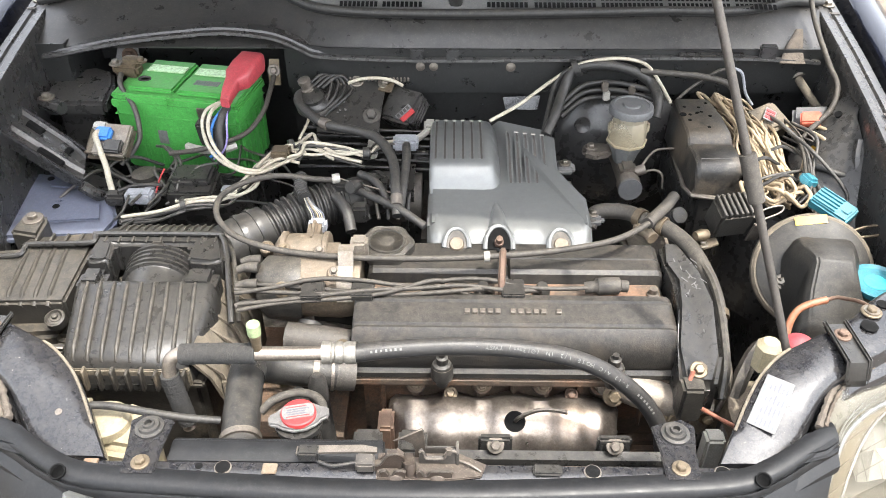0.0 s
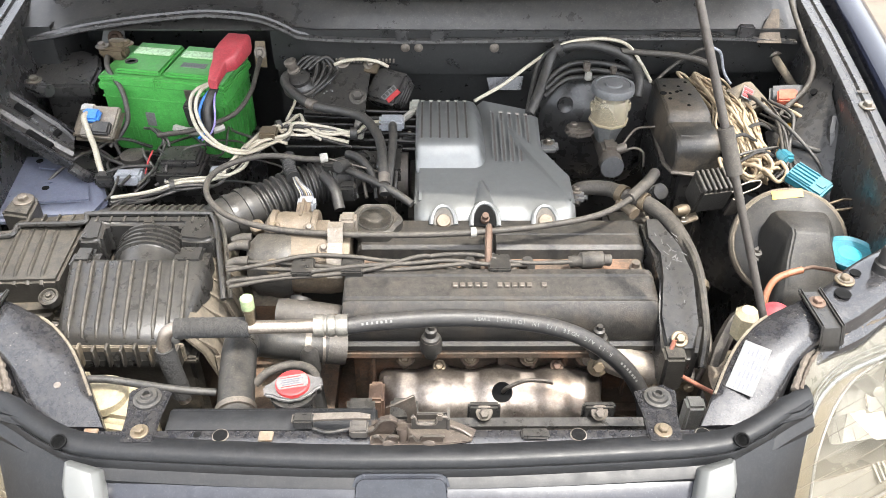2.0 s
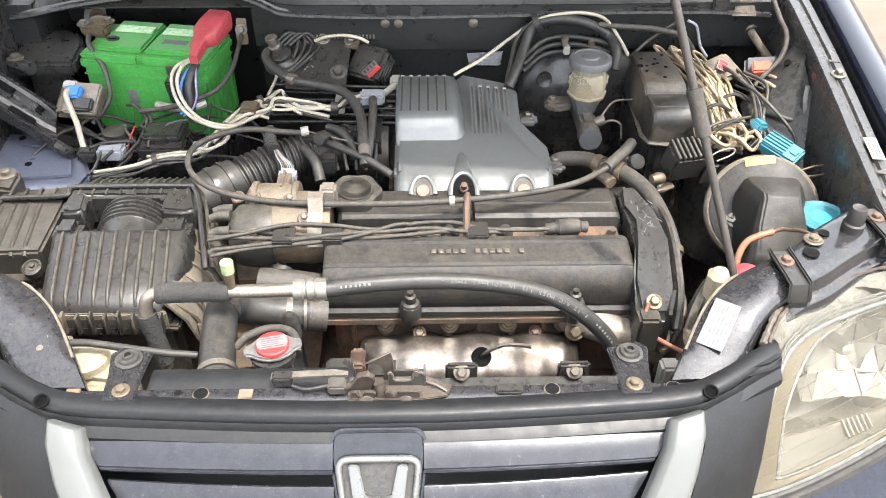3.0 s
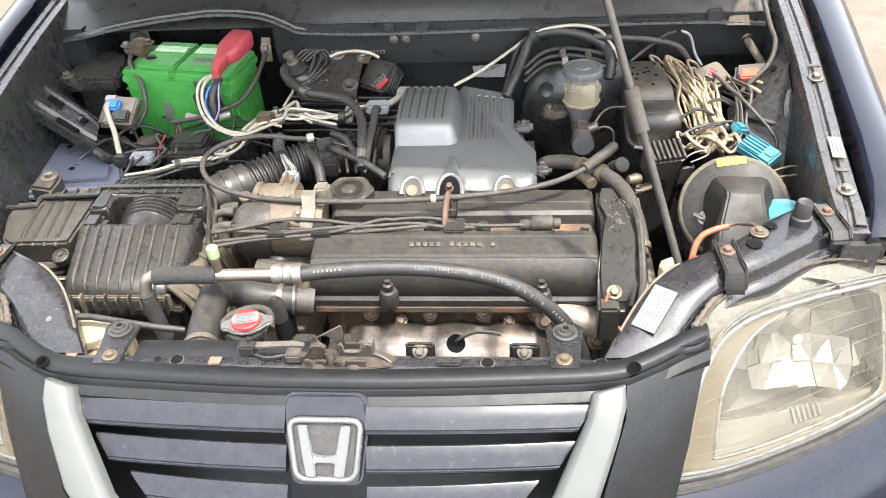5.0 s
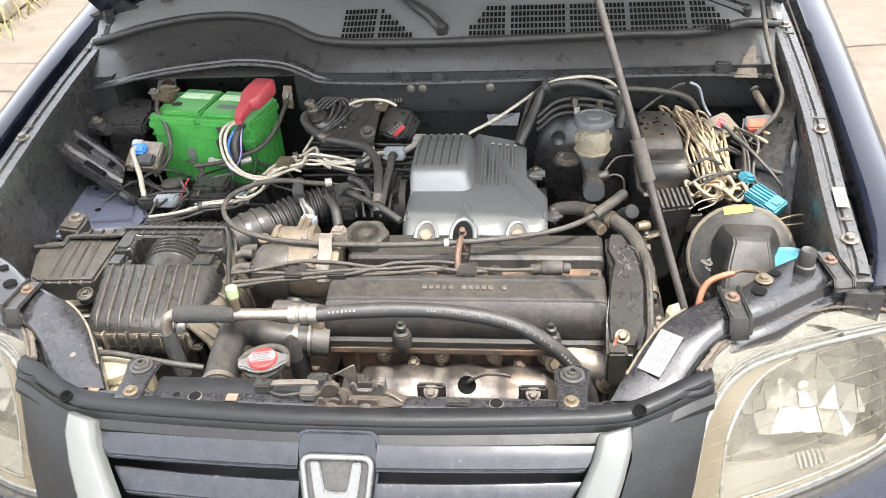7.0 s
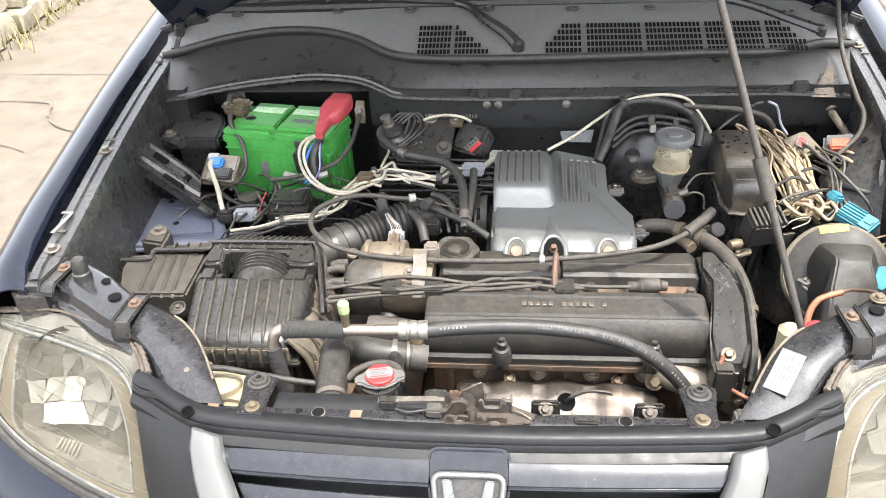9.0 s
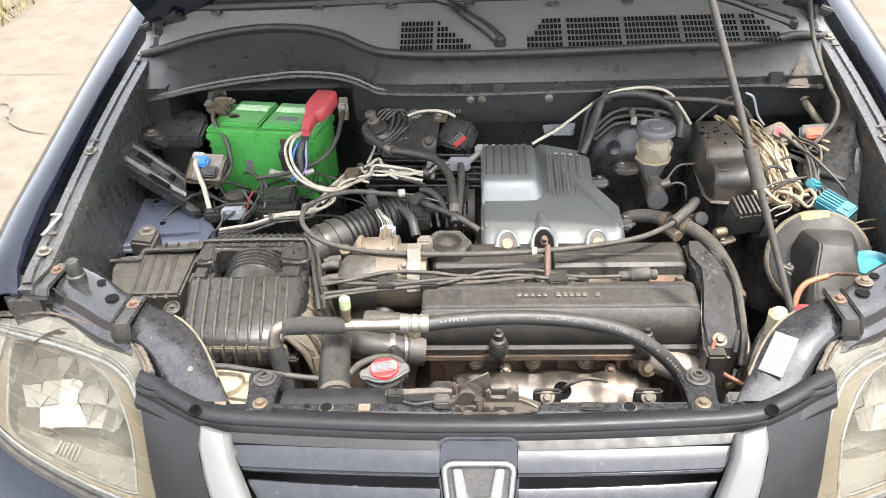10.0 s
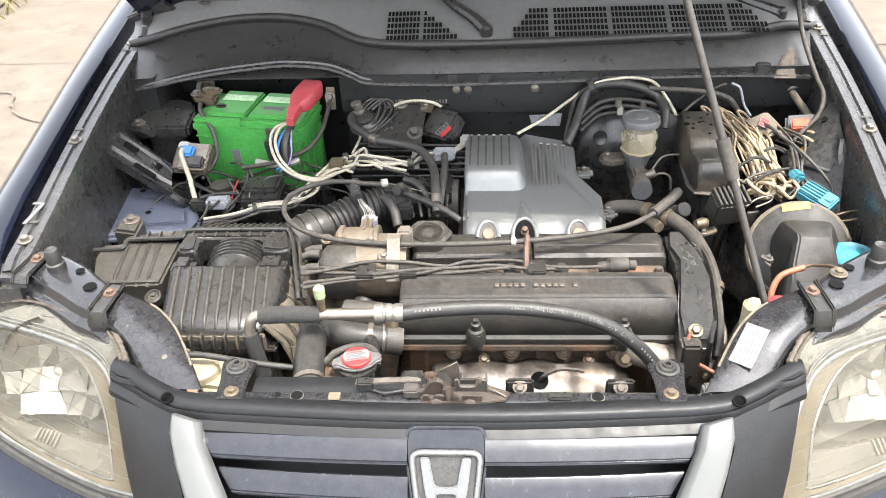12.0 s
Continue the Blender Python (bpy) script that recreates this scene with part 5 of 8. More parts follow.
SEAM = [(-0.648, 0.416, 0.895), (-0.600, 0.420, 0.896), (-0.594, 0.434, 0.900), (-0.585, 0.440, 0.901), (-0.500, 0.441, 0.904), (-0.492, 0.452, 0.908), (-0.480, 0.456, 0.910), (-0.320, 0.457, 0.910), (-0.303, 0.452, 0.908), (-0.292, 0.425, 0.900), (-0.272, 0.345, 0.882), (-0.264, 0.308, 0.868)]
part("seam_bead", tube(SEAM, 0.0042, 8, 5), PLASTIC, ab, "rounded seam bead of the two halves")
part("seam_lip", tube([(x + (0.008 if x > -0.30 else 0), y + 0.007, z - 0.004) for x, y, z in SEAM], 0.0034, 6, 5), PLASTIC_DUSTY, ab)
part("rear_slope", sheet([[(x0, y, z) for x0 in (a, -0.45, -0.40, -0.35, c)] for y, z, a, c in ((0.457, 0.906, -0.488, -0.302), (0.480, 0.901, -0.480, -0.312), (0.505, 0.890, -0.468, -0.325), (0.510, 0.86, -0.468, -0.325))], 0.003), PLASTIC, ab)
for i in range(12):
    x = -0.464 + 0.0122 * i
    part("rear_tooth", loft([[(x + dx, y, z + dz) for dx, dz in ((-0.0022, -0.002), (-0.0014, 0.0034), (0.0014, 0.0034), (0.0022, -0.002))] for y, z in ((0.464, 0.9045), (0.482, 0.9005), (0.504, 0.890))]), PLASTIC_DUSTY, ab)
part("left_slope", sheet([[(-0.605, 0.443, 0.897), (-0.55, 0.443, 0.899), (-0.494, 0.446, 0.903)], [(-0.600, 0.466, 0.892), (-0.55, 0.472, 0.893), (-0.485, 0.478, 0.897)], [(-0.600, 0.470, 0.86), (-0.55, 0.476, 0.86), (-0.485, 0.482, 0.86)]], 0.003), AIRBOX, ab)
for i in range(4):
    x = -0.585 + 0.022 * i
    part("rear_tooth", box(x - 0.002, x + 0.002, 0.447, 0.468, 0.892, 0.9015, 0.001, seg=1), PLASTIC_DUSTY, ab)
part("recess", box(-0.458, -0.345, 0.35, 0.44, 0.80, 0.846, 0.004), PLASTIC, ab)
prof = [(0.036, 0.0), (0.046, 0.002), (0.0480, 0.010), (0.0490, 0.034)]
for k in range(5):
    prof += [(0.0500, 0.036 + 0.0092 * k), (0.0542, 0.0375 + 0.0092 * k), (0.0542, 0.0410 + 0.0092 * k), (0.0500, 0.0425 + 0.0092 * k)]
part("intake_spout", lathe(prof + [(0.040, 0.083)], (-0.386, 0.349, 0.8575), (-0.06, 1, 0.06), 44), PLASTIC, ab, "lying ribbed intake spout")
part("pocket_tab", box(-0.402, -0.386, 0.430, 0.438, 0.900, 0.9125, 0.002), PLASTIC_DUSTY, ab)
# mud-caked right side with thin fins
part("side_wall", sheet([[(-0.300, y, 0.88), (-0.276 - 0.02 * (y - 0.25), y, 0.845), (-0.262, y, 0.80), (-0.262, y, 0.70)] for y in (0.225, 0.30, 0.36, 0.45)], 0.004), SEALANT, ab, "mud-caked side of the air box")
for i in range(6):
    y = 0.236 + i * 0.030
    part("side_fin", sheet([[(-0.292, y, 0.868), (-0.264, y, 0.842), (-0.254, y, 0.80), (-0.252, y, 0.74)], [(-0.292, y + 0.004, 0.868), (-0.264, y + 0.004, 0.842), (-0.254, y + 0.004, 0.80), (-0.252, y + 0.004, 0.74)]], 0.004), SEALANT, ab, "mud-caked fin")
part("mount_stay", slab([(-0.634, 0.47), (-0.632, 0.505), (-0.62, 0.520), (-0.598, 0.520), (-0.588, 0.505), (-0.586, 0.46)], 0.80, 0.902, 0.005), PLASTIC_DUSTY, ab)
bolt(ab, (-0.609, 0.502, 0.902), 0.0085, material=STEEL_DARK, washer=1.9)

ih = thing("intake_duct", "black ribbed rubber intake duct between air box and engine", "intake hose", (-0.2, 0.55, 0.8))
DUCT = mat("dusty_duct_rubber", (0.019, 0.0185, 0.018), 0.5, 0.0, 0.3, 90, 0.2, 0.24, spec=0.35)
part("bellows", ribbed([(-0.262, 0.520, 0.868), (-0.210, 0.556, 0.876), (-0.165, 0.580, 0.880), (-0.135, 0.594, 0.881)], 0.0335, 0.0105, 0.0055, 24), DUCT, ih, "ribbed rubber bellows")
part("duct_end", tube([(-0.320, 0.468, 0.862), (-0.292, 0.496, 0.868), (-0.256, 0.526, 0.870)], 0.038, 22, 6), DUCT, ih)
part("duct", tube([(-0.140, 0.590, 0.881), (-0.10, 0.608, 0.880), (-0.07, 0.63, 0.873), (-0.05, 0.65, 0.86)], 0.034, 22, 5), DUCT, ih)
for p, q, r in (((-0.290, 0.497, 0.868), (-0.283, 0.502, 0.8685), 0.041), ((-0.272, 0.513, 0.869), (-0.266, 0.518, 0.8695), 0.041), ((-0.085, 0.620, 0.877), (-0.078, 0.625, 0.8755), 0.037)):
    part("clamp", tube([p, q], r, 24, 2), PLASTIC, ih)
part("side_stub", tube([(-0.11, 0.585, 0.905), (-0.112, 0.57, 0.925), (-0.120, 0.555, 0.93)], 0.010, 12), DUCT, ih, "small stub on the duct")

# ---- battery ----
bt = thing("battery", "bright green car battery with embossed case", "car battery", (-0.433, 0.885, 0.74))
BM = pose(-0.441, 0.834, 0.030, 0, 0, -10) @ Matrix.Diagonal((0.94, 0.75, 1, 1))
def loc(bm):
    bmesh.ops.transform(bm, matrix=BM, verts=bm.verts)
    return bm
part("case", loc(box(-0.124, 0.124, -0.084, 0.084, 0.785, 0.918, 0.006)), GREEN, bt)
part("base_tray", loc(box(-0.13, 0.13, -0.09, 0.09, 0.60, 0.786, 0.004)), PAINT_BAY, bt, "black steel base under the case")
part("rim", loc(box(-0.128, 0.128, -0.088, 0.088, 0.912, 0.928, 0.003)), GREEN, bt)
part("lid", loc(box(-0.126, 0.126, -0.086, 0.086, 0.928, 0.940, 0.004)), GREEN, bt)
for a, b in ((-0.095, -0.003), (0.003, 0.095)):
    part("lid_deck", loc(box(a, b, -0.070, 0.080, 0.938, 0.950, 0.004)), GREEN, bt)
    part("vent_cover", loc(box(a + 0.008, b - 0.006, 0.012, 0.046, 0.9495, 0.953, 0.006)), mat("pale_green_print", (0.42, 0.60, 0.36), 0.5, 0, 0.5, 200, 0.1), bt, "pale printed vent cover")
    part("handle", loc(box(a, b - 0.004, -0.089, -0.072, 0.922, 0.942, 0.004)), GREEN, bt)
part("charge_eye", loc(lathe([(0.013, 0.949), (0.013, 0.952), (0.009, 0.952), (0.008, 0.950)], (-0.075, -0.028, 0), n=18)), RUBBER, bt, "black charge indicator")
part("barcode_label", loc(box(0.026, 0.075, -0.034, -0.012, 0.950, 0.9508, 0.0)), PAPER, bt, "white barcode label")
for i in range(9):
    part("print_bar", loc(box(0.029 + i * 0.005, 0.0312 + i * 0.005, -0.029, -0.018, 0.9508, 0.9511, 0)), INK, bt)
part("case_step", loc(box(-0.126, 0.126, -0.086, 0.086, 0.897, 0.900, 0.001)), GREEN, bt)
for i in range(5):
    part("case_rib", loc(box(0.078 + i * 0.0095, 0.081 + i * 0.0095, -0.0865, -0.084, 0.79, 0.892, 0.001)), GREEN, bt)
    part("side_rib", loc(box(0.124, 0.1268, -0.07 + i * 0.03, -0.058 + i * 0.03, 0.79, 0.892, 0.001)), GREEN, bt)
for i, w in enumerate((0.02, 0.026, 0.02, 0.022, 0.022, 0.02)):
    part("embossed_mark", loc(box(-0.085 + i * 0.031, -0.085 + i * 0.031 + w * 0.35, -0.0862, -0.084, 0.80, 0.84, 0.001)), GREEN, bt)
    part("embossed_mark", loc(box(-0.085 + i * 0.031 + w * 0.5, -0.085 + i * 0.031 + w * 0.8, -0.0862, -0.084, 0.80, 0.84, 0.001)), GREEN, bt)
part("case_sticker", loc(box(-0.045, -0.026, -0.0853, -0.084, 0.845, 0.872, 0)), PAPER, bt, "small off-white sticker")
part("terminal", loc(lathe([(0.009, 0.93), (0.008, 0.962)], (-0.118, 0.01, 0), n=12)), STEEL, bt)
tl = thing("battery_clamp", "corroded brass battery terminal clamp with bolt", "battery clamp", (-0.56, 0.89, 0.94))
part("clamp_body", join(loc(box(-0.150, -0.095, -0.012, 0.022, 0.944, 0.966, 0.006)), loc(lathe([(0.016, 0.936), (0.016, 0.974), (0.010, 0.976)], (-0.115, 0.012, 0), n=16))), BRASS, tl)
bolt(tl, BM @ Vector((-0.14, -0.006, 0.966)), 0.007, material=STEEL_DARK)
bolt(tl, BM @ Vector((-0.098, 0.018, 0.966)), 0.007, material=BRASS)
wire("cable", [(-0.568, 0.876, 0.980), (-0.556, 0.815, 0.975), (-0.523, 0.772, 0.950), (-0.510, 0.739, 0.920), (-0.513, 0.717, 0.905), (-0.537, 0.695, 0.88)], 0.0062, WIRE_BLACK, tl, "thick black ground cable", 10)
boot = thing("terminal_boot", "soft red rubber boot over the battery terminal", "terminal boot", (-0.33, 0.80, 0.99))
secs = []
BOOT_AT = Vector((0.008, -0.030, 0.020))
for c, wx, wz, tw in (((-0.344, 0.722, 0.984), 0.008, 0.008, 0), ((-0.343, 0.745, 0.990), 0.010, 0.011, 0), ((-0.339, 0.768, 0.996), 0.012, 0.013, 0), ((-0.333, 0.780, 0.999), 0.021, 0.016, 0), ((-0.325, 0.805, 1.003), 0.022, 0.018, 0), ((-0.316, 0.834, 1.006), 0.021, 0.018, 0), ((-0.313, 0.844, 1.005), 0.017, 0.014, 0)):
    secs.append([(c[0] + wx * math.copysign(abs(math.cos(a)) ** 0.35, math.cos(a)), c[1] - 0.45 * wx * math.cos(a), c[2] + wz * math.copysign(abs(math.sin(a)) ** 0.4, math.sin(a))) for a in [2 * math.pi * j / 20 for j in range(20)]])
part("boot", loft([[Vector(q) + BOOT_AT for q in sec] for sec in secs]), RED, boot)
wire("cable_loom", [(-0.346, 0.735, 0.975), (-0.352, 0.715, 0.965), (-0.357, 0.70, 0.945), (-0.355, 0.69, 0.92), (-0.36, 0.69, 0.89)], 0.010, RUBBER, boot, "black corrugated loom", 10)
wire("blue_wire", [(-0.352, 0.728, 0.975), (-0.366, 0.712, 0.96), (-0.372, 0.70, 0.935), (-0.365, 0.695, 0.91), (-0.38, 0.70, 0.895)], 0.0035, BLUE_CONN, boot)
wire("violet_wire", [(-0.344, 0.728, 0.975), (-0.343, 0.705, 0.96), (-0.343, 0.69, 0.935), (-0.352, 0.682, 0.915), (-0.37, 0.685, 0.90)], 0.0024, mat("violet_wire", (0.22, 0.18, 0.40), 0.5), boot)
hd = thing("battery_holder", "battery hold-down brackets with bolts and rod", "battery bracket", (-0.43, 0.93, 0.94))
part("left_plate", sheet([[(-0.612, 0.935, 0.945), (-0.56, 0.94, 0.945)], [(-0.60, 0.945, 0.985), (-0.562, 0.948, 0.988)]], 0.003), PLASTIC_GREY, hd, "grey steel bracket plate")
bolt(hd, (-0.578, 0.940, 0.972), 0.009, (0, -0.9, 0.3), RUST)
part("right_clip", sheet([[(-0.304, 0.886, 0.94), (-0.282, 0.885, 0.94)], [(-0.304, 0.892, 0.965), (-0.282, 0.891, 0.965)], [(-0.302, 0.902, 0.985), (-0.284, 0.901, 0.985)]], 0.003), BRASS, hd, "brass-coloured clip")
bolt(hd, (-0.293, 0.888, 0.968), 0.007, (0, -0.9, 0.4), STEEL_DARK)
wire("hold_rod", [(-0.293, 0.892, 0.960), (-0.294, 0.83, 0.95), (-0.298, 0.788, 0.938), (-0.318, 0.744, 0.922), (-0.353, 0.717, 0.915), (-0.401, 0.706, 0.905), (-0.454, 0.710, 0.895)], 0.006, RUBBER_DUSTY, hd, "dusty black cable", 10)
bx = lone("fuse_holder_box", join(slab([(-0.690, 0.778), (-0.708, 0.895), (-0.64, 0.925), (-0.602, 0.905), (-0.584, 0.855), (-0.578, 0.780)], 0.928, 0.956, 0.006), slab([(-0.675, 0.80), (-0.685, 0.88), (-0.62, 0.90), (-0.598, 0.80)], 0.84, 0.929, 0.006)), PLASTIC, "flat black plastic box beside the battery", "fuse box")
bh = thing("box_bracket", "black steel bracket with a round bolt", "bracket", (-0.69, 0.84, 0.9))
part("arm", tube([(-0.71, 0.80, 0.945), (-0.68, 0.785, 0.95), (-0.65, 0.77, 0.95)], 0.012, 8), PAINT_BAY, bh)
bolt(bh, (-0.68, 0.785, 0.962), 0.008, material=STEEL)
rl = thing("relay", "small black relay taped to the battery front", "relay", (-0.385, 0.735, 0.92))
RM = pose(-0.383, 0.742, 0.925, 12, 0, -10)
part("case", box(-0.022, 0.022, -0.016, 0.016, -0.028, 0.022, 0.004, RM), RUBBER, rl)
part("tab", box(-0.018, 0.0, 0.0, 0.004, 0.018, 0.045, 0.001, RM), STEEL, rl, "bare metal tab")
part("strap", tube([(-0.43, 0.735, 0.895), (-0.40, 0.72, 0.897), (-0.36, 0.718, 0.90), (-0.34, 0.728, 0.902)], 0.007, 6), WHITE, rl, "white plastic strap")

# igniter unit and plugs
ig = thing("ignition_module", "dirty cream ignition module with blue plug", "ignition module", (-0.55, 0.70, 0.88))
IM = pose(-0.552, 0.705, 0.922, 32, 0, -8)
part("plate", box(-0.042, 0.042, -0.034, 0.034, -0.012, 0.004, 0.008, IM), SEALANT, ig)
part("body", box(-0.020, 0.040, -0.032, 0.028, 0.002, 0.014, 0.003, IM), ALU, ig)
part("blue_plug", box(-0.018, 0.012, -0.008, 0.016, 0.012, 0.026, 0.004, IM), BLUE_CONN, ig, "bright blue plug")
part("black_plug", box(0.004, 0.036, -0.030, -0.006, 0.012, 0.024, 0.003, IM), PLASTIC, ig)
part("white_tab", box(-0.03, -0.004, 0.014, 0.030, 0.004, 0.016, 0.003, IM), WHITE, ig)
wire("white_cable", [(-0.560, 0.705, 0.944), (-0.566, 0.69, 0.942), (-0.555, 0.668, 0.925), (-0.543, 0.648, 0.908), (-0.533, 0.625, 0.892), (-0.523, 0.604, 0.872)], 0.0068, WIRE_WHITE, ig, "thick white cable", 10)
part("cable_plug", box(-0.50, -0.455, 0.588, 0.612, 0.868, 0.890, 0.004), GREYCONN, ig, "grey-blue plug")
part("cable_end", box(-0.535, -0.498, 0.59, 0.615, 0.862, 0.885, 0.005), PLASTIC, ig)
lone("vacuum_canister", lathe([(0.030, 0), (0.030, 0.012), (0.026, 0.016), (0.026, 0.024), (0.022, 0.027), (0.022, 0.036), (0.012, 0.04)], (-0.488, 0.664, 0.848), n=24), PLASTIC_DUSTY, "dusty ridged round black canister", "canister")
fb = thing("relay_box", "small black fuse and relay box by the battery", "relay box", (-0.40, 0.645, 0.83))
part("body", box(-0.440, -0.362, 0.612, 0.686, 0.83, 0.878, 0.004), PLASTIC, fb)
part("lid", box(-0.436, -0.368, 0.63, 0.684, 0.878, 0.892, 0.005), PLASTIC, fb)
part("front_lug", box(-0.415, -0.385, 0.604, 0.614, 0.845, 0.872, 0.002), PLASTIC, fb)

# brace bars on the apron
bar = thing("brace_bar", "black slotted steel brace bars across the apron", "brace", (-0.66, 0.69, 0.93))
a0, a1 = Vector((-0.742, 0.748, 0.988)), Vector((-0.596, 0.700, 0.902))
b0, b1 = Vector((-0.728, 0.652, 0.986)), Vector((-0.566, 0.600, 0.900))
up = Vector((0.05, -0.02, 0.09)).normalized()
secs = []
for k in range(7):
    u = k / 6
    p, q = a0.lerp(a1, u), b0.lerp(b1, u)
    if k == 6:
        p, q = p.lerp(q, 0.12), q.lerp(p, 0.12)
    secs.append([p - up * 0.016, p + up * 0.004, p.lerp(q, 0.06) + up * 0.006, p.lerp(q, 0.12), p.lerp(q, 0.40) - up * 0.003, p.lerp(q, 0.5) + up * 0.003, p.lerp(q, 0.62) + up * 0.003, p.lerp(q, 0.70) - up * 0.003, p.lerp(q, 0.88), p.lerp(q, 0.94) + up * 0.006, q + up * 0.004, q - up * 0.018])
part("channel", sheet(secs, 0.003), PAINT_BAY, bar, "black pressed channel with rolled edges")
for e0, e1 in ((a0, a1), (b0, b1)):
    part("edge", tube([e0 + up * 0.006, e1 + up * 0.006], 0.0026, 6, 2), PAINT_SUPPORT, bar)
# near-black bars in the uncut channel, coloured as the shade of its slots
for k, l, f in ((0.16, 0.03, 0.28), (0.45, 0.08, 0.26), (0.66, 0.12, 0.8), (0.82, 0.025, 0.3)):
    p, q = a0.lerp(a1, k - l).lerp(b0.lerp(b1, k - l), f), a0.lerp(a1, k + l).lerp(b0.lerp(b1, k + l), f)
    part("slot", tube([p + up * 0.0, q + up * 0.0], 0.0075, 6, 2), RECESS_SHADE, bar)
part("end_tab", box(-0.030, 0.012, -0.012, 0.012, -0.004, 0.004, 0.003, pose(-0.735, 0.652, 0.990, 0, 18, 12)), PAINT_BAY, bar)
part("lower_foot", tube([(-0.570, 0.602, 0.898), (-0.556, 0.607, 0.880), (-0.552, 0.620, 0.865)], 0.010, 8), PAINT_BAY, bar)
tray = lone("battery_tray", slab([(-0.745, 0.53), (-0.742, 0.640), (-0.700, 0.700), (-0.640, 0.690), (-0.594, 0.668), (-0.560, 0.650), (-0.530, 0.612), (-0.505, 0.560), (-0.515, 0.515), (-0.71, 0.505)], 0.845, 0.862, 0.006), TRAY_BLUE, "navy blue painted steel tray behind the air box", "tray")
for o in ([(-0.665, 0.672), (-0.640, 0.682), (-0.598, 0.660), (-0.600, 0.640), (-0.650, 0.645)], [(-0.640, 0.60), (-0.580, 0.605), (-0.545, 0.60), (-0.530, 0.552), (-0.64, 0.54)]):
    part("pressing", slab(o, 0.861, 0.867, 0.003), TRAY_BLUE, tray)
# tray holes given as near-black discs, their shade put into the colour
for x, y in ((-0.655, 0.668), (-0.615, 0.585)):
    part("hole", lathe([(0.006, 0), (0.006, 0.001)], (x, y, 0.8675), n=14), RECESS_SHADE, tray)
wire_l = thing("drain_hose", "thin black hose along the apron", "hose", (-0.69, 0.55, 0.86))
wire("hose", [(-0.730, 0.655, 0.950), (-0.712, 0.623, 0.930), (-0.695, 0.566, 0.900), (-0.693, 0.517, 0.880), (-0.672, 0.453, 0.850)], 0.0045, WIRE_BLACK, wire_l)

# ---- firewall left: solenoid bracket, relay, lines ----
eg = thing("solenoid_bracket", "black solenoid valve bracket with bolts on the firewall", "solenoid valve", (-0.16, 0.82, 0.92))
part("bracket_plate", sheet([[(-0.20, 0.755, 0.915), (-0.15, 0.748, 0.915), (-0.09, 0.752, 0.917)], [(-0.205, 0.81, 0.945), (-0.15, 0.81, 0.948), (-0.085, 0.812, 0.948)], [(-0.18, 0.86, 0.965), (-0.14, 0.862, 0.968), (-0.08, 0.866, 0.968)]], 0.004), PLASTIC, eg)
for x, y, z, r in ((-0.135, 0.853, 0.966, 0.008), (-0.104, 0.782, 0.932, 0.0095), (-0.162, 0.852, 0.964, 0.005)):
    bolt(eg, (x, y, z), r, (0, -0.5, 0.85), DARK if r > 0.009 else STEEL_DARK)
part("valve_body", join(lathe([(0.026, 0), (0.030, 0.008), (0.030, 0.022), (0.027, 0.026), (0.022, 0.030), (0.021, 0.036), (0.014, 0.040)], (-0.206, 0.808, 0.928), (-0.12, -0.25, 1), 22), box(-0.225, -0.175, 0.815, 0.85, 0.92, 0.955, 0.008)), PLASTIC, eg, "dark round solenoid valve")
part("valve_collar", lathe([(0.0315, 0.010), (0.033, 0.012), (0.033, 0.018), (0.0315, 0.020)], (-0.206, 0.808, 0.928), (-0.12, -0.25, 1), 22), DARK, eg)
part("valve_top", join(lathe([(0.0125, 0), (0.0125, 0.010), (0.009, 0.012), (0.009, 0.022), (0.0115, 0.022), (0.0115, 0.028), (0.008, 0.030)], (-0.218, 0.815, 0.962), (-0.25, -0.2, 1), 12), box(-0.231, -0.206, 0.806, 0.828, 0.962, 0.968, 0.002)), STEEL_DARK, eg, "tarnished steel valve top")
random.seed(77)
for i in range(16):
    u, v = random.uniform(0, 1), random.uniform(0, 1)
    part("grit", lathe([(random.uniform(0.0012, 0.0026), 0), (0.0008, 0.0012)], (-0.196 + 0.055 * u, 0.762 + 0.06 * v, 0.9205 + 0.036 * v), (0, -0.5, 0.85), 6), PLASTIC_GREY, eg)
for k in range(4):
    wire("vacuum_hose", [(-0.225 + 0.01 * k, 0.825, 0.965), (-0.20 + 0.012 * k, 0.845, 0.98), (-0.18 + 0.012 * k, 0.84, 0.975 - 0.006 * k), (-0.185 + 0.01 * k, 0.80, 0.955), (-0.21, 0.775, 0.935 - 0.006 * k)], 0.0042, RUBBER, eg)
pb = thing("relay_unit", "black lamp relay box with white and red label", "relay", (-0.045, 0.82, 0.9))
PM = pose(-0.047, 0.826, 0.924, 40, 0, -30)
part("case", box(-0.034, 0.034, -0.034, 0.032, -0.022, 0.022, 0.006, PM), PLASTIC, pb, "black moulded relay case")
for i in range(4):
    part("fin", box(0.0335, 0.0355, -0.026, 0.026, -0.016 + 0.009 * i, -0.012 + 0.009 * i, 0.0008, PM, seg=1), PLASTIC, pb)
LM = PM @ pose(0.018, -0.016, 0.0222, 0, 0, 62) @ Matrix.Diagonal((0.85, 0.85, 1, 1))
part("label_patch", box(-0.019, 0.019, 0.000, 0.013, 0, 0.0008, 0, LM), PAPER, pb, "white label patch")
part("label_patch", box(-0.015, 0.019, -0.013, -0.001, 0, 0.0008, 0, LM), INK_RED, pb, "red label patch")
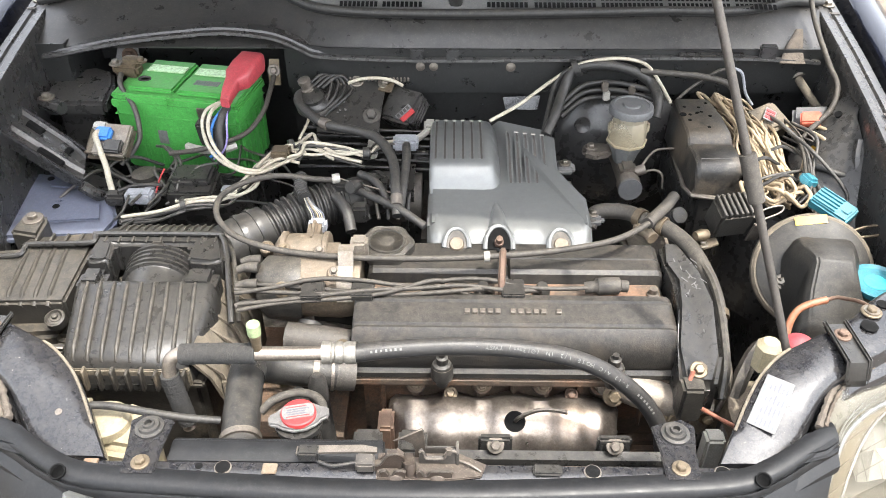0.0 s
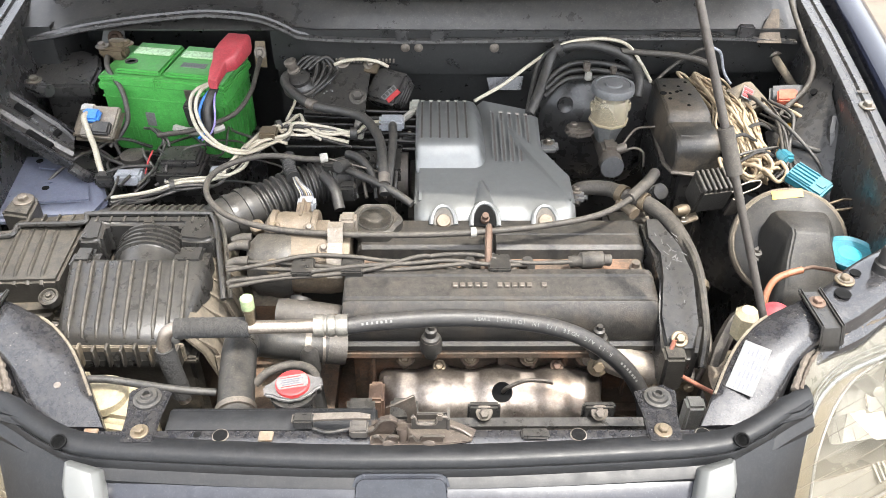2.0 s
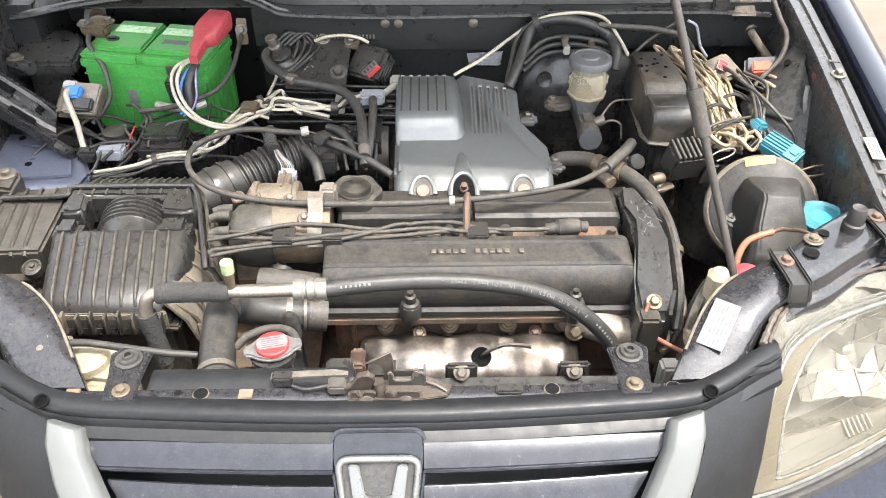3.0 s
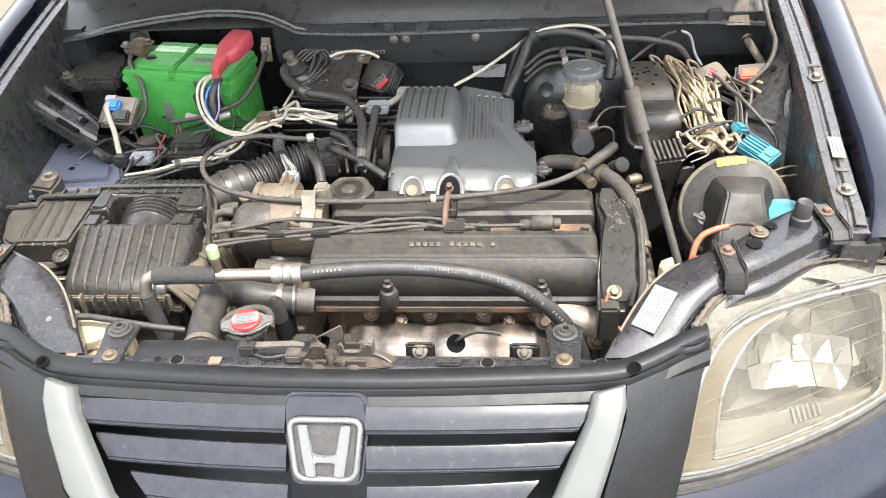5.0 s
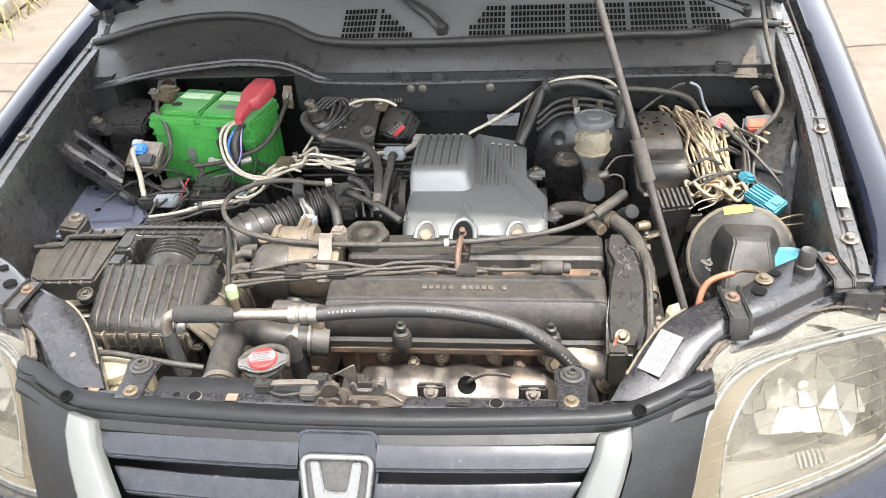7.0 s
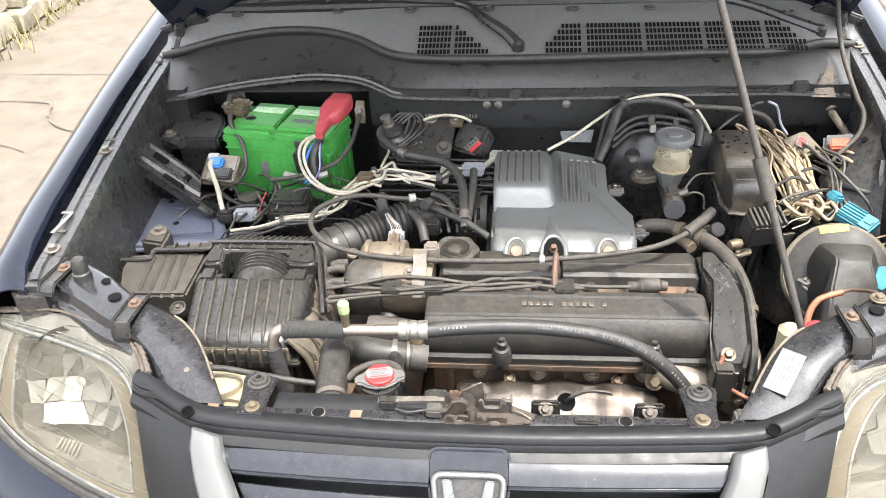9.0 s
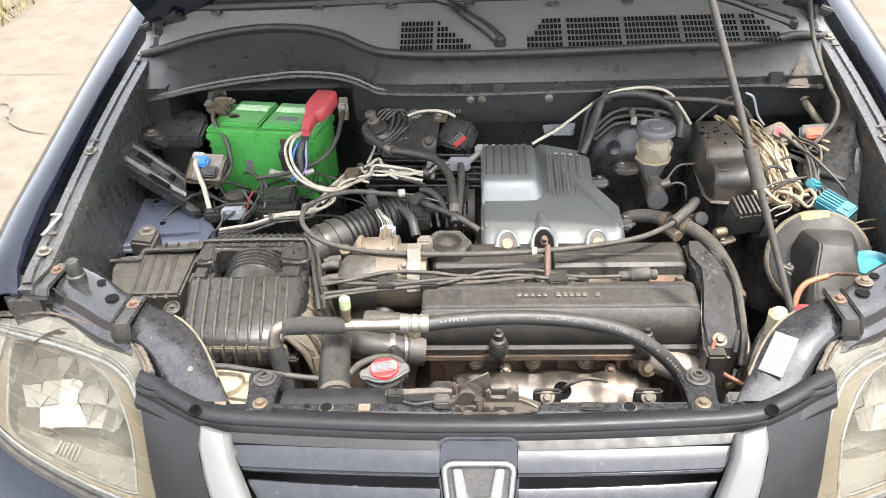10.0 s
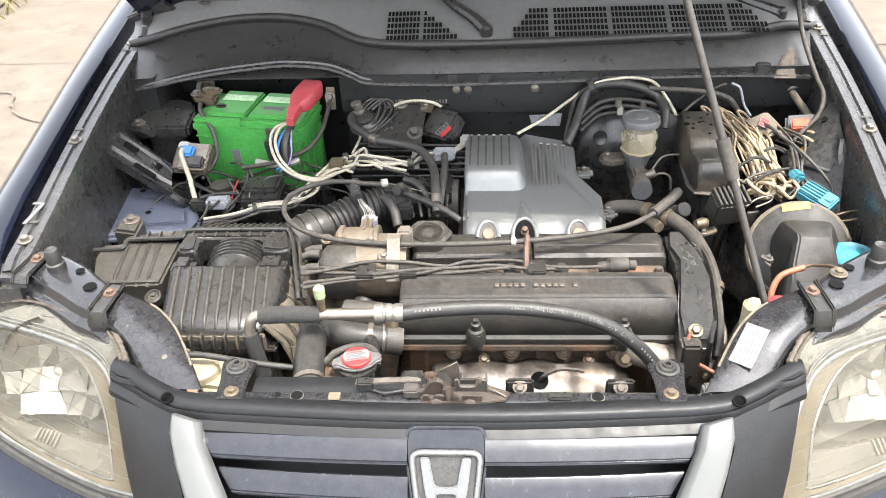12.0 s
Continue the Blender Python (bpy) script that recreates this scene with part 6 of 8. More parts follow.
for i in range(4):
    part("label_bar", box(-0.016 + 0.0085 * i, -0.010 + 0.0085 * i, 0.002, 0.011, 0.0008, 0.0012, 0, LM), RUBBER, pb)
part("foot", sheet([[(-0.095, 0.835, 0.955), (-0.07, 0.82, 0.958)], [(-0.085, 0.87, 0.972), (-0.06, 0.868, 0.972)]], 0.003), BRASS, pb, "brassy steel mounting foot")
bolt(pb, (-0.083, 0.848, 0.964), 0.008, (0, -0.4, 0.9), STEEL)
part("white_plug", box(-0.010, 0.012, 0.755, 0.79, 0.908, 0.925, 0.004), WHITE, pb)
part("grey_plug", box(-0.062, -0.018, 0.700, 0.730, 0.908, 0.928, 0.004, None), GREYCONN, pb, "grey plug")
part("tape", tube([(0.0, 0.765, 0.917), (-0.012, 0.742, 0.917), (-0.025, 0.724, 0.917)], 0.006, 8), WHITE, pb)
wire("white_wire", [(-0.150, 0.843, 0.966), (-0.125, 0.842, 0.975), (-0.095, 0.842, 0.977), (-0.068, 0.842, 0.972), (-0.050, 0.842, 0.962)], 0.0042, WIRE_WHITE, pb)
fl = thing("fuel_lines", "row of thin black pipes across the firewall", "pipes", (-0.1, 0.75, 0.88))
for k in range(6):
    wire("pipe", [(-0.23, 0.79 - 0.017 * k, 0.905 - 0.006 * k), (-0.12, 0.776 - 0.017 * k, 0.908 - 0.005 * k), (0.01, 0.765 - 0.017 * k, 0.91 - 0.005 * k)], 0.0042, PLASTIC, fl)
part("pipe_clip", box(-0.107, -0.089, 0.69, 0.765, 0.898, 0.912, 0.002), WHITE, fl, "white pipe clip")

# hoses at the throttle body
h1 = thing("heater_hose", "black rubber heater hose curving to the manifold", "hose", (-0.15, 0.7, 0.9))
part("hose", tube([(-0.222, 0.835, 0.955), (-0.234, 0.80, 0.962), (-0.225, 0.768, 0.958), (-0.179, 0.722, 0.950), (-0.124, 0.708, 0.945), (-0.083, 0.680, 0.945), (-0.057, 0.625, 0.940), (-0.048, 0.565, 0.930), (-0.044, 0.515, 0.905)], 0.0082, 14, 8), RUBBER, h1)
part("clamp", tube([(-0.185, 0.727, 0.951), (-0.172, 0.717, 0.950)], 0.0098, 14, 2), STEEL_DARK, h1)
part("clamp", tube([(-0.046, 0.545, 0.922), (-0.045, 0.528, 0.915)], 0.0098, 14, 2), STEEL_DARK, h1)
lone("vacuum_hose", tube([(-0.037, 0.692, 0.925), (-0.036, 0.665, 0.940), (-0.034, 0.625, 0.938), (-0.036, 0.575, 0.928), (-0.04, 0.528, 0.905)], 0.0072, 12, 6), RUBBER, "short black vacuum hose beside the intake cover", "hose")
h3 = thing("breather_hose", "black breather hoses lying behind the distributor", "hose", (-0.12, 0.52, 0.9))
for pts, r in (([(-0.13, 0.585, 0.915), (-0.10, 0.56, 0.918), (-0.06, 0.535, 0.915), (-0.03, 0.515, 0.91), (0.0, 0.495, 0.90)], 0.0085), ([(-0.11, 0.61, 0.92), (-0.09, 0.595, 0.922), (-0.07, 0.57, 0.915), (-0.06, 0.545, 0.90)], 0.009), ([(-0.145, 0.56, 0.91), (-0.125, 0.53, 0.905), (-0.115, 0.50, 0.885)], 0.012)):
    wire("hose", pts, r, RUBBER, h3, sides=12)
for p in ((-0.135, 0.585, 0.912), (-0.075, 0.60, 0.905), (-0.06, 0.575, 0.90), (-0.105, 0.545, 0.895)):
    part("valve_block", box(p[0] - 0.014, p[0] + 0.014, p[1] - 0.012, p[1] + 0.012, p[2] - 0.02, p[2] + 0.01, 0.004), PLASTIC, h3)
for k in range(5):
    wire("linkage", [(-0.11 + 0.02 * k, 0.60, 0.89), (-0.10 + 0.018 * k, 0.57, 0.905 - 0.01 * (k % 2)), (-0.09 + 0.015 * k, 0.54, 0.88)], 0.004, STEEL_DARK if k % 2 else RUBBER, h3)

# white wiring bundle
wb = thing("wiring_bundle", "messy cream-white wiring bundle tied with tape", "wiring", (-0.27, 0.65, 0.88))
BUNDLE = [
    [(-0.352, 0.735, 0.985), (-0.375, 0.714, 0.980), (-0.384, 0.701, 0.958), (-0.366, 0.660, 0.938), (-0.331, 0.624, 0.928), (-0.282, 0.607, 0.922), (-0.242, 0.641, 0.920), (-0.209, 0.678, 0.920)],
    [(-0.350, 0.735, 0.985), (-0.367, 0.712, 0.978), (-0.372, 0.691, 0.957), (-0.353, 0.655, 0.938), (-0.316, 0.619, 0.928), (-0.272, 0.615, 0.922), (-0.25, 0.65, 0.915)],
    [(-0.290, 0.597, 0.912), (-0.272, 0.649, 0.918), (-0.242, 0.699, 0.920), (-0.193, 0.700, 0.922), (-0.152, 0.677, 0.917), (-0.099, 0.683, 0.920)],
    [(-0.299, 0.587, 0.907), (-0.261, 0.641, 0.922), (-0.216, 0.660, 0.927), (-0.207, 0.697, 0.927), (-0.154, 0.697, 0.920), (-0.103, 0.676, 0.921), (-0.077, 0.708, 0.922), (-0.019, 0.718, 0.920)],
    [(-0.489, 0.540, 0.880), (-0.431, 0.549, 0.885), (-0.381, 0.570, 0.890), (-0.328, 0.581, 0.890), (-0.297, 0.619, 0.902), (-0.259, 0.685, 0.917), (-0.223, 0.705, 0.922), (-0.203, 0.734, 0.922), (-0.182, 0.686, 0.917), (-0.112, 0.659, 0.912)],
    [(-0.411, 0.577, 0.885), (-0.357, 0.586, 0.888), (-0.310, 0.584, 0.892), (-0.281, 0.611, 0.904), (-0.290, 0.639, 0.912), (-0.265, 0.66, 0.92)],
    [(-0.225, 0.715, 0.922), (-0.216, 0.766, 0.930), (-0.220, 0.789, 0.938)],
    [(-0.305, 0.595, 0.91), (-0.285, 0.62, 0.921), (-0.262, 0.665, 0.926), (-0.235, 0.69, 0.926), (-0.228, 0.675, 0.922), (-0.19, 0.672, 0.918), (-0.15, 0.688, 0.916), (-0.105, 0.672, 0.915)],
    [(-0.31, 0.60, 0.905), (-0.27, 0.63, 0.915), (-0.245, 0.672, 0.922), (-0.20, 0.69, 0.918), (-0.16, 0.665, 0.914)],
    [(-0.325, 0.578, 0.90), (-0.30, 0.57, 0.905), (-0.275, 0.59, 0.912), (-0.28, 0.635, 0.918), (-0.25, 0.655, 0.92), (-0.215, 0.65, 0.915)]]
for i, pts in enumerate(BUNDLE):
    wire("white_wire", pts, 0.0042 if i < 5 else 0.0036, WIRE_WHITE, wb, sides=8, steps=7)
for i in range(9):
    random.seed(40 + i)
    wire("black_wire", [(p[0] + random.uniform(-0.012, 0.012), p[1] + random.uniform(-0.012, 0.012), p[2] - 0.006 + random.uniform(-0.006, 0.006)) for p in (BUNDLE[4] if i % 3 else BUNDLE[3])], 0.003, WIRE_BLACK, wb, sides=6)
part("plug", box(-0.262, -0.232, 0.648, 0.676, 0.922, 0.936, 0.003, None), BRASS, wb, "amber plug")
for p, q in (((-0.286, 0.612, 0.912), (-0.28, 0.622, 0.914)), ((-0.24, 0.697, 0.92), (-0.232, 0.701, 0.92)), ((-0.11, 0.678, 0.918), (-0.098, 0.678, 0.918)), ((-0.40, 0.565, 0.886), (-0.392, 0.568, 0.886))):
    part("tie_wrap", tube([p, q], 0.011, 10, 2), RUBBER, wb)
# dark clutter of looms low in the bay
lm = thing("wiring_loom", "tangle of dusty black wiring looms beneath the battery", "wiring", (-0.4, 0.62, 0.84))
random.seed(5)
for i in range(16):
    x0 = random.uniform(-0.56, -0.33)
    pts = [(x0, random.uniform(0.68, 0.76), random.uniform(0.86, 0.90))]
    for k in range(4):
        pts.append((pts[-1][0] + random.uniform(-0.05, 0.07), pts[-1][1] - random.uniform(0.015, 0.05), random.uniform(0.855, 0.892)))
    wire("loom", pts, random.uniform(0.0022, 0.0045), [WIRE_BLACK, RUBBER, WIRE_BLACK][i % 3], lm)
for i in range(5):
    x, y = -0.52 + 0.045 * i, 0.62 + 0.02 * (i % 3)
    part("plug", box(x - 0.012, x + 0.012, y - 0.01, y + 0.01, 0.85, 0.872, 0.003), [PLASTIC, GREYCONN, ALU_TAN][i % 3], lm)
wire("red_wire", [(-0.45, 0.66, 0.895), (-0.455, 0.64, 0.885), (-0.457, 0.61, 0.87)], 0.002, INK_RED, lm)

# ---- brake booster, master cylinder and hoses ----
bo = thing("brake_booster", "large round black brake booster on the firewall", "brake booster", (0.37, 0.85, 0.8))
part("shell", lathe([(0.13, 0), (0.132, 0.03), (0.125, 0.045), (0.09, 0.065), (0.045, 0.078), (0.02, 0.08)], (0.365, 0.895, 0.82), (0, -1, 0.08), 36), PAINT_BAY, bo)
part("shell_dimple", lathe([(0.016, 0), (0.014, 0.006), (0.009, 0.003)], (0.285, 0.84, 0.885), (0, -1, 0.2), 18), PAINT_BAY, bo)
mc = thing("brake_master_cylinder", "milky brake fluid reservoir on an aluminium master cylinder", "master cylinder", (0.348, 0.72, 0.84))
MCX, MCY = 0.348, 0.742
octo = lambda a: 1.0 / max(0.93, math.cos((a % (math.pi / 4)) - math.pi / 8) ** 1.2)
part("reservoir", lathe([(0.0295, 0.911), (0.0310, 0.914), (0.0312, 0.936), (0.0285, 0.950), (0.0265, 0.954), (0.0265, 0.970)], (MCX, MCY, 0), (0, 0, 1), 32, squash=octo), TANK, mc, "yellowed milky plastic reservoir", sharp=22)
part("fluid", lathe([(0.0150, 0.866), (0.0190, 0.874), (0.0225, 0.888), (0.0285, 0.902), (0.0300, 0.911)], (MCX, MCY, 0), (0, 0, 1), 32, squash=octo), LOWER_TANK, mc, "grey lower half of the reservoir", sharp=22)
part("weld_rim", lathe([(0.0305, 0.9085), (0.0335, 0.909), (0.0335, 0.9125), (0.0305, 0.913)], (MCX, MCY, 0), n=32, squash=octo), CREAM, mc, "cream weld rim round the reservoir")
for s in (-1, 1):
    part("reservoir_lug", slab([(MCX + s * 0.027, MCY - 0.008), (MCX + s * 0.036, MCY - 0.005), (MCX + s * 0.036, MCY + 0.005), (MCX + s * 0.027, MCY + 0.008)], 0.928, 0.946, 0.002), TANK, mc)
part("cap", lathe([(0.033, 0.965), (0.0375, 0.967), (0.0375, 0.977), (0.0355, 0.980), (0.030, 0.981), (0.029, 0.9795), (0.016, 0.980), (0.015, 0.983), (0.010, 0.984), (0.0, 0.984)], (MCX, MCY, 0), (0, 0, 1), 60, squash=lambda a: 1 + 0.014 * math.cos(20 * a)), CAP_GREY, mc, "grey notched screw cap")
part("cylinder", lathe([(0.020, 0), (0.021, 0.004), (0.021, 0.02), (0.018, 0.022), (0.018, 0.10), (0.02, 0.15)], (0.349, 0.668, 0.858), (0, 1, -0.05), 24), STEEL_DARK, mc, "aluminium cylinder with round end cap")
part("end_cap", lathe([(0.0205, -0.004), (0.0205, 0.002)], (0.349, 0.667, 0.858), (0, 1, -0.05), 24), CAP_GREY, mc)
part("outlet", join(box(0.335, 0.365, 0.69, 0.73, 0.84, 0.88, 0.006), lathe([(0.009, 0), (0.009, 0.018)], (0.362, 0.70, 0.872), (1, 0, 0.4), 12)), STEEL_DARK, mc)
part("mount_ear", slab([(0.275, 0.735), (0.272, 0.755), (0.285, 0.77), (0.325, 0.765), (0.325, 0.735), (0.295, 0.725)], 0.876, 0.892, 0.005), STEEL_DARK, mc)
bolt(mc, (0.288, 0.747, 0.892), 0.007, material=STEEL_DARK)
wire("brake_pipe", [(0.372, 0.70, 0.885), (0.385, 0.71, 0.90), (0.40, 0.72, 0.905), (0.43, 0.725, 0.905)], 0.003, STEEL_DARK, mc)
wire("brake_pipe", [(0.37, 0.695, 0.872), (0.39, 0.69, 0.882), (0.405, 0.685, 0.875), (0.408, 0.68, 0.85)], 0.003, STEEL_DARK, mc)

vh = thing("vacuum_hoses", "black braided vacuum and clutch hoses along the firewall", "hoses", (0.3, 0.85, 0.93))
wire("booster_hose", [(0.205, 0.735, 0.925), (0.221, 0.762, 0.950), (0.238, 0.808, 0.972), (0.256, 0.828, 1.002), (0.300, 0.828, 1.013), (0.351, 0.828, 1.005), (0.394, 0.828, 0.981), (0.404, 0.790, 0.965), (0.400, 0.770, 0.940)], 0.012, RUBBER, vh, "thick black hose", 14, 8)
wire("thin_hose", [(0.200, 0.735, 0.925), (0.212, 0.785, 0.950), (0.225, 0.828, 0.974), (0.245, 0.828, 1.001), (0.270, 0.828, 1.001)], 0.006, RUBBER, vh, sides=10)
wire("white_wire", [(0.106, 0.745, 0.945), (0.159, 0.779, 0.960), (0.212, 0.828, 0.976), (0.261, 0.828, 1.012), (0.309, 0.828, 1.024), (0.350, 0.828, 1.024), (0.385, 0.828, 1.012), (0.412, 0.820, 0.980), (0.422, 0.775, 0.968)], 0.0042, WIRE_WHITE, vh, "clean white wire", 8, 8)
wire("grey_hose", [(0.373, 0.828, 1.002), (0.422, 0.828, 0.998), (0.483, 0.828, 0.992), (0.536, 0.828, 0.976), (0.569, 0.828, 0.931)], 0.0075, RUBBER_DUSTY, vh, "dusty grey-black hose", 10)
for y, z in ((0.842, 0.972), (0.84, 0.958), (0.838, 0.944)):
    wire("hose", [(0.24, y - 0.02, z - 0.03), (0.28, y, z - 0.006), (0.33, y, z), (0.38, y - 0.012, z - 0.004), (0.42, y - 0.02, z - 0.015)], 0.0065, RUBBER, vh, sides=10)
for x, z in ((0.315, 0.968), (0.365, 0.962), (0.32, 0.95)):
    part("hose_clip", box(x - 0.006, x + 0.006, 0.826, 0.838, z - 0.008, z + 0.010, 0.002), WHITE if z < 0.955 else STEEL_DARK, vh)
wire("thin_wire", [(0.430, 0.790, 0.955), (0.468, 0.828, 0.968), (0.509, 0.828, 1.001), (0.527, 0.828, 1.007)], 0.004, RUBBER_DUSTY, vh)
part("tie", tube([(0.256, 0.828, 1.004), (0.265, 0.828, 1.009)], 0.016, 12, 2), RUBBER, vh)
wire("wire_pair", [(0.537, 0.828, 1.009), (0.555, 0.828, 0.998), (0.569, 0.828, 0.961), (0.580, 0.810, 0.945)], 0.0035, GREYCONN, vh)
lone("firewall_plate", sheet([[(0.14, 0.862, 0.905), (0.20, 0.860, 0.905)], [(0.135, 0.872, 0.925), (0.205, 0.87, 0.93)]], 0.004), PAINT_SUPPORT, "dark blue-grey painted steel plate behind the intake cover", "plate")

# ---- fuse box with domed lid ----
LIDMAT = mat("dusty_lid_plastic", (0.014, 0.0135, 0.0125), 0.4, 0.0, 0.35, 60, 0.2, 0.22, stain=(0.15, 0.115, 0.08), stain_amt=0.35, spec=0.4)
fx = thing("under_hood_fuse_box", "dusty black fuse box with stepped domed lid", "fuse box", (0.45, 0.66, 0.85))
secs = []
for y, x0, x1, z in ((0.583, 0.426, 0.512, 0.915), (0.586, 0.425, 0.514, 0.930), (0.593, 0.424, 0.516, 0.940), (0.605, 0.423, 0.517, 0.946), (0.64, 0.421, 0.516, 0.948), (0.655, 0.420, 0.514, 0.947), (0.662, 0.420, 0.512, 0.956), (0.675, 0.419, 0.511, 0.962), (0.73, 0.418, 0.507, 0.966), (0.79, 0.418, 0.500, 0.966), (0.803, 0.422, 0.494, 0.958), (0.806, 0.424, 0.492, 0.93)):
    x0, y = x0 + 0.012, 0.806 - (0.806 - y) * 0.90
    secs.append([(x0 - 0.002, y, 0.885), (x0 + 0.001, y, z - 0.010), (x0 + 0.004, y, z - 0.003), (x0 + 0.010, y, z), (x1 - 0.012, y, z), (x1 - 0.005, y, z - 0.003), (x1 - 0.002, y, z - 0.010), (x1 + 0.001, y, 0.885)])
part("lid", soften(loft(secs), 0.0015, 2, 24), LIDMAT, fx, "domed dusty lid with water marks", sharp=30)
part("base", slab([(0.446, 0.612), (0.502, 0.612), (0.508, 0.66), (0.495, 0.795), (0.428, 0.798), (0.428, 0.66)], 0.78, 0.885, 0.008), PLASTIC, fx)
part("lid_rim", tube([(0.436, 0.806, 0.888), (0.430, 0.675, 0.888), (0.436, 0.604, 0.888), (0.514, 0.604, 0.888), (0.518, 0.655, 0.888)], 0.004, 6, 2), STEEL_DARK, fx)
# near-black discs on the lid, coloured as the shade of a hole and dents
part("lid_hole_shade", lathe([(0.006, 0), (0.006, 0.001)], (0.436, 0.735, 0.9662), n=12), RECESS_SHADE, fx)
random.seed(11)
for i in range(10):
    part("dent_shade", lathe([(0.0035, 0), (0.003, 0.0008)], (random.uniform(0.44, 0.485), random.uniform(0.69, 0.78), 0.9655), n=8), RECESS_SHADE, fx)

# ---- relay with fins, actuator, turquoise box ----
r2 = thing("finned_relay", "dusty black finned relay on a steel bracket", "relay", (0.47, 0.5, 0.9))
QM = pose(0.466, 0.497, 0.93, 18, 0, 12)
part("case", box(-0.028, 0.028, -0.020, 0.022, -0.036, 0.016, 0.004, QM), PLASTIC_DUSTY, r2)
for i in range(7):
    part("fin", box(-0.026 + i * 0.0085, -0.0215 + i * 0.0085, -0.02, 0.021, 0.014, 0.023, 0.0012, QM, seg=1), PLASTIC_DUSTY, r2)
part("bracket", box(0.022, 0.045, -0.03, -0.026, -0.04, 0.005, 0.003, QM), STEEL_DARK, r2)
part("brass_plug", lathe([(0.008, 0), (0.010, 0.008), (0.007, 0.022)], (0.428, 0.475, 0.905), (-1, -0.4, 0.1), 10), BRASS, r2)
wire("loop_clip", [(0.492, 0.478, 0.935), (0.51, 0.486, 0.945), (0.535, 0.49, 0.948), (0.53, 0.478, 0.945), (0.505, 0.47, 0.938)], 0.0022, STEEL, r2)

ACT = mat("scuffed_black_plastic", (0.015, 0.0145, 0.0135), 0.5, 0.0, 0.3, 90, 0.2, 0.17, spec=0.28)
cr = thing("vacuum_actuator", "round dusty black vacuum actuator with tan rim", "actuator", (0.555, 0.39, 0.85))
ca = Vector((-0.18, -0.72, 0.62)).normalized()
cc0 = Vector((0.566, 0.404, 0.893))
part("drum", lathe([(0.066, -0.085), (0.078, -0.06), (0.080, -0.02), (0.080, -0.004)], cc0, ca, 40), ACT, cr)
part("rim", lathe([(0.081, -0.022), (0.0845, -0.018), (0.0845, -0.002), (0.081, 0.002), (0.074, 0.003)], cc0, ca, 40), SEALANT, cr, "rust-tan crimped rim")
part("face", lathe([(0.079, -0.01), (0.078, 0.004), (0.060, 0.012), (0.03, 0.014), (0.0, 0.014)], cc0, ca, 40), ACT, cr)
FM = Matrix.Translation(cc0) @ Vector((0, 0, 1)).rotation_difference(ca).to_matrix().to_4x4()
secs = []
for y, x0, x1, z, g in ((0.418, 0.520, 0.606, 0.930, 0.010), (0.412, 0.514, 0.608, 0.950, 0.012), (0.385, 0.514, 0.600, 0.958, 0.012), (0.354, 0.522, 0.584, 0.962, 0.006), (0.346, 0.522, 0.584, 0.957, 0.006), (0.318, 0.510, 0.590, 0.930, 0.008), (0.285, 0.500, 0.596, 0.905, 0.010), (0.276, 0.498, 0.596, 0.880, 0.010)):
    x0, x1 = x0 + 0.010, x1 + 0.010
    secs.append([(x0 - 0.010, y, 0.83), (x0 - 0.004, y, z - 0.030), (x0 + g * 0.3, y, z - 0.006), (x0 + g, y, z), (x1 - g, y, z - 0.004), (x1 - g * 0.3, y, z - 0.010), (x1 + 0.008, y, z - 0.034), (x1 + 0.012, y, 0.83)])
part("housing", soften(loft(secs), 0.003, 2, 28), ACT, cr, "black angular plastic cover", sharp=40)
bolt(cr, FM @ Vector((-0.045, -0.012, 0.014)), 0.007, ca, STEEL)
part("lever", tube([FM @ Vector((-0.06, -0.004, 0.016)), FM @ Vector((-0.045, -0.012, 0.022)), FM @ Vector((-0.035, 0.02, 0.018))], 0.004, 6), STEEL, cr)
yl = box(-0.022, 0.022, -0.0065, 0.0065, 0, 0.001, 0)
bmesh.ops.transform(yl, matrix=FM @ Matrix.Translation((0.004, 0.0735, 0.0062)) @ pose(0, 0, 0, -16, 0, 0), verts=yl.verts)
part("yellow_label", yl, YELLOW, cr, "bright yellow label")

tq = thing("turquoise_box", "turquoise plastic connector box with grooves", "connector box", (0.615, 0.515, 0.9))
TM = pose(0.621, 0.508, 0.934, 16, 10, -48) @ Matrix.Diagonal((0.74, 0.70, 0.9, 1))
part("case", box(-0.043, 0.043, -0.026, 0.026, -0.012, 0.010, 0.004, TM), BLUE, tq)
for i in range(5):
    part("ridge", box(-0.04, 0.012, -0.02 + i * 0.0095, -0.0165 + i * 0.0095, 0.009, 0.013, 0.001, TM, seg=1), BLUE, tq)
part("button", box(0.018, 0.036, -0.008, 0.008, 0.009, 0.012, 0.003, TM), BLUE, tq)
lone("turquoise_plug", box(-0.012, 0.012, -0.012, 0.012, -0.008, 0.008, 0.004, pose(0.60, 0.565, 0.945, 10, 20, 30)), BLUE, "small turquoise plug among the wires", "plug")

# ---- coiled cream wires and plugs ----
rp = thing("coiled_wires", "bundle of coiled grimy cream wires", "wiring", (0.55, 0.68, 0.9))
random.seed(21)
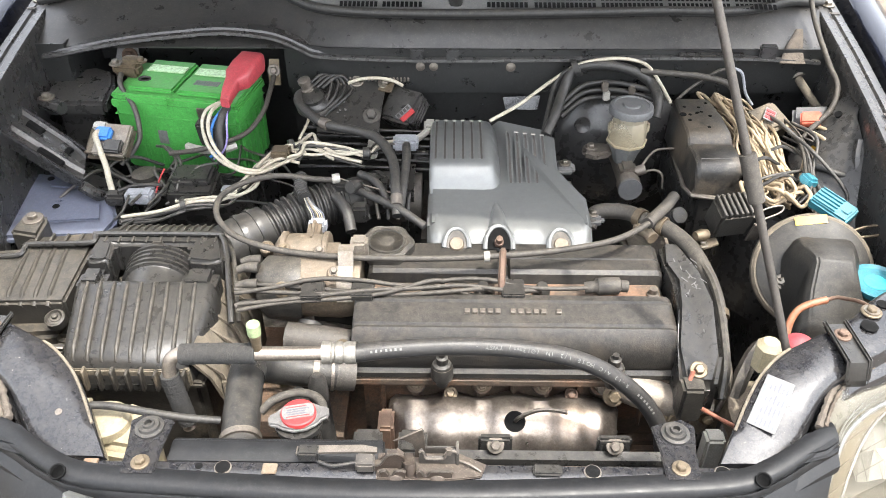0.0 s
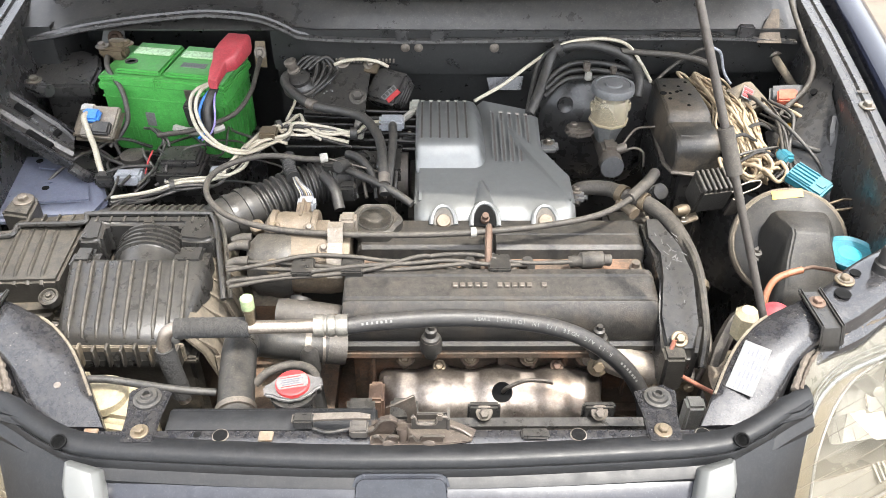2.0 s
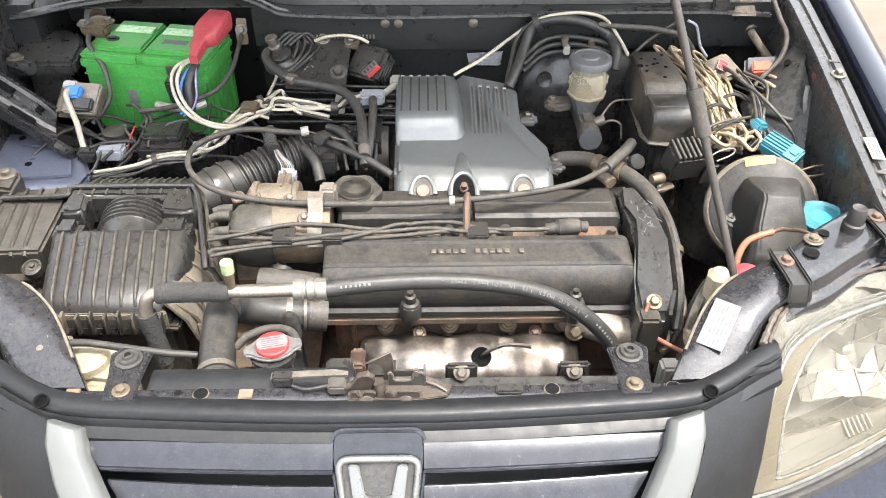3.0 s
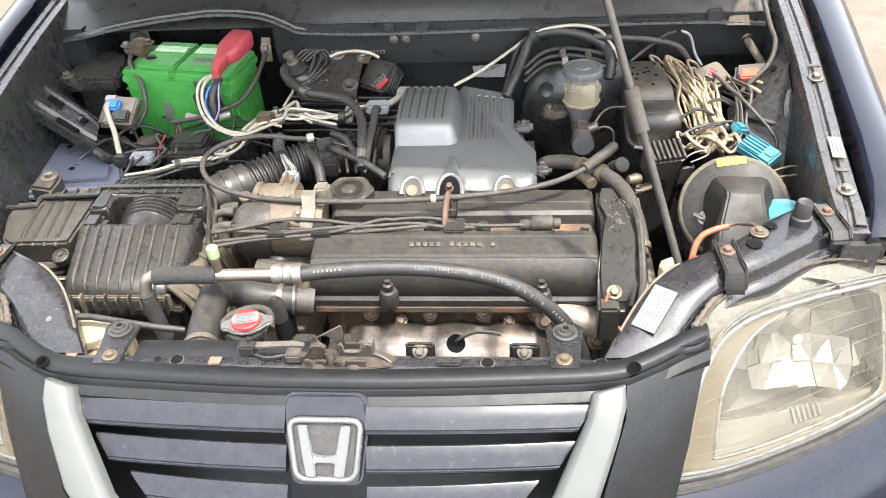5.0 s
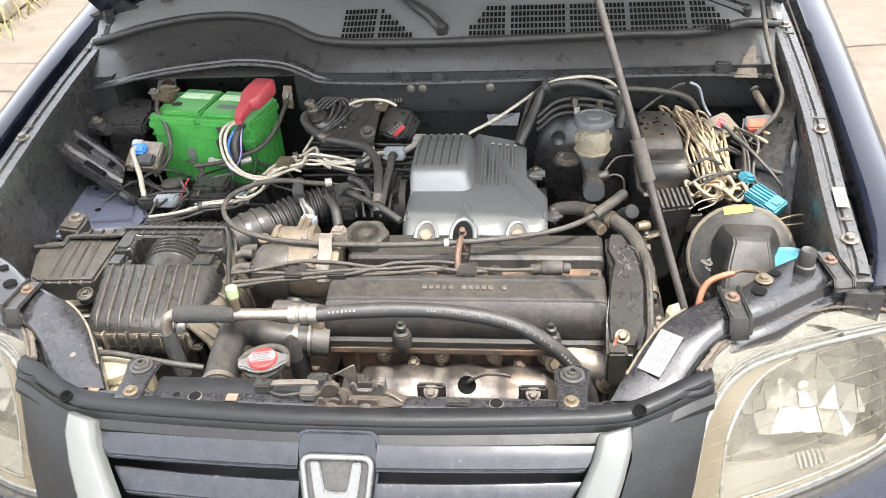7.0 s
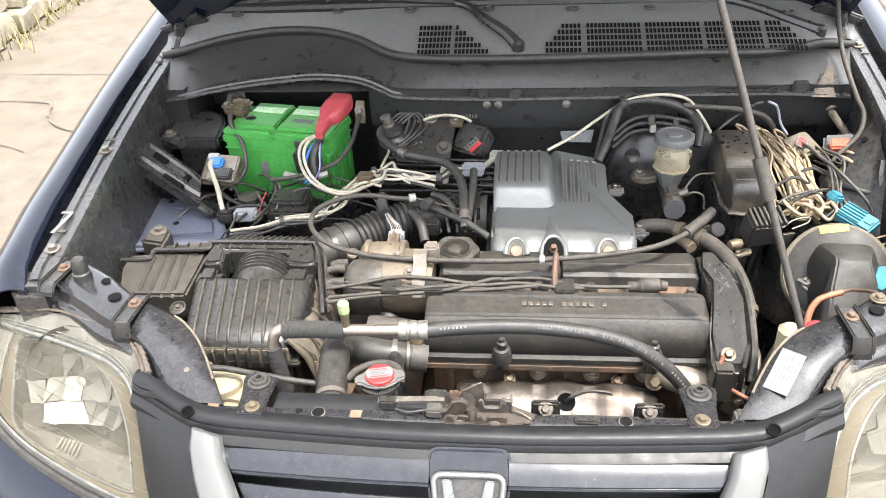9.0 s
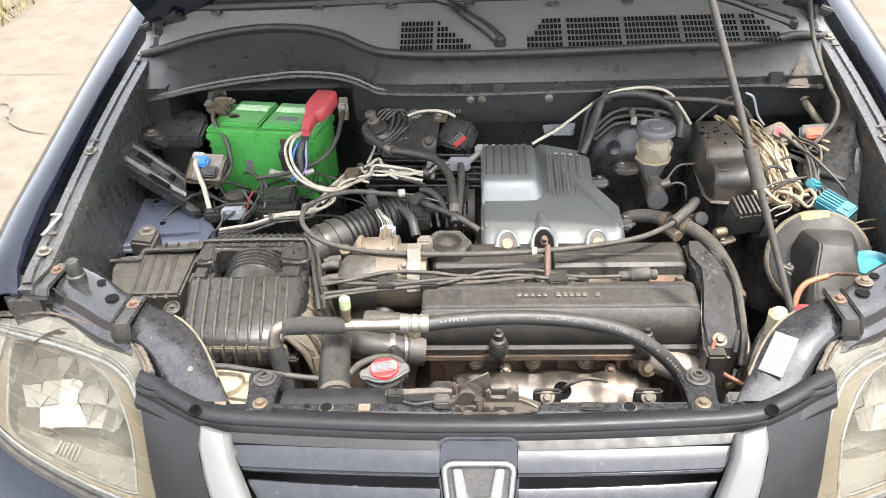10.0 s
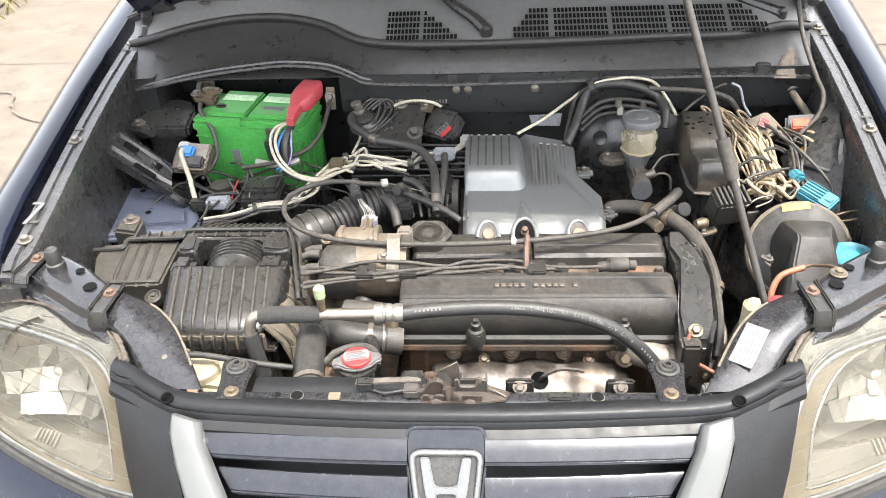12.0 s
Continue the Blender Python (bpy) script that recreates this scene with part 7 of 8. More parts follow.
for i in range(26):
    k = (i % 13) / 12
    lay = 0.010 * (i // 13)
    dx, dy = random.gauss(0, 0.010), random.gauss(0, 0.014)
    a = Vector((0.500 + 0.060 * k + dx, 0.785 + 0.035 * math.sin(k * 5) + dy, 0.938 + lay + random.uniform(-0.008, 0.012)))
    b = Vector((0.530 + 0.040 * k - dx * 0.5, 0.590 + dy, 0.925 + lay + random.uniform(-0.010, 0.010)))
    mid = a.lerp(b, 0.5) + Vector((random.gauss(0, 0.012), random.gauss(0, 0.01), 0.016 + random.uniform(-0.010, 0.010)))
    mid2 = a.lerp(b, 0.75) + Vector((random.gauss(0, 0.010), 0, 0.010 + random.uniform(-0.008, 0.008)))
    wire("cream_wire", [b + Vector((0.02, 0.0, -0.03)), b, mid2, mid, a, a + Vector((0.010, 0.014, -0.004)), a + Vector((0.022, 0.0, -0.010)), mid + Vector((0.022, 0.01, -0.010)), b + Vector((0.018, 0.012, -0.012))], random.uniform(0.0026, 0.0042), WIRE_TAN, rp, sides=7, steps=5)
for i in range(9):
    c = Vector((0.548 + random.uniform(-0.035, 0.03), 0.565 + random.uniform(-0.025, 0.03), 0.925 + random.uniform(-0.01, 0.012)))
    pts = [c + Vector((0.022 * math.cos(a), 0.02 * math.sin(a), 0.010 * math.sin(a * 2 + i))) for a in [i + j * 1.05 for j in range(7)]]
    wire("cream_wire", pts, 0.0042, WIRE_TAN, rp, sides=8)
for c in ((0.56, 0.57, 0.935), (0.535, 0.60, 0.948), (0.575, 0.64, 0.945)):
    part("tie_wrap", tube([Vector(c) + Vector((-0.03, -0.004, 0)), Vector(c) + Vector((0, 0, 0.016)), Vector(c) + Vector((0.03, 0.006, 0))], 0.003, 6), RUBBER, rp)
rb2 = thing("relay_cluster", "cluster of relays, plugs and grey wires", "relays", (0.62, 0.66, 0.9))
part("tan_relay", box(-0.03, 0.03, -0.028, 0.028, -0.02, 0.018, 0.006, pose(0.585, 0.745, 0.945, 20, -10, 25)), SEALANT, rb2, "tan relay box")
part("relay_label", box(-0.016, 0.016, -0.010, 0.010, 0.0, 0.001, 0, pose(0.584, 0.735, 0.966, 20, -10, 65)), PAPER, rb2)
for i in range(3):
    part("label_bar", box(-0.012 + 0.009 * i, -0.006 + 0.009 * i, -0.008, 0.008, 0.001, 0.0018, 0, pose(0.584, 0.735, 0.966, 20, -10, 65)), INK_RED, rb2)
part("grey_relay", box(-0.03, 0.03, -0.028, 0.028, -0.02, 0.016, 0.006, pose(0.655, 0.728, 0.955, 22, -12, -18)), CAP_GREY, rb2, "grey relay box")
part("orange_plug", box(-0.016, 0.016, -0.013, 0.013, -0.006, 0.01, 0.003, pose(0.645, 0.712, 0.970, 22, -12, -18)), mat("orange_plug", (0.42, 0.10, 0.06), 0.5), rb2, "orange plug")
part("yellow_plug", box(-0.022, 0.022, -0.010, 0.010, -0.008, 0.008, 0.003, pose(0.655, 0.655, 0.945, 0, 0, 10)), YELLOW, rb2, "yellow plug")
part("black_plug", box(-0.022, 0.022, -0.012, 0.012, -0.008, 0.008, 0.003, pose(0.65, 0.635, 0.938, 10, 0, -12)), PLASTIC, rb2)
part("white_card", box(-0.012, 0.012, -0.022, 0.022, -0.002, 0.002, 0.001, pose(0.685, 0.615, 0.935, 20, 10, 15)), WHITE, rb2)
random.seed(33)
for i in range(13):
    a = Vector((random.uniform(0.58, 0.64), random.uniform(0.66, 0.74), 0.955 + random.uniform(-0.01, 0.015)))
    b = Vector((random.uniform(0.59, 0.69), random.uniform(0.55, 0.62), 0.925 + random.uniform(-0.015, 0.02)))
    m = a.lerp(b, 0.5) + Vector((random.uniform(-0.02, 0.02), random.uniform(-0.01, 0.01), 0.02))
    wire("grey_wire", [a, m, b, b + Vector((random.uniform(-0.03, 0.03), -0.02, -0.02))], random.uniform(0.0025, 0.005), [WIRE_BLACK, RUBBER_DUSTY, WIRE_TAN, WIRE_BLACK][i % 4], rb2)
wire("black_wire", [(0.62, 0.61, 0.945), (0.66, 0.59, 0.94), (0.69, 0.59, 0.93), (0.70, 0.57, 0.91)], 0.007, RUBBER, rb2, sides=10)
wire("black_wire", [(0.60, 0.60, 0.94), (0.57, 0.585, 0.945), (0.53, 0.57, 0.945), (0.50, 0.55, 0.94)], 0.0035, WIRE_BLACK, rb2)
wire("steel_hook", [(0.60, 0.44, 0.915), (0.63, 0.452, 0.93), (0.665, 0.46, 0.935), (0.68, 0.455, 0.93), (0.67, 0.447, 0.928), (0.64, 0.444, 0.925)], 0.0028, BRASS, rb2)
part("hook_plate", box(0.618, 0.642, 0.415, 0.445, 0.88, 0.92, 0.003), ALU, rb2)

# washer reservoir
ws = thing("washer_bottle", "washer fluid bottle neck with blue cap", "washer bottle", (0.625, 0.34, 0.8))
part("neck", lathe([(0.034, 0.80), (0.032, 0.88), (0.026, 0.895), (0.026, 0.914)], (0.626, 0.343, 0), n=22), CREAM, ws)
part("cap", lathe([(0.026, 0.911), (0.033, 0.915), (0.0365, 0.922), (0.0375, 0.926), (0.036, 0.9275), (0.032, 0.9235), (0.0, 0.921)], (0.626, 0.343, 0), n=32), BLUE, ws, "bright blue flip cap")
part("cap_mark", lathe([(0.016, 0.9215), (0.016, 0.9228)], (0.626, 0.345, 0), n=18), mat("cyan_relief", (0.05, 0.42, 0.50), 0.45), ws)
rc = thing("clutch_caps", "small red and cream caps below the tie beam", "caps", (0.47, 0.19, 0.9))
part("red_cap", lathe([(0.020, 0.90), (0.020, 0.922), (0.017, 0.932), (0.008, 0.938), (0, 0.939)], (0.478, 0.216, 0), n=20), RED, rc, "glossy red round cap")
part("cream_cap", lathe([(0.017, 0.90), (0.017, 0.935), (0.010, 0.942)], (0.437, 0.206, 0), n=8), CREAM, rc, "cream plastic cap")
part("prop_catch", box(0.445, 0.475, 0.13, 0.16, 0.89, 0.935, 0.004), PAINT_BAY, rc)
og = thing("orange_loom", "orange sheathed wire with ring terminal", "wire", (0.5, 0.26, 0.93))
wire("sheath", [(0.470, 0.235, 0.905), (0.476, 0.252, 0.930), (0.487, 0.262, 0.945), (0.505, 0.266, 0.953), (0.522, 0.268, 0.957)], 0.0062, ORANGE, og, sides=10)
wire("bare_wire", [(0.520, 0.268, 0.957), (0.532, 0.266, 0.963), (0.538, 0.258, 0.968), (0.543, 0.24, 0.98), (0.546, 0.222, 0.989)], 0.0035, RUST, og)
part("ring_terminal", lathe([(0.009, 0), (0.009, 0.003)], (0.546, 0.211, 0.9885), n=14), STEEL, og)

# hoses beside the timing cover
sh = thing("coolant_hose", "dusty black coolant hose beside the timing cover", "hose", (0.4, 0.42, 0.85))
part("hose", tube([(0.262, 0.545, 0.865), (0.275, 0.562, 0.882), (0.318, 0.554, 0.889), (0.343, 0.528, 0.893), (0.372, 0.505, 0.895), (0.400, 0.462, 0.892), (0.413, 0.40, 0.886), (0.416, 0.348, 0.878), (0.414, 0.316, 0.866)], 0.0125, 16, 7), RUBBER_DUSTY, sh)
part("lower_hose", tube([(0.414, 0.318, 0.866), (0.414, 0.295, 0.852), (0.416, 0.27, 0.83), (0.414, 0.25, 0.79)], 0.009, 12), RUBBER, sh)
for p, q in (((0.416, 0.336, 0.874), (0.4155, 0.326, 0.87)), ((0.335, 0.538, 0.892), (0.343, 0.528, 0.893)), ((0.365, 0.511, 0.895), (0.372, 0.505, 0.8955))):
    part("clamp", tube([p, q], 0.0155, 16, 2), BRASS, sh)
part("pipe_end", tube([(0.335, 0.525, 0.882), (0.345, 0.505, 0.885), (0.352, 0.49, 0.884)], 0.010, 10), ALU_TAN, sh)
part("bracket", sheet([[(0.40, 0.485, 0.876), (0.45, 0.495, 0.885)], [(0.405, 0.465, 0.876), (0.45, 0.478, 0.885)]], 0.003), ALU_TAN, sh)
bolt(sh, (0.425, 0.48, 0.882), 0.006)
part("corrugated_loom", ribbed([(0.395, 0.63, 0.80), (0.40, 0.60, 0.845), (0.405, 0.575, 0.865), (0.41, 0.56, 0.88)], 0.012, 0.007, 0.003), RUBBER, sh)

# right apron: folded panel, hinge cable, taped harness
ap = thing("apron_panel", "black creased steel panel over the strut tower", "panel", (0.70, 0.70, 0.9))
part("panel", sheet([[(0.702, 0.735, 1.012), (0.660, 0.705, 0.968), (0.600, 0.66, 0.930)], [(0.695, 0.668, 1.018), (0.652, 0.636, 0.966), (0.596, 0.60, 0.918)], [(0.690, 0.655, 1.008), (0.650, 0.622, 0.955), (0.600, 0.58, 0.905)], [(0.690, 0.61, 0.985), (0.664, 0.578, 0.935), (0.625, 0.54, 0.885)], [(0.702, 0.55, 0.950), (0.680, 0.52, 0.900), (0.650, 0.48, 0.850)]], 0.003), PAINT_BAY, ap)
part("fold", tube([(0.688, 0.62, 0.985), (0.682, 0.60, 0.965), (0.684, 0.575, 0.93)], 0.007, 6), PAINT_BAY, ap)
# near-black plugs on the panel stand for two shaded holes
for x, y, z in ((0.678, 0.690, 0.992), (0.640, 0.655, 0.958)):
    part("hole", lathe([(0.006, 0), (0.006, 0.004)], (x, y, z), (-0.6, -0.25, 0.75), 12), RECESS_SHADE, ap)
cb = thing("release_cable", "thin grey-black hose down from the hinge", "cable", (0.68, 0.8, 0.95))
wire("hose", [(0.672, 0.955, 1.17), (0.683, 0.94, 1.11), (0.690, 0.90, 1.065), (0.690, 0.80, 1.03), (0.690, 0.748, 1.015), (0.674, 0.714, 0.990), (0.640, 0.691, 0.965), (0.618, 0.676, 0.945)], 0.0062, RUBBER_DUSTY, cb, sides=10)
hn = thing("taped_harness", "dusty tape-wrapped wiring harness at the bay corner", "wiring", (0.68, 0.87, 0.95))
wire("harness", [(0.652, 0.905, 1.035), (0.664, 0.895, 1.0), (0.671, 0.868, 0.975), (0.684, 0.835, 0.957), (0.698, 0.80, 0.94)], 0.010, SEALANT, hn, sides=10)
part("clamp", tube([(0.6695, 0.874, 0.981), (0.6725, 0.864, 0.973)], 0.0135, 12, 2), STEEL_DARK, hn)
part("corner_plate", sheet([[(0.622, 0.842, 1.012), (0.668, 0.844, 1.01)], [(0.632, 0.862, 1.026), (0.666, 0.862, 1.026)], [(0.656, 0.892, 1.055), (0.668, 0.892, 1.055)]], 0.003), MUD, hn, "dusty brown corner plate")
lone("wiper_linkage_cover", box(0.44, 0.56, 0.842, 0.852, 1.020, 1.028, 0.003), PLASTIC, "black rubber pad on the firewall lip", "pad")
lone("lip_tab", box(0.585, 0.615, 0.846, 0.858, 1.016, 1.042, 0.003), PAINT_BAY, "black steel tab on the firewall lip", "tab")

# ---- radiator ----
rd = thing("radiator", "black radiator tank with filler neck and hose", "radiator", (-0.1, 0.06, 0.5))
part("tank", soften(along_x([(0.020, 0.88), (0.020, 0.934), (0.024, 0.937), (0.050, 0.937), (0.055, 0.932), (0.055, 0.88)], -0.262, -0.03, 2), 0.002, 2), STRIP, rd, "long black plastic top tank")
part("core", box(-0.33, 0.33, 0.045, 0.08, 0.40, 0.86, 0.004), DARK, rd)
part("neck", lathe([(0.024, 0.885), (0.022, 0.925), (0.027, 0.928), (0.027, 0.934)], (-0.129, 0.080, 0), n=22), PLASTIC, rd)
for x in (-0.05, 0.0):
    part("tank_bolt_block", box(x - 0.016, x + 0.016, 0.04, 0.075, 0.905, 0.93, 0.004), PLASTIC, rd)
CAP_ALU = mat("dull_cap_aluminium", (0.17, 0.167, 0.163), 0.4, 0.5, 0.2, 120, 0.1, 0.2)
CM = pose(-0.128, 0.080, 0.936, 0, 0, 12) @ Matrix.Diagonal((0.84, 0.84, 1, 1))
capo = [(-0.040, -0.009), (-0.0405, 0.008), (-0.030, 0.012), (-0.022, 0.019), (-0.008, 0.025), (0.008, 0.025), (0.022, 0.019), (0.030, 0.012), (0.0405, 0.009), (0.040, -0.008), (0.030, -0.012), (0.022, -0.019), (0.008, -0.025), (-0.008, -0.025), (-0.022, -0.019), (-0.030, -0.012)]
b = slab(capo, 0.0, 0.007, 0.0025, None, 2)
bmesh.ops.transform(b, matrix=CM, verts=b.verts)
cpx = part("cap", b, CAP_ALU, rd, "metal cap with red and white warning label")
b = lathe([(0.0235, 0.006), (0.0235, 0.011), (0.0215, 0.0125), (0.0, 0.013)], n=30)
bmesh.ops.transform(b, matrix=CM, verts=b.verts)
part("cap_top", b, INK_RED, cpx, "red printed cap top")
b = bmesh.new()
pts = [(0.0215 * math.cos(a), 0.0215 * math.sin(a)) for a in [math.radians(d) for d in (-32, -20, -10, 0, 10, 20, 32, 148, 160, 170, 180, 190, 200, 212)]]
join(b, slab(pts, 0.0126, 0.0136, 0))
bmesh.ops.transform(b, matrix=CM, verts=b.verts)
part("label_band", b, PAPER, cpx, "white text band")
for i in range(5):
    b = box(-0.016 + 0.002 * (i % 2), 0.015 - 0.003 * (i % 3), -0.0092 + i * 0.004, -0.0078 + i * 0.004, 0.0136, 0.0139, 0)
    bmesh.ops.transform(b, matrix=CM, verts=b.verts)
    part("text_bar", b, INK_RED if i in (0, 4) else INK, cpx)
uh = thing("upper_radiator_hose", "dusty black upper radiator hose with clamps", "hose", (-0.2, 0.15, 0.85))
part("hose", tube([(-0.196, 0.048, 0.888), (-0.204, 0.10, 0.895), (-0.211, 0.15, 0.893), (-0.217, 0.20, 0.885), (-0.21, 0.232, 0.865), (-0.185, 0.246, 0.845), (-0.14, 0.252, 0.832), (-0.11, 0.255, 0.826)], 0.0225, 20, 7), RUBBER, uh)
part("thermostat_neck", tube([(-0.115, 0.255, 0.827), (-0.09, 0.258, 0.822)], 0.024, 18), DARK, uh)
for p, q in (((-0.20, 0.078, 0.894), (-0.2015, 0.086, 0.8945)), ((-0.146, 0.252, 0.8335), (-0.138, 0.2525, 0.832)), ((-0.122, 0.254, 0.828), (-0.118, 0.2545, 0.8275))):
    part("clamp", tube([p, q], 0.0248, 20, 2), STEEL_DARK, uh)
part("band", tube([(-0.2155, 0.186, 0.888), (-0.2175, 0.206, 0.8835)], 0.0232, 20, 2), PLASTIC, uh)
ov = thing("overflow_hose", "thin black overflow hose with cream barb", "hose", (-0.3, 0.1, 0.92))
wire("hose", [(-0.375, 0.100, 0.932), (-0.350, 0.101, 0.930), (-0.308, 0.098, 0.924), (-0.262, 0.095, 0.918), (-0.226, 0.10, 0.908)], 0.0062, RUBBER, ov, sides=12)
wire("cap_hose", [(-0.103, 0.092, 0.918), (-0.108, 0.115, 0.922), (-0.122, 0.132, 0.918), (-0.145, 0.140, 0.912), (-0.17, 0.135, 0.905), (-0.185, 0.125, 0.895)], 0.007, RUBBER_DUSTY, ov, sides=12)
part("barb", tube([(-0.386, 0.101, 0.932), (-0.372, 0.1005, 0.932)], 0.0082, 12), CREAM, ov)
ct = thing("coolant_tank", "cream plastic coolant overflow tank", "coolant tank", (-0.36, 0.12, 0.8))
part("tank", slab([(-0.395, 0.075), (-0.40, 0.13), (-0.36, 0.15), (-0.32, 0.135), (-0.305, 0.09), (-0.315, 0.06)], 0.76, 0.895, 0.012, None, 3), CREAM, ct)
part("filler", lathe([(0.028, 0.893), (0.028, 0.905), (0.022, 0.912), (0.010, 0.914)], (-0.362, 0.103, 0), n=20), CREAM, ct)
bolt(ct, (-0.297, 0.055, 0.89), 0.005)
ls = thing("lower_bracket_stays", "thin mud-caked stays beside the air box", "brackets", (-0.26, 0.2, 0.8))
for k in range(3):
    part("stay", tube([(-0.262 + 0.02 * k, 0.235 - 0.03 * k, 0.83), (-0.255 + 0.02 * k, 0.215 - 0.03 * k, 0.77), (-0.25 + 0.02 * k, 0.20 - 0.03 * k, 0.70)], 0.006, 6), SEALANT, ls)
for i, (x, y) in enumerate(((-0.15, 0.175), (-0.13, 0.20))):
    part("stub", lathe([(0.014, 0.84), (0.012, 0.87), (0.006, 0.88)], (x, y, 0), n=12), [RUBBER, RUBBER_DUSTY][i], ls)

# ---- bonnet latch ----
LATCH_WORN = mat("worn_latch_edge", (0.085, 0.073, 0.062), 0.42, 0.7, 0.35, 120, 0.2, 0.25, stain=(0.10, 0.06, 0.04), stain_amt=0.4)
la = thing("hood_latch", "greasy rust-brown bonnet latch with cable", "hood latch", (0.0, 0.01, 0.95))
def xz(outline, y0, y1, bevel=0.001):
    """A plate cut to an outline in x and z, between two depths."""
    bm = slab([(x, z) for x, z in outline], 0.0, 1.0, 0)
    for v in bm.verts:
        v.co = Vector((v.co.x, y0 + (y1 - y0) * v.co.z, v.co.y))
    return soften(bm, bevel, 1)


part("base_plate", slab([(-0.034, -0.026), (-0.034, 0.008), (0.052, 0.008), (0.080, -0.006), (0.074, -0.022), (0.046, -0.026)], 0.9490, 0.9515, 0.001), LATCH, la)


def notched(x0, x1, n0, n1, zb, zt, dip):
    """Outline of a latch plate with a round-cornered notch in its top edge."""
    return [(x0, zb), (x0, zt - 0.002), (x0 + 0.002, zt), (n0 - 0.001, zt), (n0 + 0.001, zt - dip * 0.4), (n0 + 0.003, zt - dip), (n1 - 0.003, zt - dip), (n1 - 0.001, zt - dip * 0.4), (n1 + 0.001, zt), (x1 - 0.002, zt), (x1, zt - 0.002), (x1, zb)]


for x0, x1, n0, n1 in ((-0.030, -0.004, -0.024, -0.014), (0.008, 0.044, 0.012, 0.022)):
    out = notched(x0, x1, n0, n1, 0.942, 0.961, 0.007)
    part("front_plate", xz(out, -0.024, -0.0212, 0.0008), LATCH, la, "rust-brown plate with a notch")
    part("plate_edge", tube([(x, -0.0226, z) for x, z in out[1:-1]], 0.0017, 6, 2), LATCH_WORN, la, "worn bright plate edge")
    part("plate_flange", box(x0, x1, -0.0212, -0.010, 0.951, 0.9535, 0.001), LATCH, la)
    xm = (x0 + x1) / 2 + 0.003
    part("rivet", lathe([(0.0085, 0), (0.0085, 0.002), (0.0065, 0.0042), (0.003, 0.0048)], (xm, -0.0235, 0.9475), (0, -0.9, 0.4), 18), LATCH, la, "round rusty rivet head")
jaw = [(-0.042, 0.946), (-0.042, 0.957), (-0.030, 0.960), (-0.022, 0.974), (-0.012, 0.977), (-0.005, 0.971), (-0.008, 0.957), (-0.018, 0.946)]
part("jaw", xz(jaw, -0.014, -0.008), LATCH, la)
part("jaw_edge", tube([(x, -0.0142, z) for x, z in jaw[1:7]], 0.0014, 6, 3), LATCH_WORN, la, "worn bright jaw edge")
part("post", tube([(0.000, -0.019, 0.944), (0.001, -0.017, 0.958), (0.000, -0.015, 0.966)], 0.0062, 10), LATCH, la)
out = notched(0.010, 0.048, 0.014, 0.038, 0.944, 0.972, 0.012)
part("catch", xz(out, -0.006, -0.003), DARK, la, "black U-shaped catch")
part("catch_lip", tube([(x, -0.0062, z) for x, z in out[1:-1]], 0.0013, 6, 2), STEEL_DARK, la)
part("catch_tab", box(0.037, 0.044, -0.008, -0.003, 0.966, 0.977, 0.0015), STEEL_DARK, la)
part("side_wall", box(0.048, 0.051, -0.008, 0.010, 0.944, 0.970, 0.001), DARK, la)
part("back_wall", box(0.008, 0.051, 0.008, 0.011, 0.940, 0.960, 0.001), DARK, la)
part("hook", soften(sheet([[(0.004, 0.002, 0.950), (0.015, 0.002, 0.950)], [(0.005, 0.003, 0.962), (0.016, 0.003, 0.963)], [(0.002, 0.004, 0.970), (0.0155, 0.004, 0.974)], [(-0.006, 0.005, 0.974), (0.0145, 0.006, 0.983)], [(-0.014, 0.005, 0.974), (0.0135, 0.007, 0.988)], [(-0.0185, 0.005, 0.972), (0.012, 0.007, 0.990)]], 0.003), 0.0007, 1), LATCH_WORN, la, "worn grey horn-shaped safety hook")
part("lever", sheet([[(-0.120, 0.000, 0.957), (-0.120, 0.010, 0.957)], [(-0.085, 0.000, 0.961), (-0.085, 0.009, 0.961)], [(-0.050, -0.002, 0.965), (-0.050, 0.006, 0.966)], [(-0.034, -0.004, 0.967), (-0.034, 0.002, 0.967)]], 0.003), STEEL_DARK, la, "pale steel release lever")
part("lever_bracket", box(-0.056, -0.036, -0.018, 0.0, 0.950, 0.962, 0.002), DARK, la)
part("cable_guide", box(-0.118, -0.096, -0.004, 0.010, 0.948, 0.962, 0.002), PLASTIC, la)
wire("release_cable", [(-0.096, -0.006, 0.953), (-0.08, -0.012, 0.954), (-0.06, -0.010, 0.956), (-0.04, -0.008, 0.958)], 0.0025, RUBBER, la)
wire("spring", [(0.049, -0.004, 0.955), (0.062, -0.010, 0.956), (0.074, -0.016, 0.952)], 0.0018, STEEL_DARK, la)

for q in la.children:
    q.location.y += 0.015

# ---- grille, band, emblem ----
gr = thing("grille", "dark blue-black slatted front grille with silver surround", "grille", (0, -0.08, 0.85))
# top strip over the grille
top = [(-0.456, 0.036, 0.953), (-0.422, 0.016, 0.954), (-0.375, -0.011, 0.950), (-0.335, -0.024, 0.946), (-0.25, -0.030, 0.944), (-0.10, -0.038, 0.944), (0, -0.040, 0.945), (0.10, -0.038, 0.944), (0.25, -0.030, 0.944), (0.335, -0.024, 0.946), (0.375, -0.011, 0.950), (0.422, 0.016, 0.954), (0.456, 0.036, 0.953)]
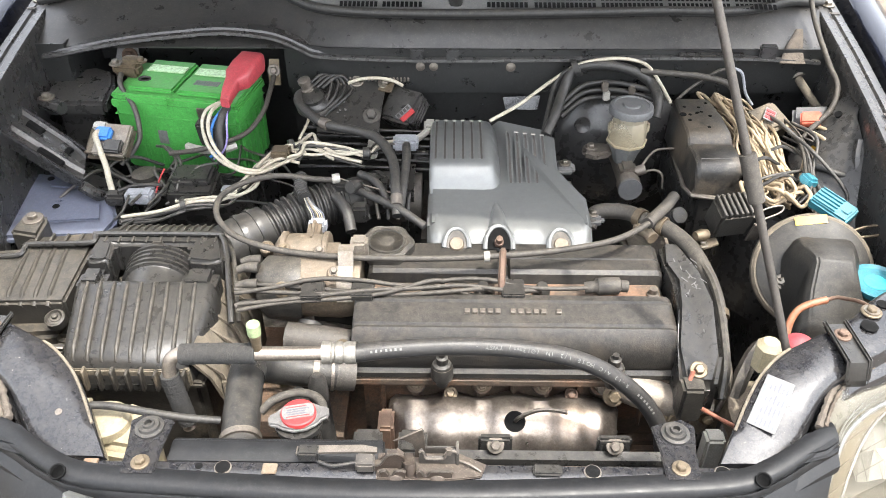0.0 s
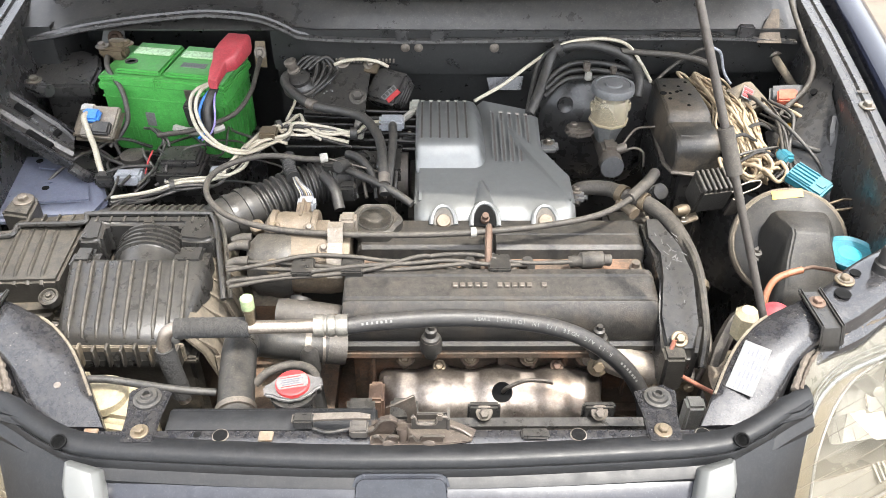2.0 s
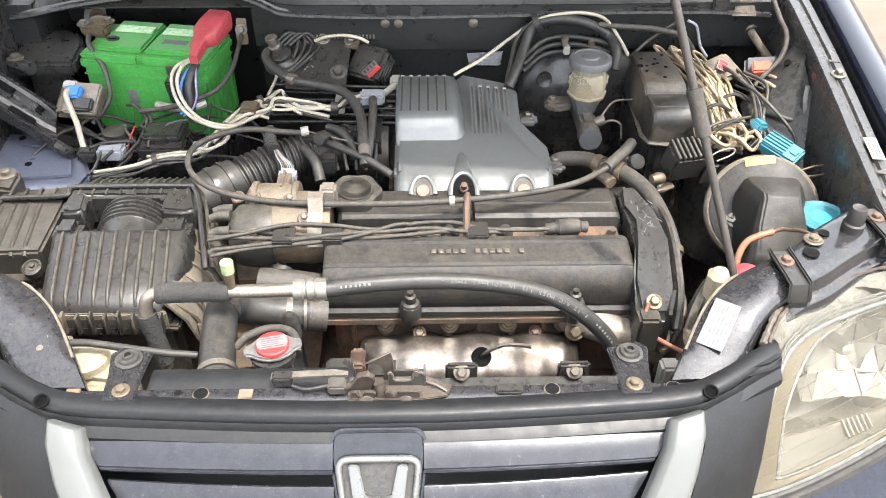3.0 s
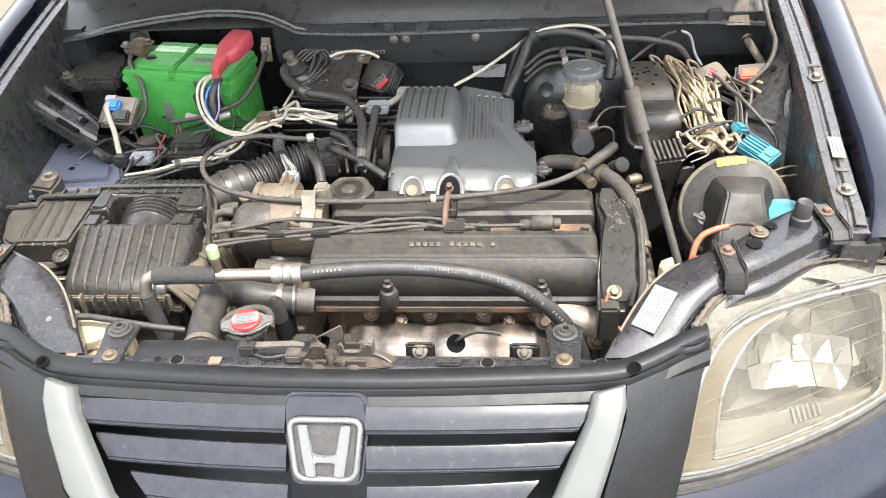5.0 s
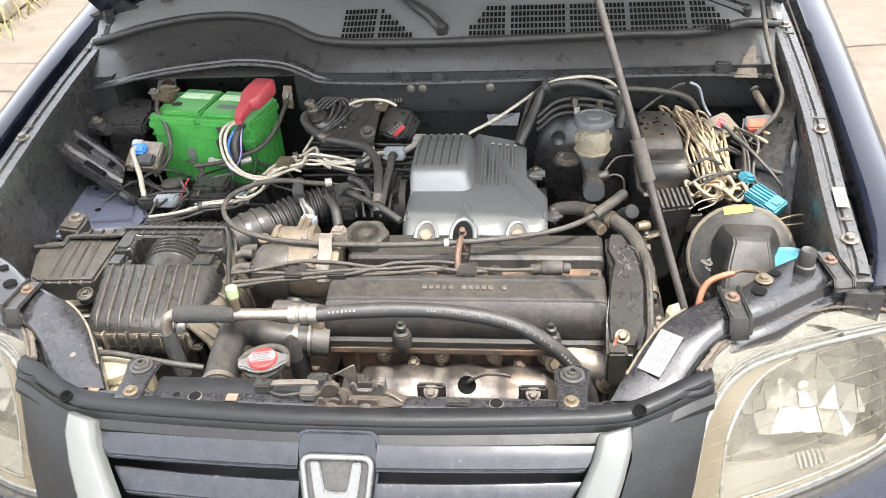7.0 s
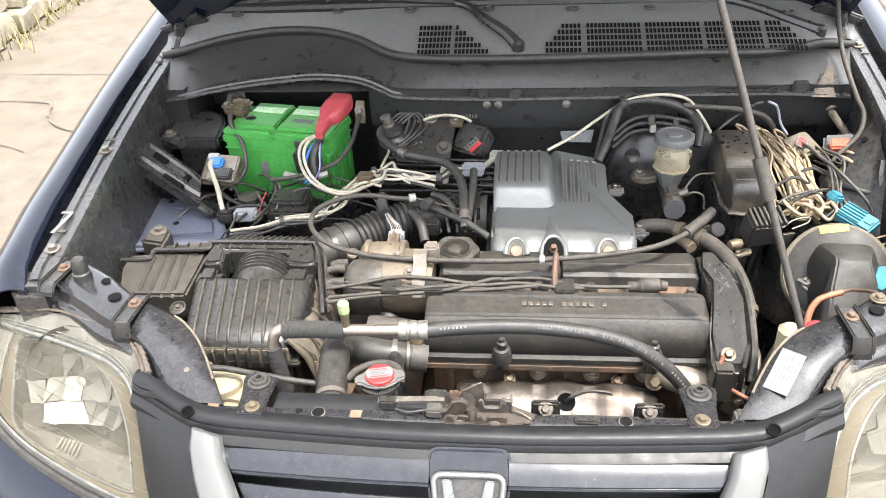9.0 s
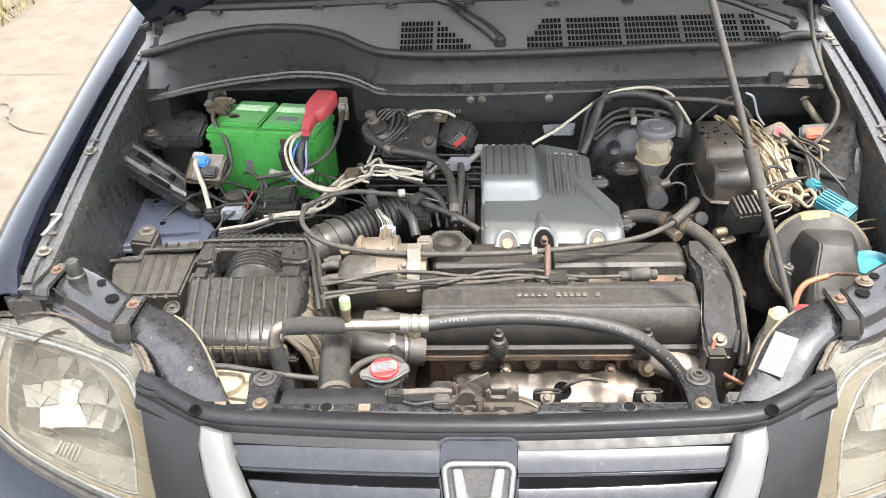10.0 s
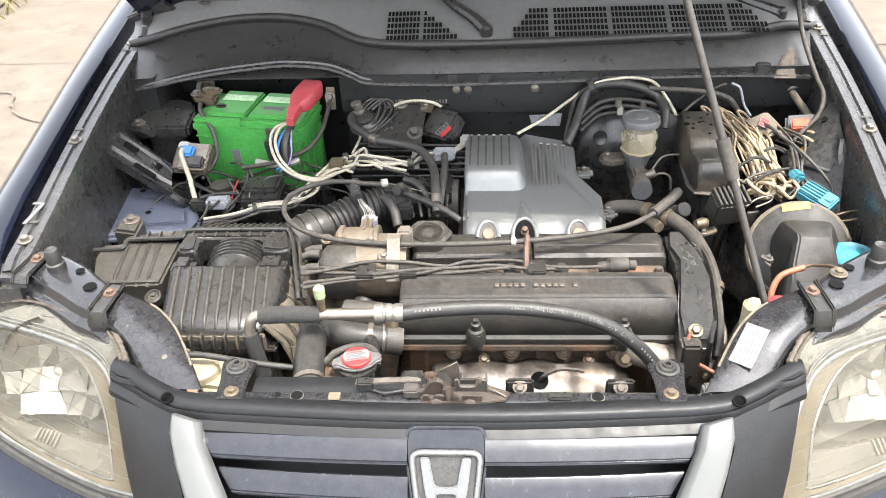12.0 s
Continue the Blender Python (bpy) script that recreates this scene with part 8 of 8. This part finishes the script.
rows = [[p + Vector((0, dy, dz)) for dy, dz in ((0.032, -0.004), (0.030, 0.005), (0.022, 0.008), (0.010, 0.007), (0.006, 0.004), (0.004, -0.002), (0.003, -0.0015), (0.0015, 0.0), (0.0, -0.002), (-0.002, -0.009), (-0.010, -0.013), (-0.013, -0.015), (-0.014, -0.024))] for p in curve_points(top, 4)]
part("top_strip", sheet(rows, 0.003), STRIP, gr, "black plastic strip along the grille top")
# near-black rings, coloured as the shade in the strip's bolt holes
for s in (-1, 1):
    part("bolt_hole_shade", lathe([(0.0085, 0), (0.0085, 0.003), (0.007, 0.003), (0.006, 0.0)], (s * 0.361, -0.010, 0.955), (0, -0.3, 1), 18), RECESS_SHADE, gr)
def slat(y0, z0, y1, z1, half, low, mat_, bow=0.015):
    """One grille bar on each side of the badge: rolled top edge, flat sloping face, thin lower lip, its end cut back to a point."""
    prof = [(0.10, -0.014), (0.0, -0.006), (0.0, 0.0), (0.05, 0.0020), (0.12, 0.0026), (0.5, 0.0022), (0.86, 0.0012), (0.90, 0.0), (0.95, 0.0008), (1.0, 0.0), (1.02, -0.0035), (0.97, -0.008), (0.55, -0.018)]
    for s in (-1, 1):
        secs = []
        for k in range(12):
            u = min(1.0, k / 10)
            sec = []
            for f, up in prof:
                x = 0.048 + (half + (low - half) * max(0, f - 0.12) / 0.9 - 0.048) * u
                y = y0 + (y1 - y0) * f + bow * (x / half) ** 2 - up * 0.6
                z = z0 + (z1 - z0) * f + up - 0.004 * (x / half) ** 2
                if k == 11:
                    x, y, z = x - 0.004, y + 0.012, z - 0.016
                sec.append((s * x, y, z))
            secs.append(sec)
        part("slat", loft(secs), mat_, gr, sharp=25)


GRILLE = mat("blue_black_grille", (0.015, 0.0165, 0.021), 0.17, 0.0, 0.2, 60, 0.03, 0.10, dust_col=(0.14, 0.13, 0.125), spec=0.38, grit=0.25)
slat(-0.050, 0.929, -0.077, 0.910, 0.316, 0.294, GRILLE)
slat(-0.077, 0.890, -0.101, 0.869, 0.292, 0.272, GRILLE, 0.017)
slat(-0.103, 0.848, -0.126, 0.828, 0.250, 0.225, GRILLE, 0.018)
part("backing", sheet([[(x, 0.030 - 0.05 * k, 0.885 - 0.075 * k) for x in (-0.36, 0, 0.36)] for k in (0, 1, 2)], 0.004), STRIP, gr)
for s in (-1, 1):
    bnd = [((0.312, -0.040, 0.945), (0.350, -0.030, 0.950)), ((0.305, -0.062, 0.925), (0.350, -0.050, 0.935)), ((0.290, -0.085, 0.90), (0.340, -0.078, 0.908)), ((0.262, -0.125, 0.848), (0.318, -0.122, 0.856)), ((0.225, -0.148, 0.810), (0.285, -0.150, 0.805)), ((0.15, -0.162, 0.785), (0.20, -0.172, 0.765)), ((0.0, -0.168, 0.775), (0.0, -0.182, 0.745))]
    secs = []
    for a, b in bnd:
        a, b = Vector((s * a[0], *a[1:])), Vector((s * b[0], *b[1:]))
        f = Vector((0, -0.008, 0.006))
        secs.append([a + Vector((0, 0.012, -0.012)), a, a.lerp(b, 0.15) + f, a.lerp(b, 0.85) + f, b, b + Vector((0, 0.012, -0.012))])
    part("surround", soften(loft(secs), 0.0015, 1, 25), BAND, gr, "silver painted U-shaped surround")
    part("end_pad", slab([(s * x, y) for x, y in ((0.400, 0.010), (0.398, 0.030), (0.425, 0.052), (0.448, 0.060), (0.456, 0.050), (0.458, 0.034), (0.440, 0.022))], 0.945, 0.960, 0.006, None, 3), STRIP, gr, "raised rubber end of the strip")
    rows = [[(s * 0.350, 0.0, 0.940), (s * 0.395, 0.022, 0.942), (s * 0.446, 0.050, 0.938)], [(s * 0.352, -0.026, 0.942), (s * 0.40, 0.000, 0.944), (s * 0.447, 0.026, 0.941)], [(s * 0.350, -0.055, 0.92), (s * 0.40, -0.025, 0.928), (s * 0.448, 0.018, 0.93)], [(s * 0.322, -0.12, 0.85), (s * 0.385, -0.085, 0.855), (s * 0.432, -0.035, 0.86)], [(s * 0.27, -0.175, 0.77), (s * 0.35, -0.145, 0.77), (s * 0.412, -0.085, 0.78)], [(s * 0.20, -0.21, 0.70), (s * 0.30, -0.19, 0.70), (s * 0.40, -0.12, 0.71)]]
    part("side_panel", sheet(rows, 0.004), STRIP, gr, "smooth black side panel")
DUSTGAP = mat("dusty_badge_back", (0.024, 0.024, 0.025), 0.5, 0.0, 0.4, 200, 0.2, 0.3)
em = thing("emblem", "chrome framed badge on a dark blue grille block", "emblem", (0, -0.08, 0.9))
E0, E1 = Vector((0, -0.0985, 0.860)), Vector((0, -0.0610, 0.918))
ev = (E1 - E0).normalized()
en = Vector((0, -ev.z, ev.y)).normalized()
if en.y > 0:
    en = -en
EM = Matrix((Vector((1, 0, 0)), ev, en)).transposed().to_4x4()
EM.translation = (E0 + E1) / 2 + en * 0.004
EM = EM @ Matrix.Diagonal((0.845, 0.80, 1, 1))
def rounded(pts, r, n=4):
    """A plan outline with its corners rounded."""
    out = []
    p = [Vector((*q, 0)) for q in pts]
    for i, q in enumerate(p):
        a, c = p[i - 1], p[(i + 1) % len(p)]
        ua, uc = (a - q).normalized() * min(r, (a - q).length * 0.45), (c - q).normalized() * min(r, (c - q).length * 0.45)
        for k in range(n + 1):
            t = k / n
            v = (q + ua) * (1 - t) ** 2 + q * 2 * t * (1 - t) + (q + uc) * t * t
            out.append((v.x, v.y))
    return out


def flat(b):
    bmesh.ops.transform(b, matrix=EM, verts=b.verts)
    return b


part("block", flat(slab(rounded([(-0.050, -0.058), (0.050, -0.058), (0.062, 0.045), (0.058, 0.082), (-0.058, 0.082), (-0.062, 0.045)], 0.016), -0.034, -0.001, 0.005, None, 3)), GRILLE, em, "dark blue badge block with rounded top")
FRAME = rounded([(-0.042, -0.046), (0.042, -0.046), (0.051, 0.043), (-0.051, 0.043)], 0.016, 5)
part("frame", tube([EM @ Vector((x, y, 0.002)) for x, y in FRAME + FRAME[:1]], 0.0042, 10, raw=True), BADGE, em, "slim rounded silver frame")
part("badge_gap", flat(slab(rounded([(-0.041, -0.044), (0.041, -0.044), (0.049, 0.041), (-0.049, 0.041)], 0.014, 5), -0.002, 0.001, 0)), DUSTGAP, em, "dusty dark plate inside the frame")
UP = [(-0.0265, -0.041), (-0.0125, -0.041), (-0.0150, -0.012), (-0.0245, 0.037), (-0.0375, 0.037), (-0.0325, -0.005)]
shape = slab(rounded(UP, 0.002, 2), 0.0, 0.008, 0.0018)
join(shape, slab(rounded([(-x, y) for x, y in UP[::-1]], 0.002, 2), 0.0, 0.008, 0.0018))
join(shape, slab([(-0.017, -0.024), (-0.011, -0.0195), (0.011, -0.0195), (0.017, -0.024), (0.0185, -0.004), (0.010, -0.0085), (-0.010, -0.0085), (-0.0185, -0.004)], 0.0, 0.0076, 0.0015))
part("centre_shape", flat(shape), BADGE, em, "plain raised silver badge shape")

# ---- headlamps ----
MILK = mat("milky_lens_rim", (0.115, 0.116, 0.108), 0.28, 0.0, 0.10, 24, 0.02, spec=0.4, stain=(0.19, 0.18, 0.15), stain_amt=0.4)
LAMP_GREY = mat("grey_lamp_tray", (0.11, 0.106, 0.092), 0.25, 0.3, 0.10, 12, 0.0, grit=0.05)


EDGE_DIRT = mat("caked_brown_dirt", (0.045, 0.033, 0.023), 0.9, 0.0, 0.6, 120, 0.8, 0.3, stain=(0.10, 0.078, 0.055), stain_amt=0.7)


def lamp(s):
    h = thing("headlight", "large hazy yellowed headlight with faceted mirror bowl", "headlight", (s * 0.58, 0.06, 0.78), "headlights")
    T = [(0.440, 0.048, 0.955), (0.475, 0.103, 0.953), (0.515, 0.140, 0.950), (0.58, 0.172, 0.950), (0.645, 0.198, 0.948), (0.71, 0.205, 0.938), (0.77, 0.225, 0.92)]
    M = [(0.434, 0.000, 0.905), (0.48, 0.035, 0.890), (0.53, 0.062, 0.882), (0.60, 0.098, 0.876), (0.67, 0.128, 0.874), (0.74, 0.165, 0.872), (0.80, 0.22, 0.87)]
    B = [(0.411, -0.050, 0.802), (0.475, -0.030, 0.796), (0.545, 0.000, 0.794), (0.62, 0.038, 0.793), (0.69, 0.078, 0.797), (0.755, 0.128, 0.805), (0.81, 0.19, 0.815)]
    cols = [curve_points(q, 4) for q in (T, M, B)]
    U = len(cols[0]) - 1
    BACK = Vector((0.012, 0.075, -0.040))

    def P(u, v, d=0.0):
        """A place on the lens, u along it from the grille, v down from its top edge, d of the depth behind it."""
        k = min(max(u, 0), 1) * U
        i = min(int(k), U - 1)
        t, m, b = (c[i].lerp(c[i + 1], k - i) for c in cols)
        q = t * ((1 - v) * (1 - 2 * v)) + m * (4 * v * (1 - v)) + b * (v * (2 * v - 1)) + BACK * d
        return Vector((s * q.x, q.y, q.z))

    def area(u0, u1, v0, v1, depth, nu=14, nv=6):
        return [[P(u0 + (u1 - u0) * i / nu, v0 + (v1 - v0) * j / nv, depth(i / nu, j / nv)) for j in range(nv + 1)] for i in range(nu + 1)]

    lens = part("lens", sheet(area(0, 1, 0, 1, lambda a, b: 0, 20, 8), 0.003), LENS, h, "hazy yellowed clear plastic lens")
    lens.visible_shadow = False
    # flat bezel with the large opening of the reflector chamber
    HOLE = [(0.152, 0.935), (0.150, 0.765), (0.170, 0.585), (0.252, 0.415), (0.375, 0.285), (0.51, 0.236), (0.65, 0.220), (0.755, 0.200), (0.785, 0.235), (0.795, 0.32), (0.765, 0.60), (0.735, 0.90), (0.705, 0.965), (0.66, 0.975), (0.40, 0.965), (0.17, 0.955)]

    def shape(bm, rings):
        return skin(bm, [[bm.verts.new(p) for p in ring] for ring in rings], caps=False)

    ring = curve_points([(u, v, 0) for u, v in HOLE + HOLE[:1]], 4)[:-1]
    uc, vc = 0.47, 0.62

    def outwards(q, k):
        """From the rim of the opening towards the outline of the lamp."""
        du, dv = q.x - uc, q.y - vc
        far = min((1.0 - uc) / du if du > 1e-6 else 9, (0.03 - uc) / du if du < -1e-6 else 9, (0.99 - vc) / dv if dv > 1e-6 else 9, (0.03 - vc) / dv if dv < -1e-6 else 9)
        far = max(1.0, far)
        return P(uc + du * (1 + (far - 1) * k), vc + dv * (1 + (far - 1) * k), 0.16 - 0.06 * k)

    bez = shape(bmesh.new(), [[outwards(q, k) for q in ring] for k in (0, 0.25, 0.5, 0.75, 1.0)])
    bmesh.ops.solidify(bez, geom=bez.faces[:], thickness=0.002)
    part("bezel", bez, LAMP_CREAM, h, "yellowed cream bezel round the reflector")
    part("bezel_edge", tube([P(q.x, q.y, 0.15) for q in ring] + [P(ring[0].x, ring[0].y, 0.15)], 0.0022, 6, raw=True), BADGE, h, "thin bright edge of the opening")
    wall = shape(bmesh.new(), [[P(uc + (q.x - uc) * k, vc + (q.y - vc) * k, d) for q in ring] for k, d in ((1.0, 0.16), (0.985, 0.5), (0.95, 0.9), (0.80, 1.35), (0.3, 1.55))])
    bmesh.ops.solidify(wall, geom=wall.faces[:], thickness=0.002)
    part("chamber", wall, LAMP_GREY, h, "bright grey reflector chamber")
    part("top_band", sheet(area(0.035, 1.0, 0.015, 0.20, lambda a, b: 0.05 + 0.06 * b, 20, 4), 0.002), MILK, h, "milky grey band along the lamp top")
    part("inner_band", sheet(area(0.0, 0.045, 0.25, 0.99, lambda a, b: 0.05 + 0.04 * a, 4, 8), 0.002), MILK, h)
    RIDGE = [(0.008, 1.0), (0.012, 0.86), (0.018, 0.72), (0.04, 0.46), (0.105, 0.325), (0.215, 0.238), (0.38, 0.195), (0.58, 0.190), (0.80, 0.150), (1.0, 0.11)]
    part("frame_line", tube([P(u, v, 0.02) for u, v in RIDGE], 0.0032, 8, 5), MILK, h, "milky raised ridge in the lens")
    for k in (0.035, 0.06):
        part("band_groove", tube([P(u, v - k, 0.02) for u, v in RIDGE[4:]], 0.0012, 5, 4), MILK, h)
    part("lower_rim", tube([P(i / 12, 1.0) + Vector((0, -0.001, -0.002)) for i in range(13)], 0.0045, 8, 3), RUBBER, h)
    part("lens_edge", tube([P(i / 12, 0.985) for i in range(13)], 0.0022, 6, 3), MILK, h, "bright lower edge of the lens")
    part("foam_strip", tube([P(i / 12, 0.0) + Vector((0, 0.010, 0.002)) for i in range(13)], 0.008, 7, 10, radius=lambda q: 0.0042 + 0.0005 * math.sin(q * 140) + 0.0008 * math.sin(q * 431)), MUD, h, "crumbling dirty foam weather strip")
    part("rim_dirt", tube([P((i + 0.4) / 13, 0.004) + Vector((0, 0.0, 0.0055)) for i in range(13)], 0.004, 6, 12, radius=lambda q: 0.0022 + 0.0005 * math.sin(q * 260) + 0.0005 * math.sin(q * 733)), EDGE_DIRT, h, "brown dirt along the lens edge")
    # mirror bowl: columns of flat facets on a paraboloid, cut off by the shelf below
    c, ax = Vector((s * 0.604, 0.135, 0.862)), Vector((s * 0.06, -0.90, 0.42)).normalized()
    side = Vector((0, 0, 1)).cross(ax).normalized()
    upv = ax.cross(side)
    rnd = random.Random(11)
    bowl = bmesh.new()
    cols_x = [-0.088, -0.066, -0.044, -0.020, 0.006, 0.030, 0.054, 0.074, 0.088]
    rows_z = [-0.070, -0.040, -0.004, 0.034, 0.064, 0.088]

    def dish(a, b):
        r = math.hypot(a, b)
        if r > 0.090:
            a, b = a * 0.090 / r, b * 0.090 / r
        return a, b, -0.050 + 6.2 * (a * a + b * b)

    for a0, a1 in zip(cols_x, cols_x[1:]):
        for b0, b1 in zip(rows_z, rows_z[1:]):
            if math.hypot((a0 + a1) / 2, (b0 + b1) / 2) > 0.094:
                continue
            quad = [(a0, b0), (a1, b0), (a1, b1), (a0, b1)]
            k = rnd.randrange(2)
            for tri in ((quad[k], quad[k + 1], quad[(k + 2) % 4]), (quad[k], quad[(k + 2) % 4], quad[(k + 3) % 4])):
                tilt_a, tilt_b = rnd.uniform(-0.34, 0.34), rnd.uniform(-0.28, 0.28)
                vs = []
                for a, b in tri:
                    x, z, dep = dish(a, b)
                    dep += tilt_a * (a - (a0 + a1) / 2) + tilt_b * (b - (b0 + b1) / 2)
                    vs.append(bowl.verts.new(c + side * x + upv * z + ax * dep))
                bowl.faces.new(vs)
    bmesh.ops.solidify(bowl, geom=bowl.faces[:], thickness=0.0015)
    part("reflector", bowl, REFLECTOR, h, "bowl of flat mirror facets", sharp=2)
    part("bulb_shield", lathe([(0.011, -0.050), (0.011, -0.016), (0.007, -0.008), (0, -0.007)], c, ax, 14), REFLECTOR, h, "small bulb shield")
    # clear shelf under the bowl, with the dark line along its back and a fluted insert
    back = [P(u, v, d) for u, v, d in ((0.155, 0.775, 0.42), (0.23, 0.81, 0.5), (0.33, 0.84, 0.55), (0.43, 0.868, 0.55), (0.53, 0.90, 0.5), (0.63, 0.925, 0.45), (0.70, 0.94, 0.35))]
    fore = [P(u, v, 0.17) for u, v in ((0.153, 0.945), (0.23, 0.955), (0.33, 0.958), (0.43, 0.962), (0.53, 0.967), (0.63, 0.97), (0.70, 0.96))]
    part("shelf", sheet([[b, b.lerp(f, 0.5) + Vector((0, 0, -0.004)), f] for b, f in zip(back, fore)], 0.002), LAMP_GREY, h, "smooth grey shelf under the bowl")
    part("shelf_line", tube(back, 0.0015, 6, 4), STEEL_DARK, h)
    for i in range(6):
        q = back[3].lerp(back[4], i / 6)
        part("flute", tube([q, q.lerp(fore[3].lerp(fore[4], i / 6), 0.7)], 0.0022, 6, 2), REFLECTOR, h)
    for i in range(7):
        k = 0.30 + 0.10 * i
        part("lens_line", tube([P(0.06 + 0.1 * j, k - 0.012 * j, 0.0) for j in range(10)], 0.0004, 4, 3), LAMP_CREAM, h)
    part("indicator_bowl", sheet(area(0.83, 0.99, 0.16, 0.95, lambda a, b: 0.12, 4, 8), 0.002), LAMP_GREY, h, "ribbed indicator lens")
    for i in range(9):
        part("indicator_flute", tube([P(0.84 + 0.016 * i, v, 0.08) for v in (0.20, 0.5, 0.92)], 0.0024, 6, 3), REFLECTOR, h)
    return h


for s in (-1, 1):
    lamp(s)

# bumper below the lamps and grille
bp = thing("bumper", "dark navy front bumper below the headlights", "bumper", (0, -0.1, 0.6))
for s in (-1, 1):
    P = [(0.395, -0.070, 0.786), (0.475, -0.042, 0.778), (0.545, -0.012, 0.776), (0.62, 0.026, 0.775), (0.69, 0.066, 0.779), (0.76, 0.118, 0.788), (0.82, 0.185, 0.80), (0.87, 0.3, 0.80)]
    rows = [[Vector((s * x, y, z)) + Vector((s * a, b, c)) for a, b, c in ((0, 0.02, 0.012), (0, -0.002, 0.004), (0.01, -0.025, -0.012), (0.02, -0.06, -0.05), (0.03, -0.09, -0.12), (0.03, -0.10, -0.25), (0.0, -0.06, -0.4))] for x, y, z in P]
    part("bumper_corner", sheet(rows, 0.004), PAINT, bp)
    part("bumper_gap", tube([Vector((s * x, y, z)) + Vector((0, 0.004, 0.008)) for x, y, z in P[:7]], 0.007, 6), RUBBER, bp)
rows = [[(x, -0.19 + 0.35 * x * x - 0.02 * k, 0.735 - 0.06 * k) for x in (-0.42, -0.3, -0.15, 0, 0.15, 0.3, 0.42)] for k in range(6)]
part("bumper_centre", sheet(rows, 0.004), PAINT, bp)

# sticker on the tie beam
sy = Vector((0.0335, 0.0525, 0.018)).normalized()
sx = Vector((0.028, -0.0145, 0.0))
sx = (sx - sy * sx.dot(sy)).normalized()
SM = Matrix((sx, sy, sx.cross(sy))).transposed().to_4x4()
SM.translation = (0.3965, 0.0885, 0.9605)
def on_label(b):
    bmesh.ops.transform(b, matrix=SM, verts=b.verts)
    return b
part("paper", on_label(box(-0.0155, 0.0155, -0.034, 0.034, 0.0, 0.0012, 0.0004, seg=1)), PAPER, lab)
letters("AIR CONDITIONER SYSTEM", lambda i, n: SM @ Matrix.Translation((-0.0125, 0.030 - i * 0.0028, 0.0016)) @ pose(0, 0, 0, 0, 0, -90), 0.0036, INK_BLUE, lab)
for i in range(5):
    for j in range(4):
        part("text_bar", on_label(box(-0.0075 + i * 0.0045, -0.006 + i * 0.0045, -0.032 + j * 0.016, -0.032 + j * 0.016 + random.uniform(0.006, 0.013), 0.0012, 0.0015, 0)), INK, lab)
